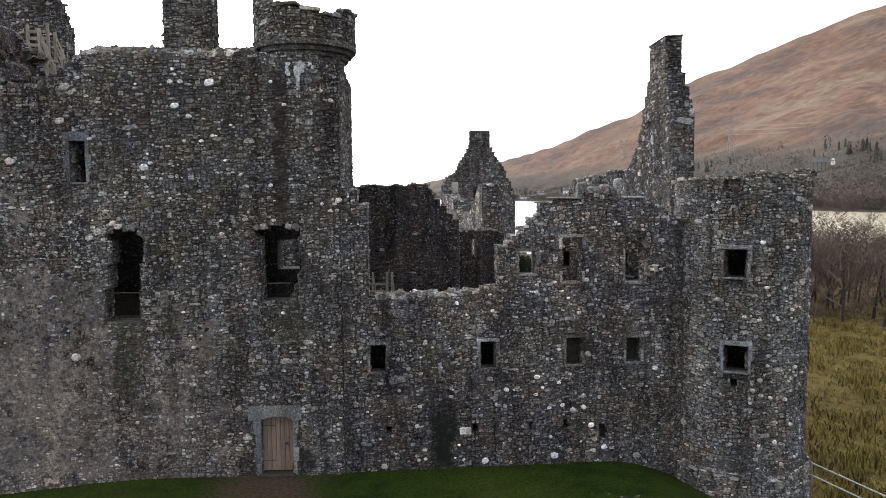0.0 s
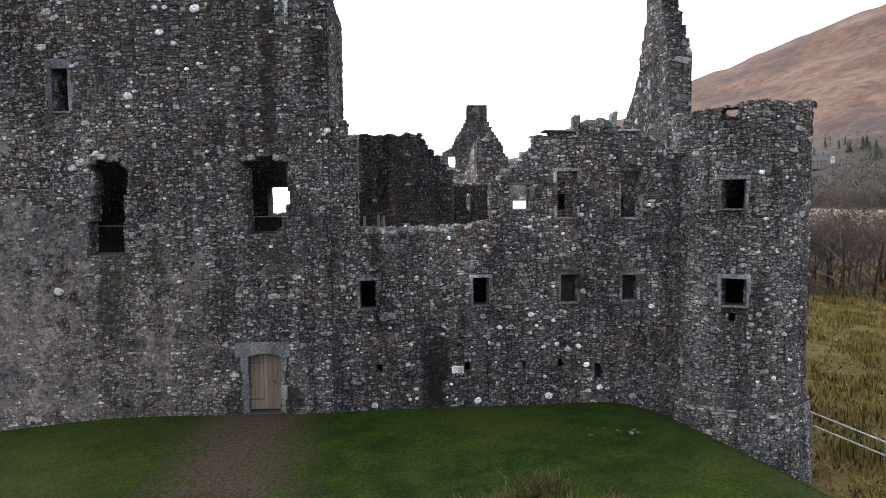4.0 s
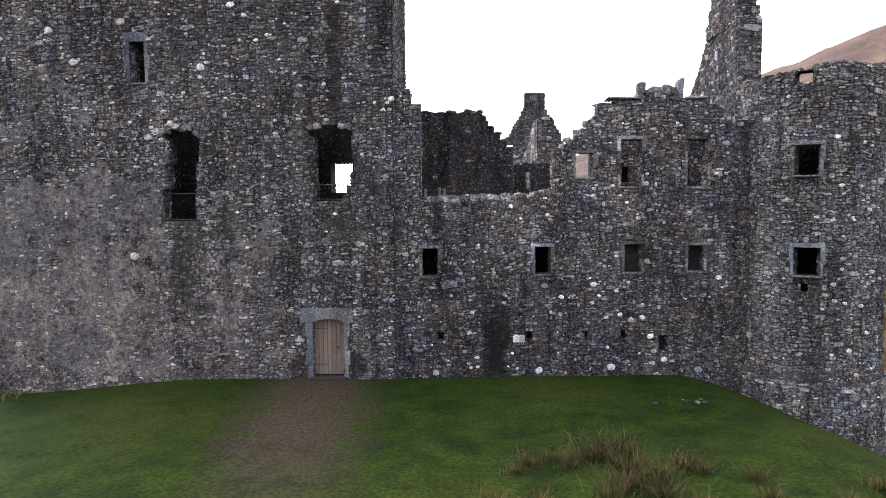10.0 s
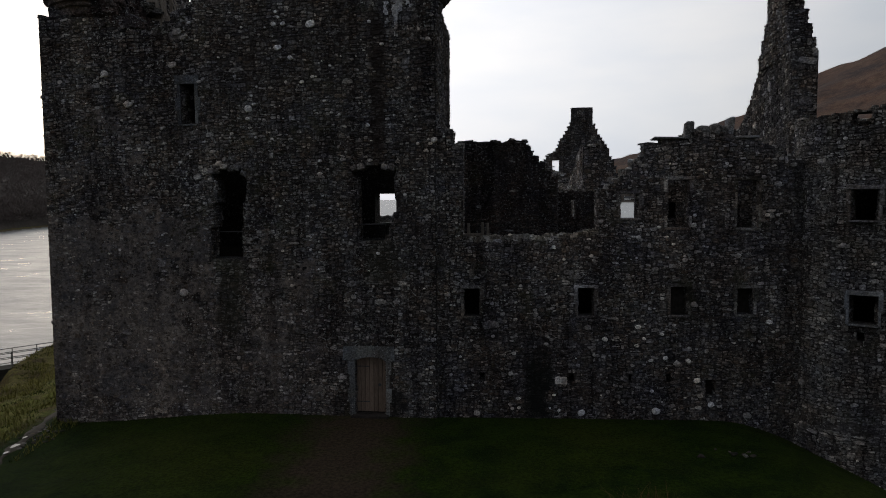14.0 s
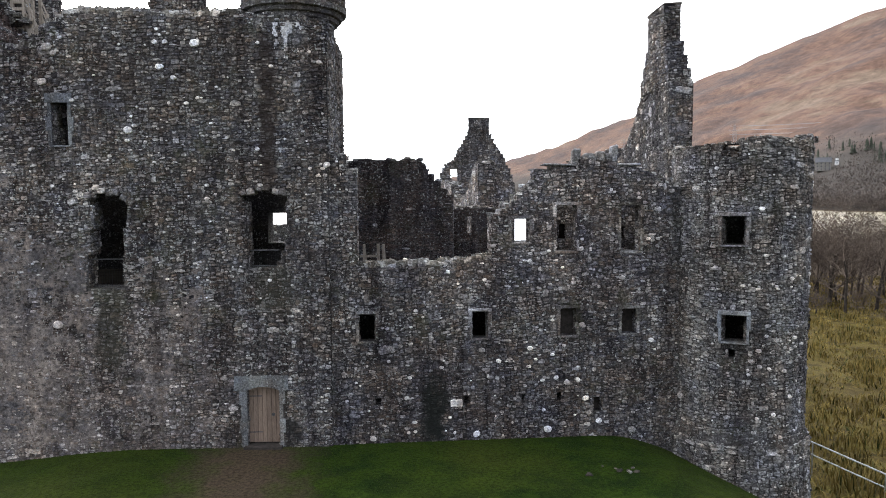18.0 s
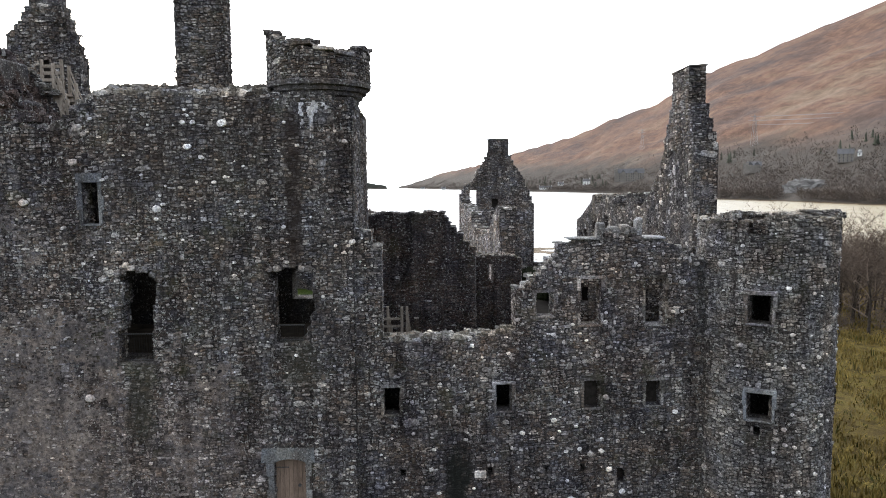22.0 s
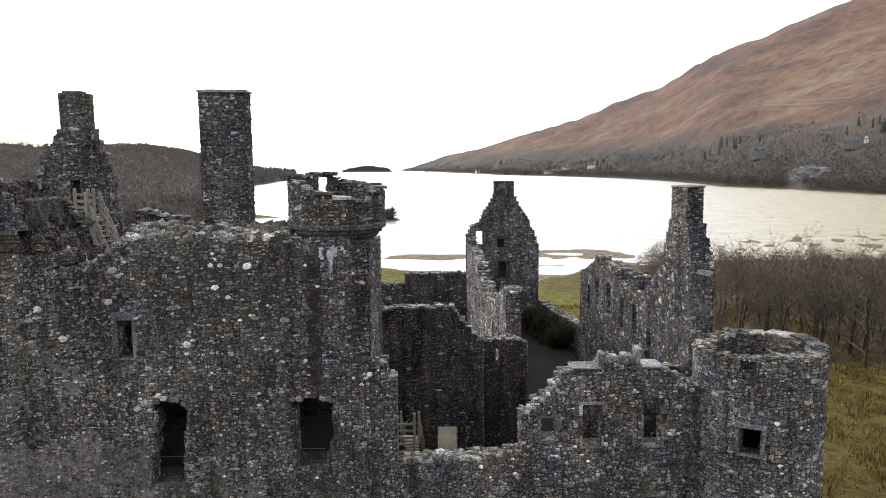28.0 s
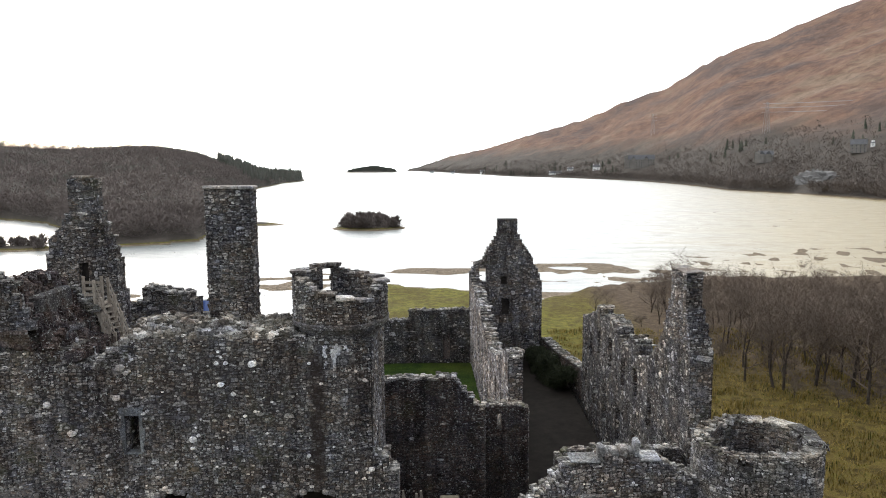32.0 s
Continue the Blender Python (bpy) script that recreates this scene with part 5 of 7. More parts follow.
masonry(outer, "low_wall", Mq, axq, Lq, 0.9, -2.0, profile([(0, 4.3), (5, 4.1), (11, 4.3)]), hi=False, h=(0.1, 0.34), w=(0.15, 0.6), mat=M_DARK_RED, zlim=(1.8, 6))
part("range_floor", box_bm(3.6, 10.7, 37.6, 66.8, 0.4, 2.14, 0), M_SHADED_SOIL, outer)

# ---- the round tower ----
tower = thing("round_tower", "round corner tower of pale-flecked rubble with a ragged rim", "round tower")
TC, TR = (12.25, 26.25), 2.35
fl = lambda v: 0.0 if v > 0.05 else 0.16 + 0.05 * min(3.0, -v + 0.05)
Mt, axt, Lt = cyl_map(TC[0], TC[1], TR, 100, 460, fl)


def tu(x, y=None):
    a = math.degrees(math.acos(max(-1, min(1, (x - TC[0]) / TR))))
    a = 360 - a
    return TR * radians(a - 100)


t_open = [(tu(10.83), tu(11.5), 6.97, 7.94), (tu(10.87), tu(11.58), 3.65, 4.58), (tu(10.76), tu(11.26), 9.93, 10.36), (tu(11.03), tu(11.29), 3.11, 3.38),
          (TR * radians(344 - 100), TR * radians(353 - 100), 6.9, 7.9), (TR * radians(344 - 100), TR * radians(353 - 100), 3.6, 4.5)]


def t_skip(u, v):
    a = radians(100) + u / TR
    if math.sin(a) > 0.45 or (v < 8.0 and math.cos(a) < -0.97):
        return True
    return any(a - 0.1 < u < b + 0.1 and c - 0.08 < v < d + 0.13 for a, b, c, d in t_open[:2])


tower_core, tc = masonry(tower, "tower_wall", Mt, axt, Lt, 0.6, -4.2, profile([(0, 10.45), (TR * radians(95), 10.3), (TR * radians(130), 10.35), (TR * radians(165), 10.55), (TR * radians(220), 10.4), (TR * radians(232), 10.75), (TR * radians(236), 10.4), (TR * radians(360), 10.5)]),
                         t_open, step=0.24, vstep=0.5, mat=M_TOWER, zone=(6.3, 9.8, -1.5, 6), skip=t_skip)
inner_ring = Stones(False)
facing(inner_ring, Mt, axt, tc, 0.6, -1, (0.1, 0.26), (0.18, 0.5), zlim=(8.6, 10.6))
inner_ring.build("inner_rubble", M_STONE, tower)
for a, b, c, d in t_open[:2]:
    dressed_opening(tower, Mt, axt, a, b, c, d, 0.1, 0.04, 0.14, 0.06, M_DRESSED if c < 5 else M_STONE)
# floors added to keep daylight out of the tower windows
for z in (5.3, 8.4):
    part("inner_floor", box_bm(TC[0] - 1.35, TC[0] + 1.35, TC[1] - 1.35, TC[1] + 1.35, z, z + 0.3, 0), M_SHADED_EARTH, tower)

# flat slabs left on the tower rim
for dg, wd, zz in ((352, 1.1, 10.62), (12, 0.9, 10.66), (38, 1.3, 10.62), (70, 0.7, 10.55), (283, 0.7, 10.5), (300, 0.9, 10.5), (318, 0.7, 10.52), (335, 0.8, 10.56), (265, 0.6, 10.52)):
    m = Matrix.Translation((TC[0] + 2.04 * math.cos(radians(dg)), TC[1] + 2.04 * math.sin(radians(dg)), zz - 0.06)) @ Matrix.Rotation(radians(dg + 90), 4, "Z") @ Matrix.Rotation(rng.uniform(-.06, .06), 4, "Y")
    part("rim_slab", box_bm(-wd / 2, wd / 2, -0.3, 0.34, -0.05, 0.06, 0.03, m, 0.04), M_CAP, tower)

# ---- doorway and window fittings of the tower house ----
def arch_lintel(x0, x1, z0, z1, rise, y0, y1):
    """A single lintel with a shallow arch cut in its soffit."""
    n, pts = 10, []
    for k in range(n + 1):
        f = k / n
        x = -5.58 + (1.13) * f
        pts.append((x, z0 + rise * (1 - (2 * f - 1) ** 2)))
    poly = [(x0, z0)] + pts + [(x1, z0), (x1 - 0.03, z1), (x0 + 0.04, z1 - 0.02)]
    V = [(x, y0, z) for x, z in poly] + [(x, y1, z) for x, z in poly]
    m = len(poly)
    return V, [tuple(range(m))] + [tuple(range(2 * m - 1, m - 1, -1))] + [(i, i + m, (i + 1) % m + m, (i + 1) % m) for i in range(m)]


V, F = arch_lintel(-6.03, -4.13, 1.93, 2.46, 0.13, KY - 0.06, KY + 0.35)
mesh_part("door_lintel", V, F, M_DRESSED, keep, "smooth blue-grey arched door lintel")
for s, xa, xb in ((-1, -5.78, -5.58), (1, -4.45, -4.32)):
    for k in range(4):
        za, zb = -0.1 + 2.03 * k / 4, -0.1 + 2.03 * (k + 1) / 4 - 0.006
        d = 0.07 * (k % 2)
        part("door_jamb", box_bm(xa - (d if s < 0 else 0), xb + (d if s > 0 else 0), KY - 0.05, KY + 0.35, za, zb, 0.012, None, 0.006), M_DRESSED, keep)
part("threshold", box_bm(-5.7, -4.35, KY - 0.25, KY + 0.4, -0.3, -0.03, 0.02, None, 0.01), M_BLOCK, keep)
door = thing("door", "closed weathered oak plank door in a stone doorway", "door", kind="structure")
for k in range(7):
    x0 = -5.57 + k * 1.11 / 7
    bm = box_bm(x0, x0 + 1.11 / 7 - 0.008, KY + 0.2, KY + 0.26, 0.0, 2.04, 0.006)
    part("plank", bm, M_OAK, door)
part("door_ring", rod_bm((-4.72, KY + 0.17, 1.0), (-4.72, KY + 0.2, 1.0), 0.06, 12), M_IRON, door, "black iron ring handle")
for z in (0.35, 1.65):
    part("strap_hinge", box_bm(-5.55, -5.1, KY + 0.193, KY + 0.2, z, z + 0.035, 0), M_IRON, door)
    part("ledge", box_bm(-5.55, -4.48, KY + 0.26, KY + 0.3, z - 0.05, z + 0.1, 0), M_OAK, door)
# surround of the upper window
dressed_opening(keep, Mk, axk, -11.84 - KX0, -11.31 - KX0, 10.45, 11.86, 0.15, 0.05, 0.32, 0.07)
# broken heads of the two great windows
for cx, n, z in ((-10.3, 9, 8.86), (-4.85, 8, 8.94)):
    for k in range(n):
        f = k / (n - 1) * 2 - 1
        x, zz = cx + f * 0.95, z - 0.36 * f * f + 0.05 * math.sin(k * 2.3)
        part("broken_lintel_stone", box_bm(x - 0.13, x + 0.12, KY - 0.1 + 0.07 * (k % 2), KY + 0.5, zz - 0.07, zz + 0.14, 0.03, Matrix.Translation((x, 0, zz)) @ Matrix.Rotation(f * 0.5, 4, "Y") @ Matrix.Translation((-x, 0, -zz)), 0.03), M_STONE, keep)
for x0, x1, z0, zt in ((-10.86, -9.64, 5.57, 6.55), (-5.4, -4.42, 6.24, 6.82)):
    rail = thing("window_guard", "dark iron safety rail with thin upright bars in the window", "railing", "window guards")
    part("top_rail", rod_bm((x0, KY + 0.25, zt), (x1, KY + 0.25, zt), 0.02), M_IRON, rail)
    part("bottom_rail", rod_bm((x0, KY + 0.25, z0 + 0.05), (x1, KY + 0.25, z0 + 0.05), 0.015), M_IRON, rail)
    n = 14
    for k in range(n + 1):
        x = x0 + (x1 - x0) * k / n
        part("bar", rod_bm((x, KY + 0.25, z0), (x, KY + 0.25, zt), 0.018 if k in (0, n) else 0.006, 5), M_MESH, rail)

# pale quartz and lichen-white boulders built into the walls
WHITES_KEEP = ((-7.0, 13.83, .34), (-7.98, 13.87, .18), (-8.33, 13.87, .19), (-8.15, 14.1, .12), (-8.2, 13.05, .26), (-9.32, 10.95, .3), (-9.1, 11.1, .16), (-9.35, 10.6, .16), (-11.95, 4.33, .34), (-13.85, 11.18, .3),
               (-11.9, 13.7, .33), (-11.7, 13.5, .2), (-4.9, 13.85, .14), (-10.48, 9.02, .24), (-12.1, 12.55, .3), (-5.0, 10.3, .16), (-2.85, 13.2, .17), (-14.7, 12.3, .28), (-7.75, 12.7, .2), (-2.66, 9.75, .24))
for x, z, s in WHITES_KEEP:
    ob = new("white_stone", WHITE_MESHES[rng.randrange(14)])
    ob.parent = keep
    a = rng.uniform(-0.4, 0.4)
    ob.matrix_basis = Matrix.Translation((x, KY - 0.03, z)) @ Matrix.Rotation(a, 4, "Y") @ Matrix(((s * 1.1, 0, 0, 0), (0, 0, -0.06, 0), (0, s * 0.85, 0, 0), (0, 0, 0, 1)))
for x, z, s in ((-2.8, 2.87, .24), (6.28, 6.76, .24), (6.3, 7.1, .17), (3.3, 2.75, .25), (4.45, 3.2, .26), (4.65, 2.78, .16), (7.8, 5.7, .26), (6.0, 5.55, .24), (5.6, 6.1, .15), (8.75, 7.1, .2), (9.1, 7.1, .18), (8.6, 8.4, .2),
                (1.5, 6.0, .2), (4.4, 6.35, .2), (3.1, 6.9, .22), (0.0, 1.5, .25), (5.1, 0.2, .4), (7.0, 0.45, .3), (2.5, 0.1, .35), (6.35, 4.0, .3), (8.9, 3.4, .28), (-1.2, 0.05, .3), (5.8, 1.9, .28), (6.2, 2.0, .26), (5.4, 2.1, .24), (6.5, 1.3, .3)):
    p, s = Mf(ru(x), 0.0, z), s * 0.78
    ob = new("white_stone", WHITE_MESHES[rng.randrange(14)])
    ob.parent = front_range
    ob.matrix_basis = Matrix.Translation((p[0], p[1] - 0.03, z)) @ Matrix.Rotation(rng.uniform(-.5, .5), 4, "Y") @ Matrix(((s * 1.1, 0, 0, 0), (0, 0, -0.06, 0), (0, s * 0.85, 0, 0), (0, 0, 0, 1)))
for k in range(30):
    u, z, s = rng.uniform(5.2, 10.6), rng.uniform(-0.5, 10.0), rng.uniform(0.08, 0.18)
    if any(a - .2 < u < b + .2 and c - .2 < z < d + .2 for a, b, c, d in t_open):
        continue
    p, (d, n) = Mt(u, -0.03, z), axt(u)
    ob = new("white_stone", WHITE_MESHES[rng.randrange(14)])
    ob.parent = tower
    a = d * s * 1.15
    ob.matrix_basis = Matrix(((a[0], 0, n[0] * .06, p[0]), (a[1], 0, n[1] * .06, p[1]), (0, s * .9, 0, p[2]), (0, 0, 0, 1)))
fleck_r = random.Random(5)
for own, Mw, axw, (u0, u1, z0, z1), holes, count in ((keep, Mk, axk, (2.2, 14.5, 4.5, 14.4), keep_open, 150), (front_range, Mf, axf, (0.2, 12.2, 0.0, 9.6), range_open_u, 150), (tower, Mt, axt, (5.2, 10.8, -1.5, 10.2), t_open, 90)):
    for k in range(count):
        u, z, s = fleck_r.uniform(u0, u1), fleck_r.uniform(z0, z1), fleck_r.choice((0.05, 0.06, 0.07, 0.09, 0.12))
        if any(a - .15 < u < b + .15 and c - .15 < z < d + .15 for a, b, c, d in holes) or (own == front_range and z > range_top(u) - 0.2):
            continue
        p, (d, n) = Mw(u, -0.025, z), axw(u)
        ob = new("white_fleck", WHITE_MESHES[fleck_r.randrange(14)])
        ob.parent = own
        a = d * s * fleck_r.uniform(1.0, 1.6)
        ob.matrix_basis = Matrix(((a[0], 0, n[0] * .035, p[0]), (a[1], 0, n[1] * .035, p[1]), (0, s, 0, p[2]), (0, 0, 0, 1)))
p = Mf(ru(1.78), 0, 0)
part("pale_block", box_bm(p[0] - 0.22, p[0] + 0.2, p[1] - 0.07, p[1] + 0.1, 1.13, 1.38, 0.02, None, 0.012), M_WHITE, front_range)
part("worn_block", box_bm(TC[0] - 0.95, TC[0] - 0.5, TC[1] - TR - 0.02, TC[1] - TR + 0.4, 0.75, 1.05, 0.02, None, 0.012), M_STONE, tower)

# string course round the foot of the tower
plinth = Stones(True)
ang = 100.0
while ang < 400:
    wd = rng.uniform(0.16, 0.5)
    for zz, out in ((-0.02, 0.13), (-0.14, 0.2)):
        q = ang + math.degrees(wd / TR) * (0.5 if out < 0.15 else 0.1)
        n = np.array((math.cos(radians(q)), math.sin(radians(q)), 0.0))
        d = np.array((-n[1], n[0], 0.0))
        plinth.add(np.array((TC[0], TC[1], 0)) + n * (TR + 0.05) + np.array((0, 0, zz + rng.uniform(-.03, .03))), d * wd, np.array((0, 0, rng.uniform(0.08, 0.16))), n * (out + rng.uniform(-.05, .04)))
    ang += math.degrees(wd / TR)
plinth.build("plinth_course", M_TOWER, tower)


# ---- timber stairs ----
def timber_stair(name, label, foot, head, width, steps, gate=None):
    st = thing(name, label, "stairs")
    foot, head = Vector(foot), Vector(head)
    d = head - foot
    flat = Vector((d.x, d.y, 0)).normalized()
    side = Vector((-flat.y, flat.x, 0)) * width / 2
    for s in (-1, 1):
        o = side * s
        part("stringer", rod_bm(foot + o, head + o, 0.09, 4), M_TIMBER, st)
        for k in range(4):
            q = foot + d * (k / 3) + o
            part("post", box_bm(q.x - 0.05, q.x + 0.05, q.y - 0.05, q.y + 0.05, q.z - 0.35, q.z + 1.1, 0.006), M_TIMBER, st)
        for h in (0.45, 0.75, 1.05):
            part("handrail" if h > 1 else "rail", rod_bm(foot + o + Vector((0, 0, h)), head + o + Vector((0, 0, h)), 0.035, 4), M_TIMBER, st)
    for k in range(steps):
        q = foot + d * ((k + 0.5) / steps)
        m = Matrix.Translation(q) @ Matrix.Rotation(math.atan2(flat.y, flat.x), 4, "Z")
        part("tread", box_bm(-0.14, 0.14, -width / 2, width / 2, -0.02, 0.025, 0.005, m), M_TIMBER, st)
    return st


stair = timber_stair("timber_stair", "bleached timber stair with slatted handrails on the tower roof", (-13.3, 28.3, 13.25), (-14.25, 28.7, 15.35), 0.7, 10)
for k in range(4):
    part("gate_slat", box_bm(-14.85, -14.15, 28.42, 28.46, 15.5 + 0.26 * k, 15.62 + 0.26 * k, 0.008, None, 0.01), M_TIMBER, stair)
for x in (-14.88, -14.12):
    part("gate_post", box_bm(x - 0.05, x + 0.05, 28.45, 28.55, 14.4, 16.6, 0.008), M_TIMBER, stair)
part("landing", box_bm(-15.4, -14.3, 28.4, 29.4, 15.3, 15.4, 0.01), M_TIMBER, stair)
# broken rubble shoulder that carries the landing
heap = Stones(True)
for k in range(1500):
    x, y = rng.uniform(-16.6, -13.5), rng.uniform(25.1, 28.4)
    z = 14.1 + max(0.0, (-14.2 - x)) * 1.75 * (0.6 + 0.4 * rng.random())
    a = Vector((1, rng.uniform(-.5, .5), rng.uniform(-.3, .3))).normalized()
    b = Vector((0, 0, 1)).cross(a).normalized()
    n = a.cross(b)
    s = rng.uniform(0.15, 0.36)
    heap.add(np.array((x, y, min(z, 16.75) - 0.05)), np.array(a) * s, np.array(b) * s * 0.8, np.array(n) * rng.uniform(.1, .25))
heap.build("rubble_shoulder", M_DARK_RED, keep)
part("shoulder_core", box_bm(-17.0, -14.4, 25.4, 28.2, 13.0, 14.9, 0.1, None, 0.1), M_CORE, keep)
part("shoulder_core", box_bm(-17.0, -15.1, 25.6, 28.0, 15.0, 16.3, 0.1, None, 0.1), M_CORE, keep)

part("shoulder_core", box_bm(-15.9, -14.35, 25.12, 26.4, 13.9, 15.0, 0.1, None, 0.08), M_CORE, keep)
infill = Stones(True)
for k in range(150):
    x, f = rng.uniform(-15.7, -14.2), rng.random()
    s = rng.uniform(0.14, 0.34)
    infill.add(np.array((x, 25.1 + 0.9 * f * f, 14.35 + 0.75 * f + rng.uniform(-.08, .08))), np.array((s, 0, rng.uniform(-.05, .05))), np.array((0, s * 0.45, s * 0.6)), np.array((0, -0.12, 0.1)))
infill.build("rubble_slope", M_DARK_RED, keep)
sill = Stones(True)
for k in range(95):
    x, f = rng.uniform(-1.6, 3.0), rng.random()
    a = Vector((1, rng.uniform(-.6, .6), rng.uniform(-.25, .25))).normalized()
    b = Vector((0, 0, 1)).cross(a).normalized()
    n = a.cross(b)
    s = rng.uniform(0.14, 0.34)
    p = Mf(ru(x), 0.06 + 0.8 * f, 0)
    sill.add(np.array((p[0], p[1], range_top(ru(x)) + 0.03)), np.array(a) * s * 1.2, np.array(b) * s * 0.8, np.array(n) * rng.uniform(.08, .19))
sill.build("sill_rubble", M_LOOSE, front_range)
mound = Stones(True)
for k in range(620):
    x, f = rng.uniform(-12.9, -5.6), rng.random()
    z = keep_top(x - KX0) + 0.02 + 0.5 * f * rng.uniform(0.4, 1.0)
    a = Vector((1, rng.uniform(-.8, .8), rng.uniform(-.4, .4))).normalized()
    b = Vector((0, 0, 1)).cross(a).normalized()
    n = a.cross(b)
    s = rng.uniform(0.16, 0.5)
    mound.add(np.array((x, 25.2 + 1.7 * f, z - 0.06)), np.array(a) * s, np.array(b) * s * 0.8, np.array(n) * rng.uniform(.12, .26))
mound.build("wallhead_rubble", M_HEAP, keep)
# lime washed out from under the corbels
lx, lz = np.meshgrid(np.arange(-4.55, -3.3, 0.025), np.arange(13.3, 14.55, 0.025))
run = np.interp(lz, (13.3, 13.9, 14.15, 14.5), (-0.35, -0.1, 0.12, 0.26)) + 1.1 * (fnoise(lx * 6.0, lz * 1.4, 3, 71) - 0.5) + 0.7 * (fnoise(lx * 9.0, lz * 9.0, 2, 72) - 0.5) - 0.5 * (np.abs(lx + 3.95) / 0.62) ** 3
nc = lx.shape[1]
V = np.stack([lx, KY - 0.045 - 0.02 * np.clip(run, 0, 1), lz], -1).reshape(-1, 3)
F = [(i * nc + j, i * nc + j + 1, (i + 1) * nc + j + 1, (i + 1) * nc + j) for i in range(lx.shape[0] - 1) for j in range(nc - 1) if min(run[i, j], run[i, j + 1], run[i + 1, j], run[i + 1, j + 1]) > 0.0]
mesh_part("lime_run", V, F, M_LIME, keep, "white lime washed out below the corbels")

stair2 = timber_stair("timber_stair", "bleached timber stair inside the roofless range", (-1.2, 32.8, 2.3), (-1.4, 29.6, 5.6), 0.8, 14)
for k in range(4):
    part("gate_slat", box_bm(-1.95, -1.25, 29.2, 29.24, 5.3 + 0.3 * k, 5.4 + 0.3 * k, 0.008), M_TIMBER, stair2)
part("gate_post", box_bm(-1.25, -1.14, 29.15, 29.27, 2.2, 6.75, 0.008), M_TIMBER, stair2)

# ---- boat shed glimpsed behind the tower ----
shed = thing("pontoon_hut", "small blue-painted hut with a pale roof by the water", "hut")
part("wall", box_bm(-45.5, -41.5, 118, 122, -4.2, -1.6, 0.03), M_BLUE, shed)
part("roof", box_bm(-45.8, -41.2, 117.7, 122.3, -1.6, -1.3, 0.03), M_RENDER, shed)

# ---- footbridge over the water ----
pier = thing("footbridge", "low steel footbridge with tubular railings over the loch", "footbridge")
knots = [Vector(q) for q in ((-63.45, 45.95, -4.02), (-42.75, 44.29, -4.22), (-37.97, 44.14, -4.2), (-32.99, 47.75, -3.86), (-26.53, 52.49, -3.32))]
for a, b in zip(knots, knots[1:]):
    d = (b - a).normalized()
    s = Vector((-d.y, d.x, 0)).normalized() * 0.75
    V = [a - s, b - s, b + s, a + s]
    V += [v - Vector((0, 0, 0.28)) for v in V]
    mesh_part("deck", V, [(0, 1, 2, 3), (7, 6, 5, 4), (0, 4, 5, 1), (2, 6, 7, 3), (1, 5, 6, 2), (3, 7, 4, 0)], M_WETROCK, pier)
    n = max(1, round((b - a).length / 1.7))
    for o in (-s, s):
        for h in (0.42, 0.8, 1.17):
            part("rail", rod_bm(a + o + Vector((0, 0, h)), b + o + Vector((0, 0, h)), 0.025, 6), M_IRON, pier)
        for k in range(n + 1):
            q = a + (b - a) * (k / n) + o
            part("post", rod_bm(q, q + Vector((0, 0, 1.17)), 0.03, 6), M_IRON, pier)
    V = [Vector((q.x, q.y, 0)) + o * 0.85 for q, o in ((a, -s), (b, -s), (b, s), (a, s))]
    V = [(v.x, v.y, zz) for zz in (None, -5.6) for v in V]
    V = [(v[0], v[1], (a.z if k in (0, 3) else b.z) - 0.29 if v[2] is None else v[2]) for k, v in enumerate(V)]
    mesh_part("pontoon", V, [(0, 1, 2, 3), (7, 6, 5, 4), (0, 4, 5, 1), (2, 6, 7, 3), (1, 5, 6, 2), (3, 7, 4, 0)], M_WETROCK, pier, "dark wet support under the deck")
    for f in (0.25, 0.75):
        q = a + (b - a) * f
        part("pile", rod_bm((q.x, q.y, -7), (q.x, q.y, q.z - 0.2), 0.14, 8), M_IRON, pier)

# handrail beside the tower foot
hand = thing("handrail", "pale tubular handrail on the bank below the round tower", "railing")
pts = [Vector(q) for q in ((15.6, 31.9, -1.5), (17.35, 29.7, -2.0), (19.1, 27.5, -2.55), (20.9, 25.2, -2.75))]
for a, b in zip(pts, pts[1:]):
    part("rail", rod_bm(a, b, 0.035, 8), M_STEEL, hand)
    part("rail", rod_bm(a - Vector((0, 0, 0.55)), b - Vector((0, 0, 0.55)), 0.03, 8), M_STEEL, hand)
for q in pts:
    part("post", rod_bm((q.x, q.y, -4.2), q, 0.03, 8), M_STEEL, hand)


# ---- rocks ----
def rock(name, label, x, y, s, mat, flat=0.6, group=""):
    bm = bmesh.new()
    bmesh.ops.create_icosphere(bm, subdivisions=4 if s > 0.4 else 2, radius=1.0)
    for v in bm.verts:
        q = v.co + Vector((x, y, 0))
        v.co *= 0.78 + 0.4 * noise.noise(q * 1.4) + 0.16 * abs(noise.noise(q * 4.1)) + 0.06 * noise.noise(q * 9.0)
        v.co.z *= flat
    z = float(ground_z(np.array([x]), np.array([y]))[0])
    bm.transform(Matrix.Translation((x, y, z + s * (0.12 if s < 0.4 else -0.1))) @ Matrix.Rotation(rng.uniform(0, 6), 4, "Z") @ Matrix.Diagonal((s, s * rng.uniform(.6, 1), s, 1)))
    ob = part(name, bm, mat)
    return tagged(ob, label, "rock", group)


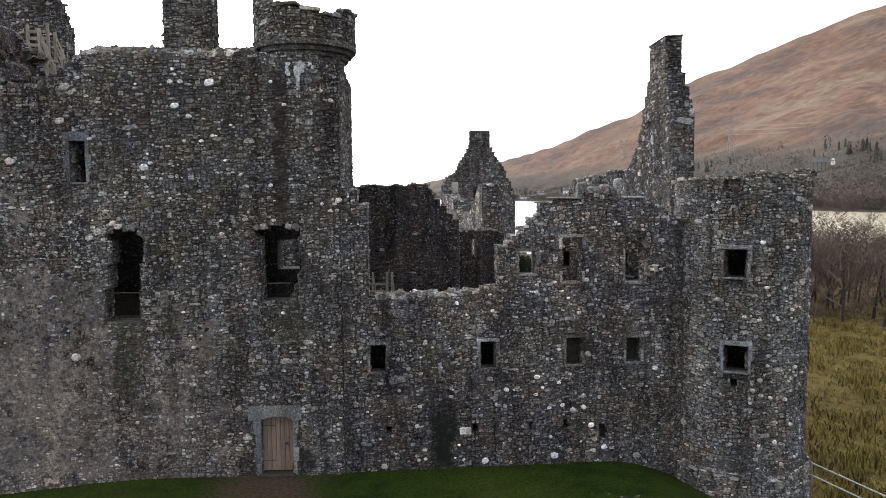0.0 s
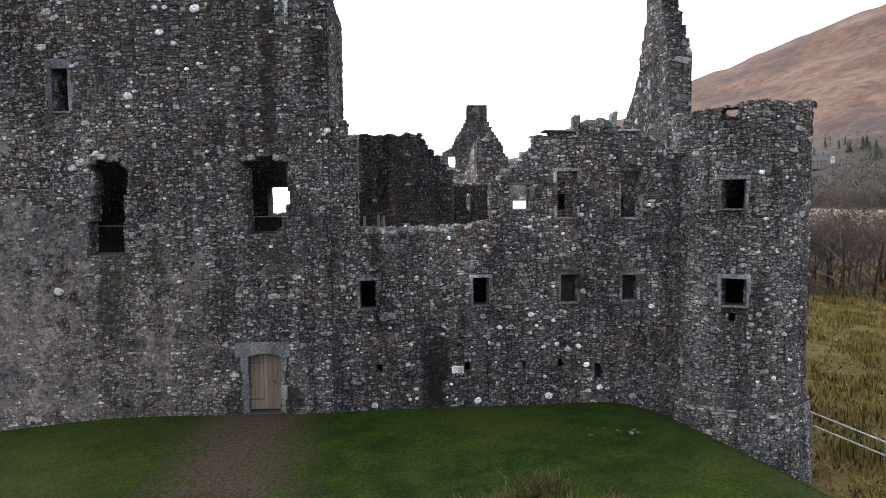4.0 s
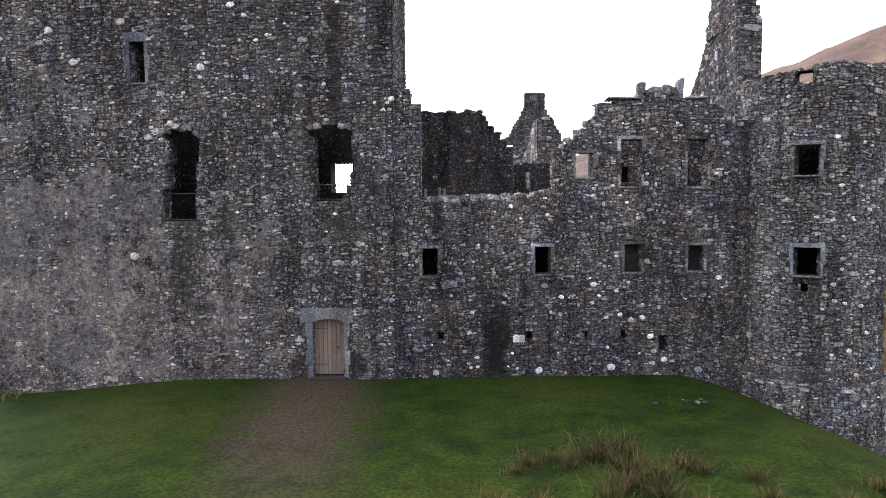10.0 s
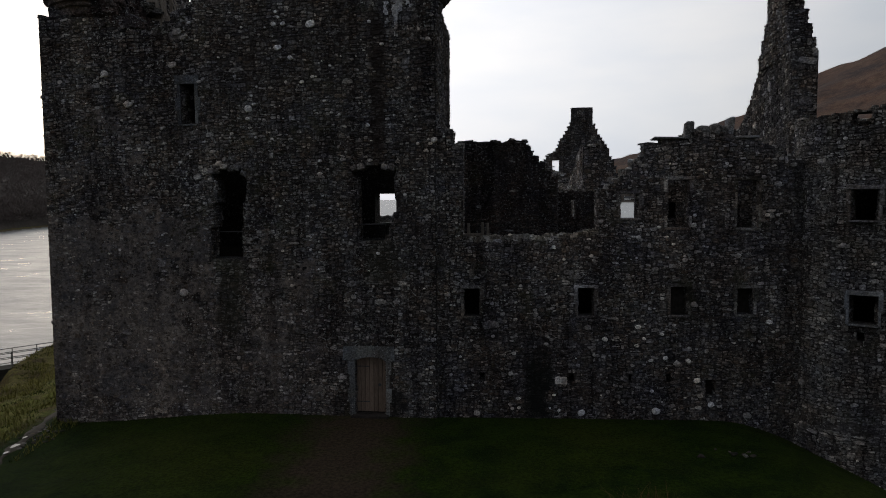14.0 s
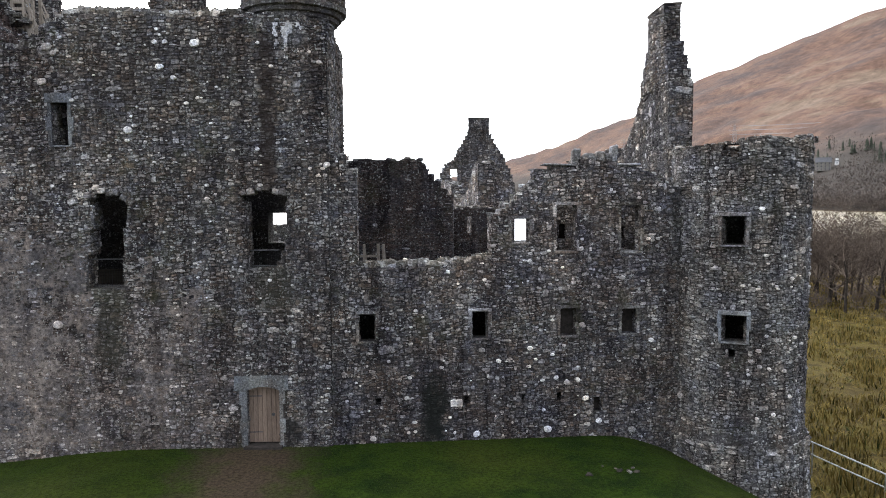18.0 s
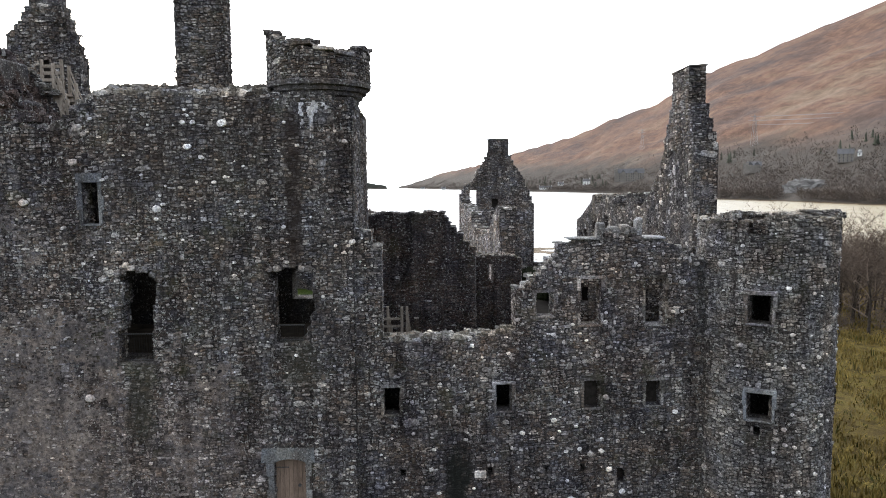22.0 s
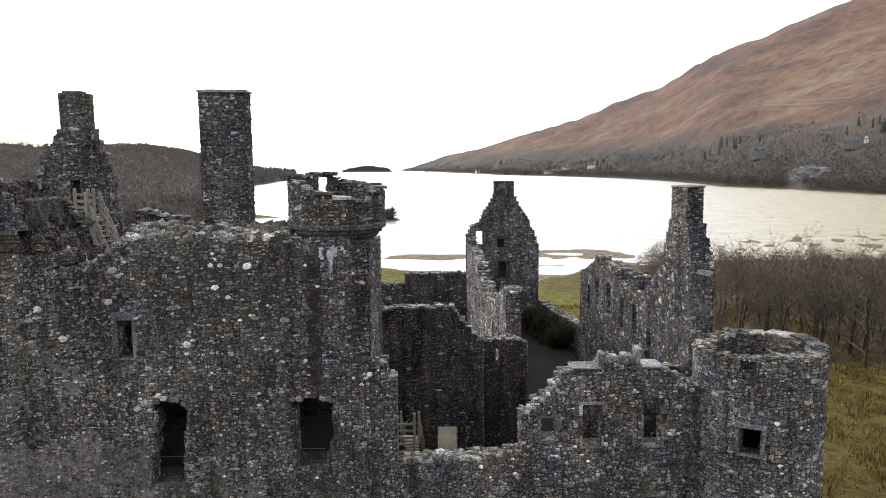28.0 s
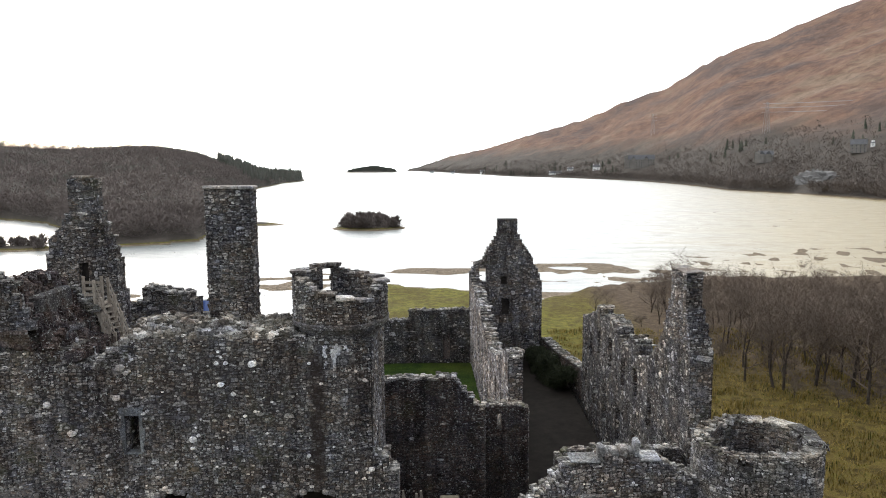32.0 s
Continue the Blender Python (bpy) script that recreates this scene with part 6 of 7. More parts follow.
for k in range(9):
    rock("stone", "small dark stone lying in the grass", 7.0 + rng.gauss(0, .22), 22.45 + rng.gauss(0, .25), rng.uniform(0.05, 0.13), M_WETROCK if k % 4 else M_LOOSE, group="stones in the lawn")
rock("stone", "dark stone lying in the grass", 5.8, 22.2, 0.15, M_BLOCK, group="stones in the lawn")
for k in range(44):
    cx, cy, sp = ((-16.95, 24.0, .34), (-17.0, 22.6, .25), (-16.8, 19.2, .4))[0 if k < 24 else 1 if k < 32 else 2]
    rock("path_stone", "wet flat stone in the worn bank path", cx + rng.gauss(0, sp), cy + rng.gauss(0, sp * 1.3), rng.uniform(0.05, 0.17), M_GRANITE if k % 3 == 0 else M_WETROCK, 0.22, "path stones")
# muddy path trodden round the corner of the tower house, with puddles in it
spine = [(-18.6, 27.4), (-18.0, 26.0), (-17.4, 23.8), (-16.85, 21.7), (-16.55, 20.1), (-15.8, 19.0), (-14.3, 18.0)]
V, F = [], []
for k in range(121):
    f = k / 120 * (len(spine) - 1)
    i = min(int(f), len(spine) - 2)
    a, b = spine[i], spine[i + 1]
    x, y = a[0] + (b[0] - a[0]) * (f - i), a[1] + (b[1] - a[1]) * (f - i)
    dx, dy = b[0] - a[0], b[1] - a[1]
    q = math.hypot(dx, dy)
    w = 0.1 + 0.26 * float(fnoise(np.array([x * 1.3]), np.array([y * 1.3]), 3, 81)[0]) + 0.12 * math.sin(k * 0.4)
    w *= min(1.0, (120 - k) / 20 + 0.1)
    for t in (-1, -0.5, 0, 0.5, 1):
        px, py = x - dy / q * w * t, y + dx / q * w * t
        V.append((px, py, float(ground_z(np.array([px]), np.array([py]))[0]) + 0.035 - 0.05 * abs(t) ** 3))
    if k:
        F += [((k - 1) * 5 + m, (k - 1) * 5 + m + 1, k * 5 + m + 1, k * 5 + m) for m in range(4)]
tagged(mesh_part("muddy_path", V, [f[::-1] for f in F], M_MUD, smooth=True), "narrow wet muddy path trodden across the bank", "path", kind="structure")
for x, y, a, b in ((-17.12, 22.7, .1, .26), (-16.95, 22.05, .07, .14), (-17.35, 23.5, .06, .14)):
    z = float(ground_z(np.array([x]), np.array([y]))[0]) + 0.05
    ring = [(x + a * (1 + .3 * math.sin(3 * t)) * math.cos(t), y + b * (1 + .25 * math.cos(2 * t)) * math.sin(t), z) for t in [6.283 * k / 20 for k in range(20)]]
    tagged(mesh_part("puddle", ring, [tuple(range(20))], M_PUDDLE), "shallow bright puddle lying in the muddy path", "puddle", "puddles", kind="structure")
for k in range(26):
    rock("shore_rock", "dark wet boulder at the water's edge", -35.4 + rng.gauss(0, .7), 42.0 + rng.uniform(-4.5, 5), rng.uniform(0.12, 0.42), M_WETROCK, group="shore rocks")
for x, y, s in ((-22.5, 25.7, .75), (-23.1, 26.8, .95), (-23.7, 28.0, .9), (-24.5, 29.4, .7), (-21.3, 23.8, .45), (-19.4, 20.9, .4), (-25.6, 31.2, .6), (-29.4, 35.8, .7)):
    rock("outcrop", "dark rock outcrop breaking through the turf bank", x, y, s, M_WETROCK, 0.62, "outcrops")


# ---- grass and rushes ----
def blades(name, mat, places, label, parent=None, kind="stuff", cat="grass"):
    V, F = [], []
    for x, y, z, h, w, lean, az in places:
        dx, dy = math.cos(az), math.sin(az)
        px, py = -dy * w / 2, dx * w / 2
        k = len(V)
        V += [(x - px, y - py, z), (x + px, y + py, z), (x + dx * lean * .45 + px * .6, y + dy * lean * .45 + py * .6, z + h * .62), (x + dx * lean * .45 - px * .6, y + dy * lean * .45 - py * .6, z + h * .62), (x + dx * lean, y + dy * lean, z + h * (1 if lean < h else .8))]
        F += [(k, k + 1, k + 2, k + 3), (k + 3, k + 2, k + 4)]
    ob = mesh_part(name, V, F, mat, parent)
    return tagged(ob, label, cat, kind=kind)


def on_ground(xs, ys):
    return ground_z(np.array(xs, float), np.array(ys, float))


pl = []
xs = [rng.uniform(-19, 13.5) for _ in range(36000)]
ys = [25.0 - abs(rng.gauss(0, 1)) * 5.2 for _ in xs]
zs = on_ground(xs, ys)
for x, y, z in zip(xs, ys, zs):
    if y < 9 or (abs(x - (-5.35 - (y - 25) * 0.09)) < 1.3 + 0.9 * rng.random() and y > 12) or math.hypot(x - TC[0], y - TC[1]) < 2.6:
        continue
    pl.append((x, y, z - 0.01, rng.uniform(0.015, 0.045), rng.uniform(0.012, 0.03), rng.uniform(0, 0.05), rng.uniform(0, 6.28)))
blades("lawn_grass", M_GRASS, pl, "short dark green turf before the castle")
pl, pg = [], []
n = 0
xs = [rng.uniform(15, 66) for _ in range(90000)]
ys = [22 + 80 * rng.random() ** 1.2 for _ in xs]
zs = on_ground(xs, ys)
tuft = fnoise(np.array(xs) * 0.55, np.array(ys) * 0.55, 3, 77)
for x, y, z, q in zip(xs, ys, zs, tuft):
    if q < 0.34:
        continue
    (pl if rng.random() < 0.85 else pg).append((x, y, z - 0.02, rng.uniform(0.12, 0.3) + 1.8 * max(0.0, q - 0.46), rng.uniform(0.04, 0.1), rng.uniform(0.05, 0.4), rng.uniform(0, 6.28)))
blades("marsh_grass", M_MARSH, pl, "tawny tussocky marsh grass")
blades("marsh_sedge", M_RUSHGREEN, pg, "olive green marsh sedge")


pl, pg = [], []
xs = [rng.uniform(-38, -16.2) for _ in range(50000)]
ys = [rng.uniform(17, 50) for _ in xs]
zs = on_ground(xs, ys)
tuft = fnoise(np.array(xs) * 0.8, np.array(ys) * 0.8, 3, 31)
for x, y, z, q in zip(xs, ys, zs, tuft):
    if z < -4.7 or abs(x - float(np.interp(y, (18.0, 19.0, 20.1, 21.7, 23.8, 26.0), (-14.3, -15.8, -16.55, -16.85, -17.4, -18.0)))) < 0.45 or q < 0.36:
        continue
    long_ = q > 0.5
    (pl if long_ else pg).append((x, y, z - 0.02, rng.uniform(0.1, 0.3) if long_ else rng.uniform(.04, .12), rng.uniform(0.02, 0.05), rng.uniform(0.03, 0.3) if long_ else .04, rng.uniform(0, 6.28)))
blades("bank_grass", M_BANK, pl, "tawny and olive rough grass on the bank")
blades("bank_turf", M_GRASS, pg, "short green turf on the bank")


def tussock(seed):
    r = random.Random(seed)
    t = thing("rush_tussock", "straw-brown rush tussock on the lawn", "rush", "rush tussocks")
    for mat, n, nm in ((M_RUSH, 120, "dry_tuft"), (M_RUSHGREEN, 150, "green_tuft")):
        pl = []
        for _ in range(n):
            a, q = r.uniform(0, 6.28), abs(r.gauss(0, 0.3))
            h = r.uniform(0.2, 0.68) if r.random() < 0.6 else r.uniform(0.15, 0.35)
            pl.append((q * math.cos(a), q * math.sin(a), -0.04, h, r.uniform(0.014, 0.024), r.uniform(0.15, 1.4) * h, a + r.gauss(0, 1.2)))
        V, F = [], []
        ob = blades(nm, mat, pl, "", t, "", "")
        for key in ("label", "category", "kind"):
            if key in ob:
                del ob[key]
    return t


protos = [tussock(k) for k in range(4)]
spots = [(1.4, 17.1), (2.1, 17.5), (2.7, 17.5), (3.8, 18.2), (4.1, 16.1), (5.5, 16.8), (3.1, 15.2), (4.2, 15.5), (0.6, 15.0), (4.8, 14.8), (6.6, 16.4), (6.5, 15.3), (9.1, 15.8), (1.1, 16.6), (3.8, 16.8), (8.0, 15.1), (1.5, 14.9),
         (4.4, 16.5), (3.5, 15.9), (5.2, 17.2), (3.2, 17.6), (2.4, 16.9), (9.6, 15.2), (10.3, 16.0), (7.2, 14.6), (2.6, 13.9), (-0.6, 13.6), (5.8, 14.0)]
for k, (x, y) in enumerate(spots):
    z = float(on_ground([x], [y])[0])
    s = rng.uniform(0.5, 0.8) * (1.45 if 2.9 < x < 4.5 else 1.0)
    m = Matrix.Translation((x, y, z)) @ Matrix.Rotation(rng.uniform(0, 6.28), 4, "Z")
    if k < 4:
        protos[k].matrix_basis = m @ Matrix.Diagonal((s, s, s, 1))
    else:
        c = copy_thing(protos[k % 4], m)
        c.scale = (s, s, s * rng.uniform(.8, 1.1))


def ivy_bush(places, seed, label):
    """A dark evergreen bush: a stem and a mass of small leaves heaped in clumps."""
    r = random.Random(seed)
    t = thing("ivy_bush", label, "bush", "ivy bushes")
    V, F = [], []
    for x, y, z, w, h in places:
        for _ in range(650):
            d = Vector((r.gauss(0, 1), r.gauss(0, 1), r.gauss(0, 1))).normalized() * r.random() ** 0.35
            p = Vector((x + d.x * w, y + d.y * w, z + d.z * h))
            a = Vector((r.gauss(0, 1), r.gauss(0, 1), r.gauss(0, 1))).normalized() * r.uniform(0.05, 0.11)
            b = a.orthogonal() * r.uniform(0.6, 1.0)
            k = len(V)
            V += [p - a, p + b * .6, p + a, p - b * .6]
            F.append((k, k + 1, k + 2, k + 3))
    mesh_part("leaves", V, F, M_IVY, t)
    x, y, z, w, h = places[0]
    part("stem", rod_bm((x, y, 1.1), (x, y, z), 0.14, 6, 0.08), M_BARK, t)
    return t


ivy_r = random.Random(4)
for k in range(5):
    f = k / 4
    x, y = 8.9 + 1.3 * f, 64.4 - 6.6 * f
    ivy_bush([(x + ivy_r.uniform(-.7, .3), y + ivy_r.uniform(-.8, .8), ivy_r.uniform(1.9, 3.7), ivy_r.uniform(.6, .95), ivy_r.uniform(.6, .9)) for _ in range(7)], 90 + k, "dark evergreen ivy bush smothering the low ruined wall")


# ---- leafless trees ----
def bare_tree(seed, height, name="bare_tree", label="leafless grey-brown birch in the marsh", spread=1.0, cat="tree", group="bare trees"):
    r = random.Random(seed)
    TV, TF, CV, CF = [], [], [], []

    def tube(V, F, a, b, ra, rb, sides):
        d = (b - a).normalized()
        u = d.orthogonal().normalized()
        w = d.cross(u)
        k = len(V)
        for q, rad in ((a, ra), (b, rb)):
            for i in range(sides):
                t = 2 * math.pi * i / sides
                V.append(q + (u * math.cos(t) + w * math.sin(t)) * rad)
        F.extend((k + i, k + (i + 1) % sides, k + sides + (i + 1) % sides, k + sides + i) for i in range(sides))

    def grow(p, d, length, rad, level):
        n = 3 if level < 2 else 2
        q = p
        for s in range(n):
            d = (d + Vector((r.gauss(0, .16), r.gauss(0, .16), r.gauss(0.05, .1)))).normalized()
            e = q + d * length / n
            ra, rb = rad * (1 - 0.5 * s / n), rad * (1 - 0.5 * (s + 1) / n)
            if level < 2:
                tube(TV if level == 0 else CV, TF if level == 0 else CF, q, e, ra, rb, 6 if level == 0 else 4)
            elif level == 2:
                tube(CV, CF, q, e, max(ra, .017), max(rb, .012), 3)
            else:
                wv = d.orthogonal().normalized() * 0.015
                wv.rotate(Matrix.Rotation(r.uniform(0, 6.28), 3, d))
                k0 = len(CV)
                CV.extend((q - wv, q + wv, e))
                CF.append((k0, k0 + 1, k0 + 2))
            q = e
            if level < 4:
                for _ in range((2, 2, 4, 3)[level] if s or level else 1):
                    az, up = r.uniform(0, 6.28), r.uniform(0.15, 0.95)
                    side = Vector((math.cos(az), math.sin(az), 0)) * spread
                    grow(q, (d * 0.55 + side * 0.8 + Vector((0, 0, up * (0.42 if seed % 2 else 0.75)))).normalized(), length * r.uniform(0.46, 0.72), rb * 0.62, level + 1)
    grow(Vector((0, 0, -0.3)), Vector((r.gauss(0, .06), r.gauss(0, .06), 1)), height * 0.55, height * 0.017, 0)
    t = thing(name, label, cat, group)
    mesh_part("trunk", TV, TF, M_BARK, t)
    mesh_part("crown", CV, CF, M_TWIG, t)
    return t


kinds = [bare_tree(k, 9.0, spread=(1.0 if k % 2 else 1.35)) for k in range(5)]
shrubs = [bare_tree(40 + k, 4.0, "bare_shrub", "low leafless alder scrub at the wood's edge", 1.4, "shrub", "bare shrubs") for k in range(3)]
pos = []
tries = 0
while len(pos) < 190 and tries < 6000:
    tries += 1
    x, y = rng.uniform(24, 150), rng.uniform(66, 184)
    a = math.degrees(math.atan2(x, y))
    if a < 16 or a > 42:
        continue
    near = 112 + (a - 16) * -2.9
    if math.hypot(x, y) < max(72, near) + rng.uniform(-8, 8) or math.hypot(x, y) > np.interp(a, AZ_NEAR, R_GRASS) - 24:
        continue
    if all((x - u) ** 2 + (y - v) ** 2 > 6.0 for u, v, *_ in pos):
        pos.append((x, y, rng.uniform(0.68, 1.0) * float(np.interp(math.hypot(x, y), (75, 95, 120, 140, 160), (1.3, 1.15, 0.88, 0.6, 0.42))), 0))
pos += [(44.5, 74.0, 1.3, 0), (41.0, 75.0, 1.25, 0), (47.8, 77.0, 1.2, 0), (37.0, 74.0, 1.1, 0), (39.0, 78.5, 1.2, 0), (34.0, 77.0, 0.95, 0), (46.0, 79.0, .9, 0), (25.0, 114.0, .6, 0), (27.5, 116.0, .5, 0), (42.0, 97.0, 1.0, 0), (51.0, 97.5, 1.1, 0), (38.5, 112.0, .9, 0), (40.0, 120.0, .95, 0), (52.0, 68.0, .9, 0), (56.0, 70.0, 1.0, 0)]
for k in range(50):
    a = radians(rng.uniform(15, 34))
    q = rng.uniform(78, 150)
    pos.append((q * math.sin(a), q * math.cos(a), rng.uniform(.4, .8), 1))
used = set()
for k, (x, y, s, sh) in enumerate(pos):
    lib = shrubs if sh else kinds
    i = k % len(lib)
    z = float(on_ground([x], [y])[0])
    m = Matrix.Translation((x, y, z)) @ Matrix.Rotation(rng.uniform(0, 6.28), 4, "Z")
    if (sh, i) not in used:
        used.add((sh, i))
        lib[i].matrix_basis = m @ Matrix.Diagonal((s, s, s, 1))
    else:
        c = copy_thing(lib[i], m)
        c.scale = (s, s, s * rng.uniform(.85, 1.15))

# ---- far woods ----
def twig_crowns(trees, per, seed, fine=1.0):
    """Crowns of many thin upright sprays for a stand of trees; one row per tree: x, y, z, height, radius."""
    g = np.random.RandomState(seed)
    T = np.repeat(np.array(trees, float), per, axis=0)
    n = len(T)
    h, w = T[:, 3], T[:, 4]
    th, q, f = g.uniform(0, 2 * np.pi, n), np.sqrt(g.uniform(0, 1, n)), g.uniform(0.05, 1.0, n)
    wide = np.sin(np.pi * np.clip(f * 0.8 + 0.16, 0, 1)) * w * q
    base = np.stack([T[:, 0] + wide * np.cos(th), T[:, 1] + wide * np.sin(th), T[:, 2] + h * f * 0.78], -1)
    out = np.stack([np.cos(th) * 0.75 * q + g.normal(0, .25, n), np.sin(th) * 0.75 * q + g.normal(0, .25, n), f * 0.9 + g.uniform(-0.1, 0.35, n)], -1)
    tip = base + out * (fine * h * g.uniform(0.14, 0.3, n))[:, None]
    b = g.uniform(0, 2 * np.pi, n)
    side = np.stack([np.cos(b), np.sin(b), g.uniform(-.1, .1, n)], -1) * (fine * h * g.uniform(0.03, 0.07, n))[:, None]
    V = np.stack([base - side, base + side, tip], 1).reshape(-1, 3)
    return V, np.arange(3 * n).reshape(-1, 3).tolist()


# open lawns before the houses and the crag
CLEAR = [(hx / math.hypot(hx, hy), hy / math.hypot(hx, hy), math.hypot(hx, hy), hw) for hx, hy, hw in ((374, 1350, 30), (336, 1566, 10), (262, 1680, 18), (300, 1690, 9), (392, 862, 9), (430, 734, 9), (446, 736, 4), (352, 668, 18))]


def far_woods(name, label, mat, n, az0, az1, depth, hgt, conifer, zmax, seed, rmin=0, thin=0.3, per=26):
    r = random.Random(seed)
    A = np.array([r.uniform(az0, az1) for _ in range(n)])
    rf = np.maximum(np.interp(A, AZ_FAR, R_FAR), rmin)
    D = np.array([r.random() ** (0.8 if az1 < 0 else 1.3) for _ in range(n)])
    rid = np.interp(A, AZ_RID, R_RID)
    D = np.where(np.arange(n) % 6 == 0, D * 0.06, D)
    R = rf + 3 + D * np.minimum(depth, rid * 1.03 - rf)
    X, Y = R * np.sin(np.radians(A)), R * np.cos(np.radians(A))
    Z = ground_z(X, Y)
    keepit = fnoise(X * 0.012, Y * 0.012, 3, seed) > thin
    V, F, trees = [], [], []
    for x, y, z, ok in zip(X, Y, Z, keepit):
        if not ok or z < WATER_Z + 0.25 or any(abs(x * hc - y * hs) < hw and hr - 60 < x * hs + y * hc < hr + 12 for hs, hc, hr, hw in CLEAR) or z > zmax + r.uniform(-70, 30):
            continue
        h = r.uniform(*hgt)
        if not conifer:
            trees.append((x, y, z, h, h * r.uniform(.35, .6)))
            continue
        for lv in range(3):
            k, sides = len(V), 7
            zb, zt, w = z + h * (0.1 + .27 * lv), z + h * (0.5 + .25 * lv), h * (.21 - .05 * lv)
            V += [(x + w * r.uniform(.6, 1.2) * math.cos(6.283 * i / sides), y + w * r.uniform(.6, 1.2) * math.sin(6.283 * i / sides), zb - h * r.uniform(0, .08)) for i in range(sides)] + [(x, y, zt)]
            F += [(k + i, k + (i + 1) % sides, k + sides) for i in range(sides)]
    if trees:
        V, F = twig_crowns(trees, per, seed, 0.66 if per > 30 else 0.8)
    return tagged(mesh_part(name, V, F, mat), label, "woodland", kind="stuff")


far_woods("shore_woods", "leafless brown woods on the low hill across the inlet", M_BROWNWOOD, 12500, -50, -13.6, 700, (4.5, 8.5), False, 90, 3, 0, 0.08, 46)
far_woods("hilltop_conifers", "dark conifer plantation on the low hill", M_CONIFER, 8000, -50, -14, 900, (2.2, 4.2), True, 220, 4, 500, 0.36)
far_woods("point_conifers", "dark conifers on the point", M_CONIFER, 600, -18, -11.7, 200, (10, 17), True, 200, 14, 1000, 0.3)
far_woods("lochside_woods", "bare grey-brown woods along the far shore", M_LOCHWOOD, 20000, -2.4, 46, 420, (7, 13), False, 48, 5, 0, 0.1, 16)
far_woods("lochside_conifers", "scattered dark conifers along the far shore", M_FIR, 1100, 0, 46, 330, (9, 17), True, 70, 6, 0, 0.62)


def scrub(x, y, h, w, seed, name, label, group, per=260):
    t = thing(name, label, "bush", group)
    z = float(on_ground([x], [y])[0])
    rr = random.Random(seed)
    bm = rod_bm((0, 0, -0.3), (0.1, 0, h * 0.5), 0.1, 5, 0.05)
    part("trunk", bm, M_BARK, t)
    V, F = twig_crowns([(0, 0, -0.25 * h, h * 1.15, w)], per, seed)
    mesh_part("crown", V, F, M_BROWNWOOD, t)
    t.matrix_basis = Matrix.Translation((x, y, z))
    return t


bush = [scrub(-33, 297, 5.0, 2.4, 70 + k, "leafless_bush", "dense leafless brown bush on the small island", "island bushes") for k in range(4)]
isl = [(-33 + 13 * math.sqrt(q) * math.cos(a), 296 + 8 * math.sqrt(q) * math.sin(a)) for q, a in [(rng.random(), rng.uniform(0, 6.28)) for _ in range(54)]]
isl += [(-140 + rng.uniform(-9, 10), 224 + rng.uniform(-3, 4)) for _ in range(22)] + [(-84 + rng.uniform(-12, 3), 303 + rng.uniform(-4, 4)) for _ in range(16)]
for k, (x, y) in enumerate(isl):
    z = float(on_ground([x], [y])[0])
    s = rng.uniform(0.55, 1.0) * (1.3 if abs(x + 33) < 9 else 0.95 if x > -60 else 0.8 if x < -100 else 0.45)
    m = Matrix.Translation((x, y, z)) @ Matrix.Rotation(rng.uniform(0, 6.28), 4, "Z")
    if k < 4:
        bush[k].matrix_basis = m @ Matrix.Diagonal((s, s, s, 1))
    else:
        copy_thing(bush[k % 4], m).scale = (s, s, s * rng.uniform(.8, 1.2))
V, F = [], []
r_ = random.Random(9)
for k in range(260):
    a, q = r_.uniform(0, 6.283), math.sqrt(r_.random())
    x, y = -360 + 120 * q * math.cos(a), 3430 + 100 * q * math.sin(a)
    z = float(on_ground([x], [y])[0])
    h, w, i0 = r_.uniform(9, 17) * (1.7 - q), r_.uniform(6, 10), len(V)
    V += [(x - w, y, z), (x + w, y, z), (x + w * .7, y, z + h * .7), (x, y, z + h), (x - w * .7, y, z + h * .6), (x, y - w, z), (x, y + w, z + h * .5)]
    F += [(i0, i0 + 1, i0 + 2, i0 + 3, i0 + 4), (i0 + 5, i0 + 6, i0 + 3)]
tagged(mesh_part("islet_trees", V, F, M_CONIFER), "dark trees on a distant islet", "woodland", kind="stuff")


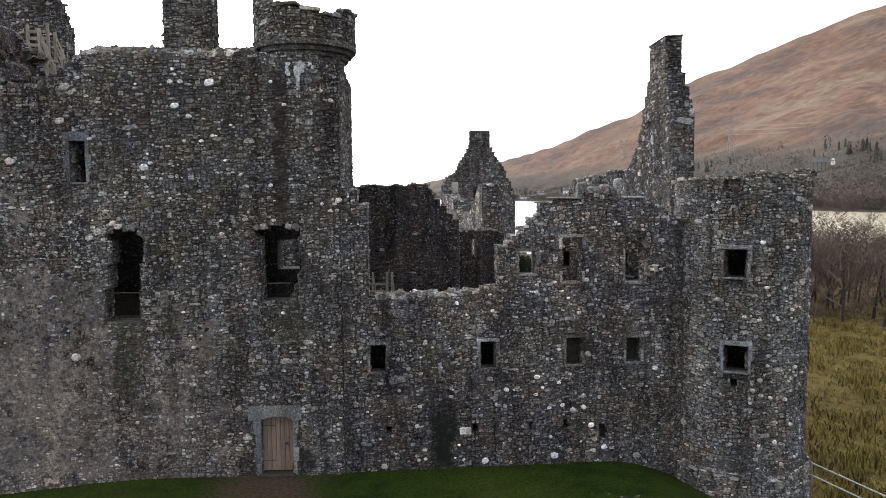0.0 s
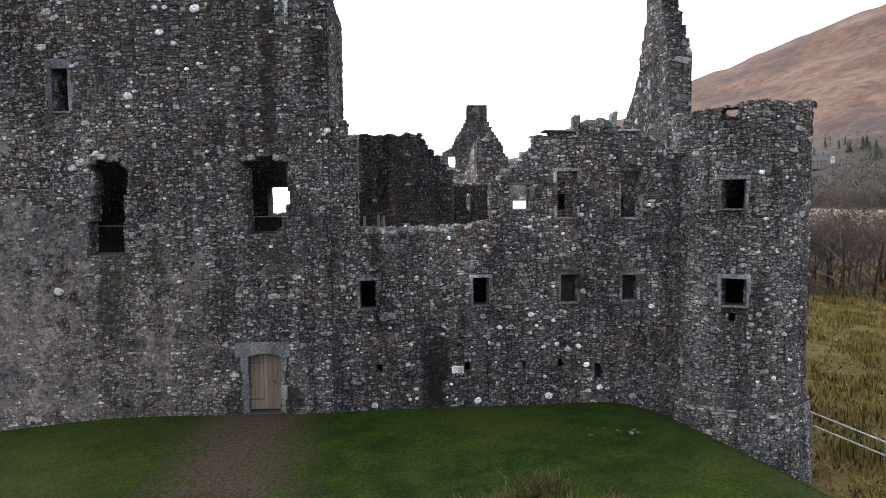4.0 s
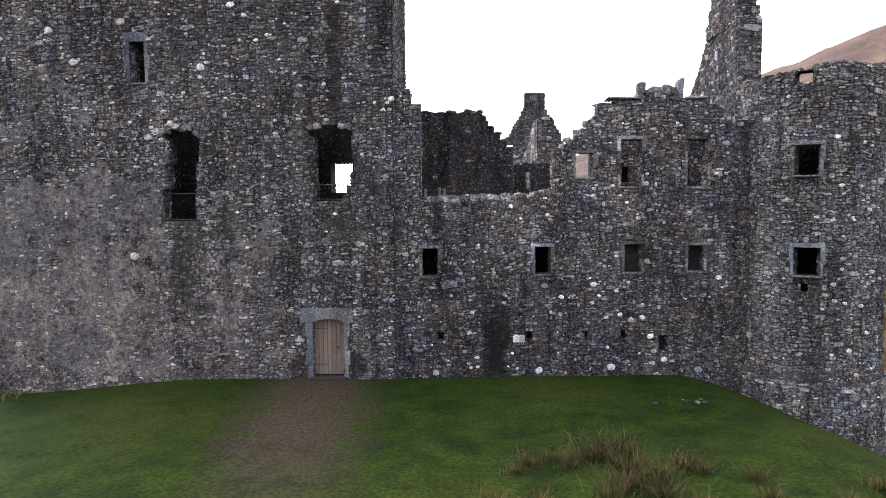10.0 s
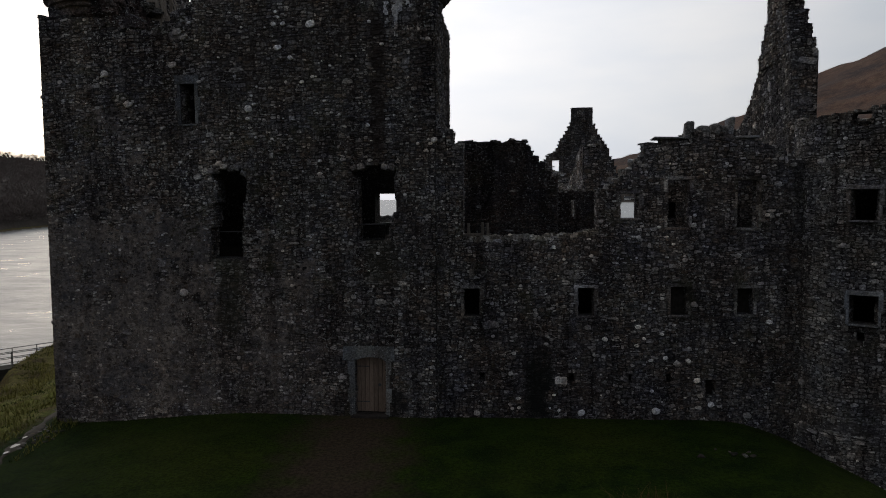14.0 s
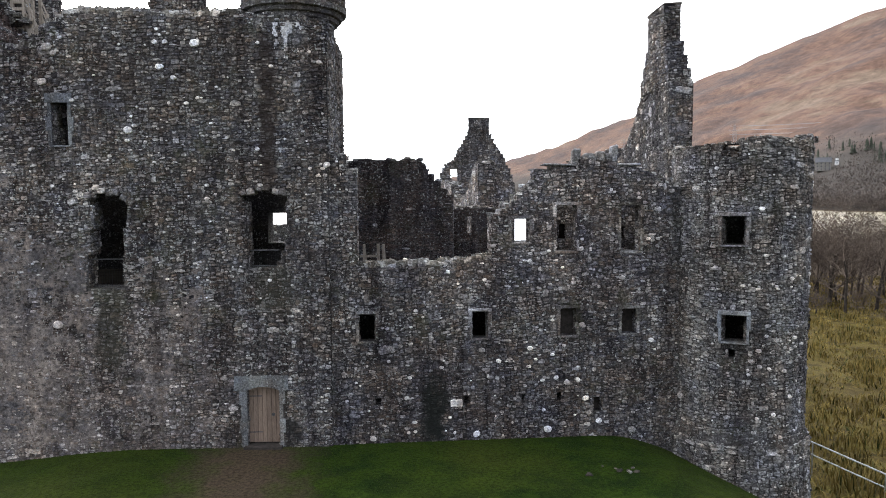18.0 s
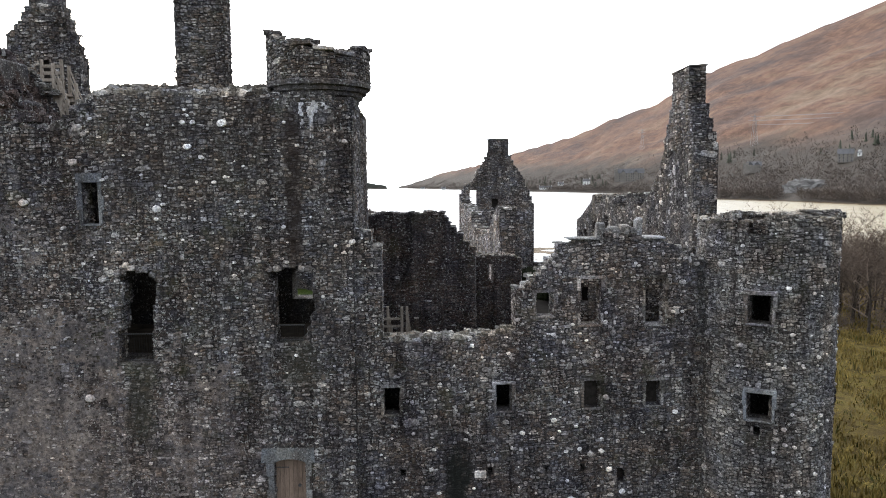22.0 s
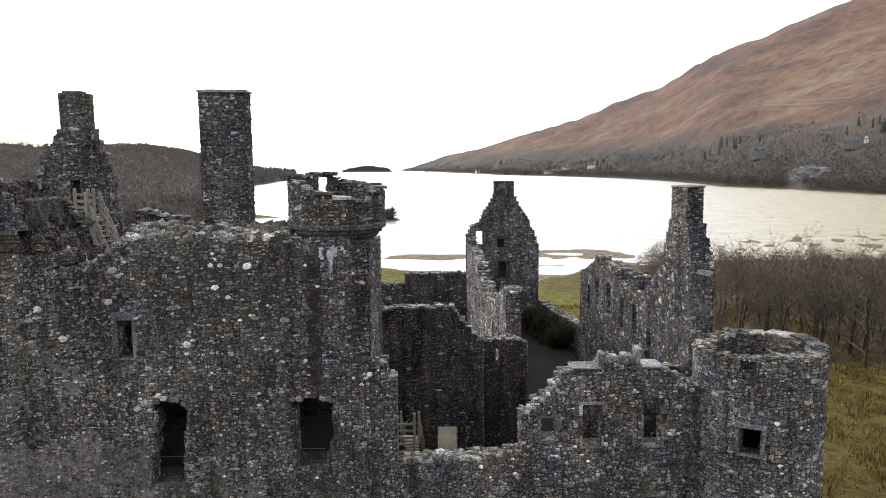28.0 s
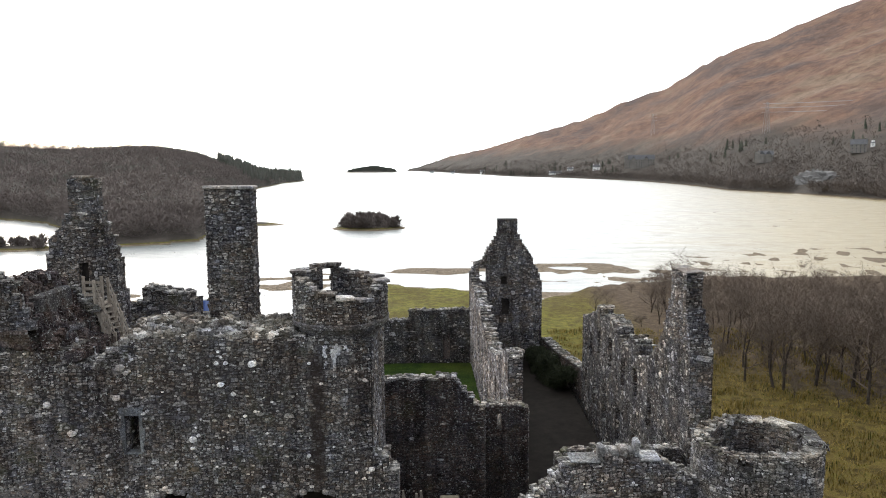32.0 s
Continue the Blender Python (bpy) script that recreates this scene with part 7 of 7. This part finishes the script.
# ---- houses across the loch ----
def house(x, y, L, D, H, label, wall_mat, storeys=2, turn=0.0, bays=5, tower_end=False, name="house", dz=0.0):
    z = float(on_ground([x], [y])[0]) - 0.5 + dz
    m = Matrix.Translation((x, y, z)) @ Matrix.Rotation(radians(turn), 4, "Z")
    h = thing(name, label, "house", "houses across the loch")
    h.matrix_basis = m
    part("wall", box_bm(-L / 2, L / 2, -D / 2, D / 2, 0, H, 0), wall_mat, h)
    rh = D * 0.55
    V = [(-L / 2 - .4, -D / 2 - .4, H), (L / 2 + .4, -D / 2 - .4, H), (L / 2 + .4, D / 2 + .4, H), (-L / 2 - .4, D / 2 + .4, H), (-L / 2 - .4, 0, H + rh), (L / 2 + .4, 0, H + rh)]
    mesh_part("roof", V, [(0, 1, 5, 4), (2, 3, 4, 5), (0, 4, 3), (1, 2, 5), (3, 2, 1, 0)], M_SLATE, h)
    for cx in (-L / 2 + 1.2, L / 2 - 1.2):
        part("chimney", box_bm(cx - .6, cx + .6, -.5, .5, H + rh * .6, H + rh + 1.6, 0), wall_mat, h)
    for s in range(storeys):
        for b in range(bays):
            wx, wz = -L / 2 + L * (b + .5) / bays, H * (s + .35) / storeys
            part("window", box_bm(wx - .4, wx + .4, -D / 2 - .08, -D / 2 + .1, wz, wz + H / storeys * .5, 0), M_PANE, h)
    if tower_end:
        part("stair_tower", box_bm(-L / 2 - 3.5, -L / 2 + 2.5, -D / 2 - 1.5, D / 2 - 4, 0, H * 1.45, 0), wall_mat, h)
        for gx in (-L / 4, L / 5):
            part("gabled_bay", box_bm(gx - 3, gx + 3, -D / 2 - 1.2, -D / 2 + .5, 0, H * 1.15, 0), wall_mat, h)
            V = [(gx - 3.2, -D / 2 - 1.4, H * 1.15), (gx + 3.2, -D / 2 - 1.4, H * 1.15), (gx, -D / 2 - 1.4, H * 1.15 + 4), (gx - 3.2, 0, H * 1.15), (gx + 3.2, 0, H * 1.15), (gx, 0, H * 1.15 + 4)]
            mesh_part("bay_roof", V, [(0, 1, 2), (5, 4, 3), (0, 2, 5, 3), (2, 1, 4, 5)], M_SLATE, h)
    return h


house(374, 1350, 52, 16, 17, "long grey granite hotel with gables and a turret", M_GRANITE, 4, -15, 12, True, "hotel")
house(336, 1566, 16, 10, 8, "white rendered house near the shore", M_RENDER, 2, -12, 4)
house(262, 1680, 30, 8, 4, "long low white cottage by the water", M_RENDER, 1, -8, 6)
house(300, 1690, 14, 8, 4, "small white cottage by the water", M_RENDER, 1, -8, 3)
house(392, 862, 17, 10, 9, "grey gabled villa among conifers", M_GRANITE, 2, -25, 4, True)
house(430, 734, 15, 10, 9, "tall grey villa on the wooded slope", M_GRANITE, 3, -30, 4)
house(446, 736, 4, 3, 4, "small white gable end above the trees", M_RENDER, 1, -30, 1)
house(25, 2600, 16, 9, 7, "white house on the far hillside", M_RENDER, 2, 0, 3)
house(120, 2300, 16, 9, 7, "white house on the far hillside", M_RENDER, 2, 0, 3)
house(-60, 2950, 18, 9, 7, "white house on the far hillside", M_RENDER, 2, 0, 3)


# ---- pylons and power lines ----
def pylon(x, y, H):
    p = thing("pylon", "grey lattice electricity pylon on the hillside", "pylon", "pylons")
    z = float(on_ground([x], [y])[0]) - 1
    w = H * 0.09
    for sx in (-1, 1):
        for sy in (-1, 1):
            part("leg", rod_bm((x + sx * w, y + sy * w, z), (x + sx * w * .2, y + sy * w * .2, z + H), 0.22, 4), M_PYLON, p)
    for k in range(9):
        f0, f1 = k / 9, (k + 1) / 9
        w0, w1 = w * (1 - .8 * f0), w * (1 - .8 * f1)
        part("brace", rod_bm((x - w0, y - w0, z + H * f0), (x + w1, y - w1, z + H * f1), 0.13, 4), M_PYLON, p)
        part("brace", rod_bm((x + w0, y - w0, z + H * f0), (x - w1, y - w1, z + H * f1), 0.13, 4), M_PYLON, p)
    for f, a in ((.68, .17), (.82, .2), (.95, .15)):
        part("cross_arm", rod_bm((x - H * a, y, z + H * f), (x + H * a, y, z + H * f), 0.25, 4), M_PYLON, p)
    return z


H1 = 47
z1 = pylon(481, 1060, H1)
z2 = pylon(507, 1728, 52)
wires = thing("power_line", "thin power lines sagging between pylons", "cable")
for f, a in ((.68, .17), (.82, .2), (.95, .15)):
    for s in (-1, 1):
        A0, B0 = Vector((481 + s * H1 * a, 1060, z1 + H1 * f)), Vector((900 + s * 9, 860, z1 + H1 * f + 30))
        prev = A0
        for k in range(1, 13):
            q = A0.lerp(B0, k / 12) - Vector((0, 0, 20 * 4 * (k / 12) * (1 - k / 12) * .5))
            part("cable", rod_bm(prev, q, 0.26, 3), M_PYLON, wires)
            prev = q

# pale crag above the far shore
bm = bmesh.new()
bmesh.ops.create_icosphere(bm, subdivisions=4, radius=1.0)
for v in bm.verts:
    v.co *= 0.8 + 0.3 * abs(noise.noise(v.co * 2.9)) + 0.3 * abs(noise.noise(v.co * 6.5)) + 0.12 * noise.noise(v.co * 15)
    v.co.x *= 1.0 + 0.25 * v.co.z
bm.transform(Matrix.Translation((352, 668, 2)) @ Matrix.Rotation(radians(-40), 4, "Z") @ Matrix.Diagonal((19, 8, 14, 1)))
tagged(part("crag", bm, M_ROCK), "pale bare rock face above the loch shore", "rock")
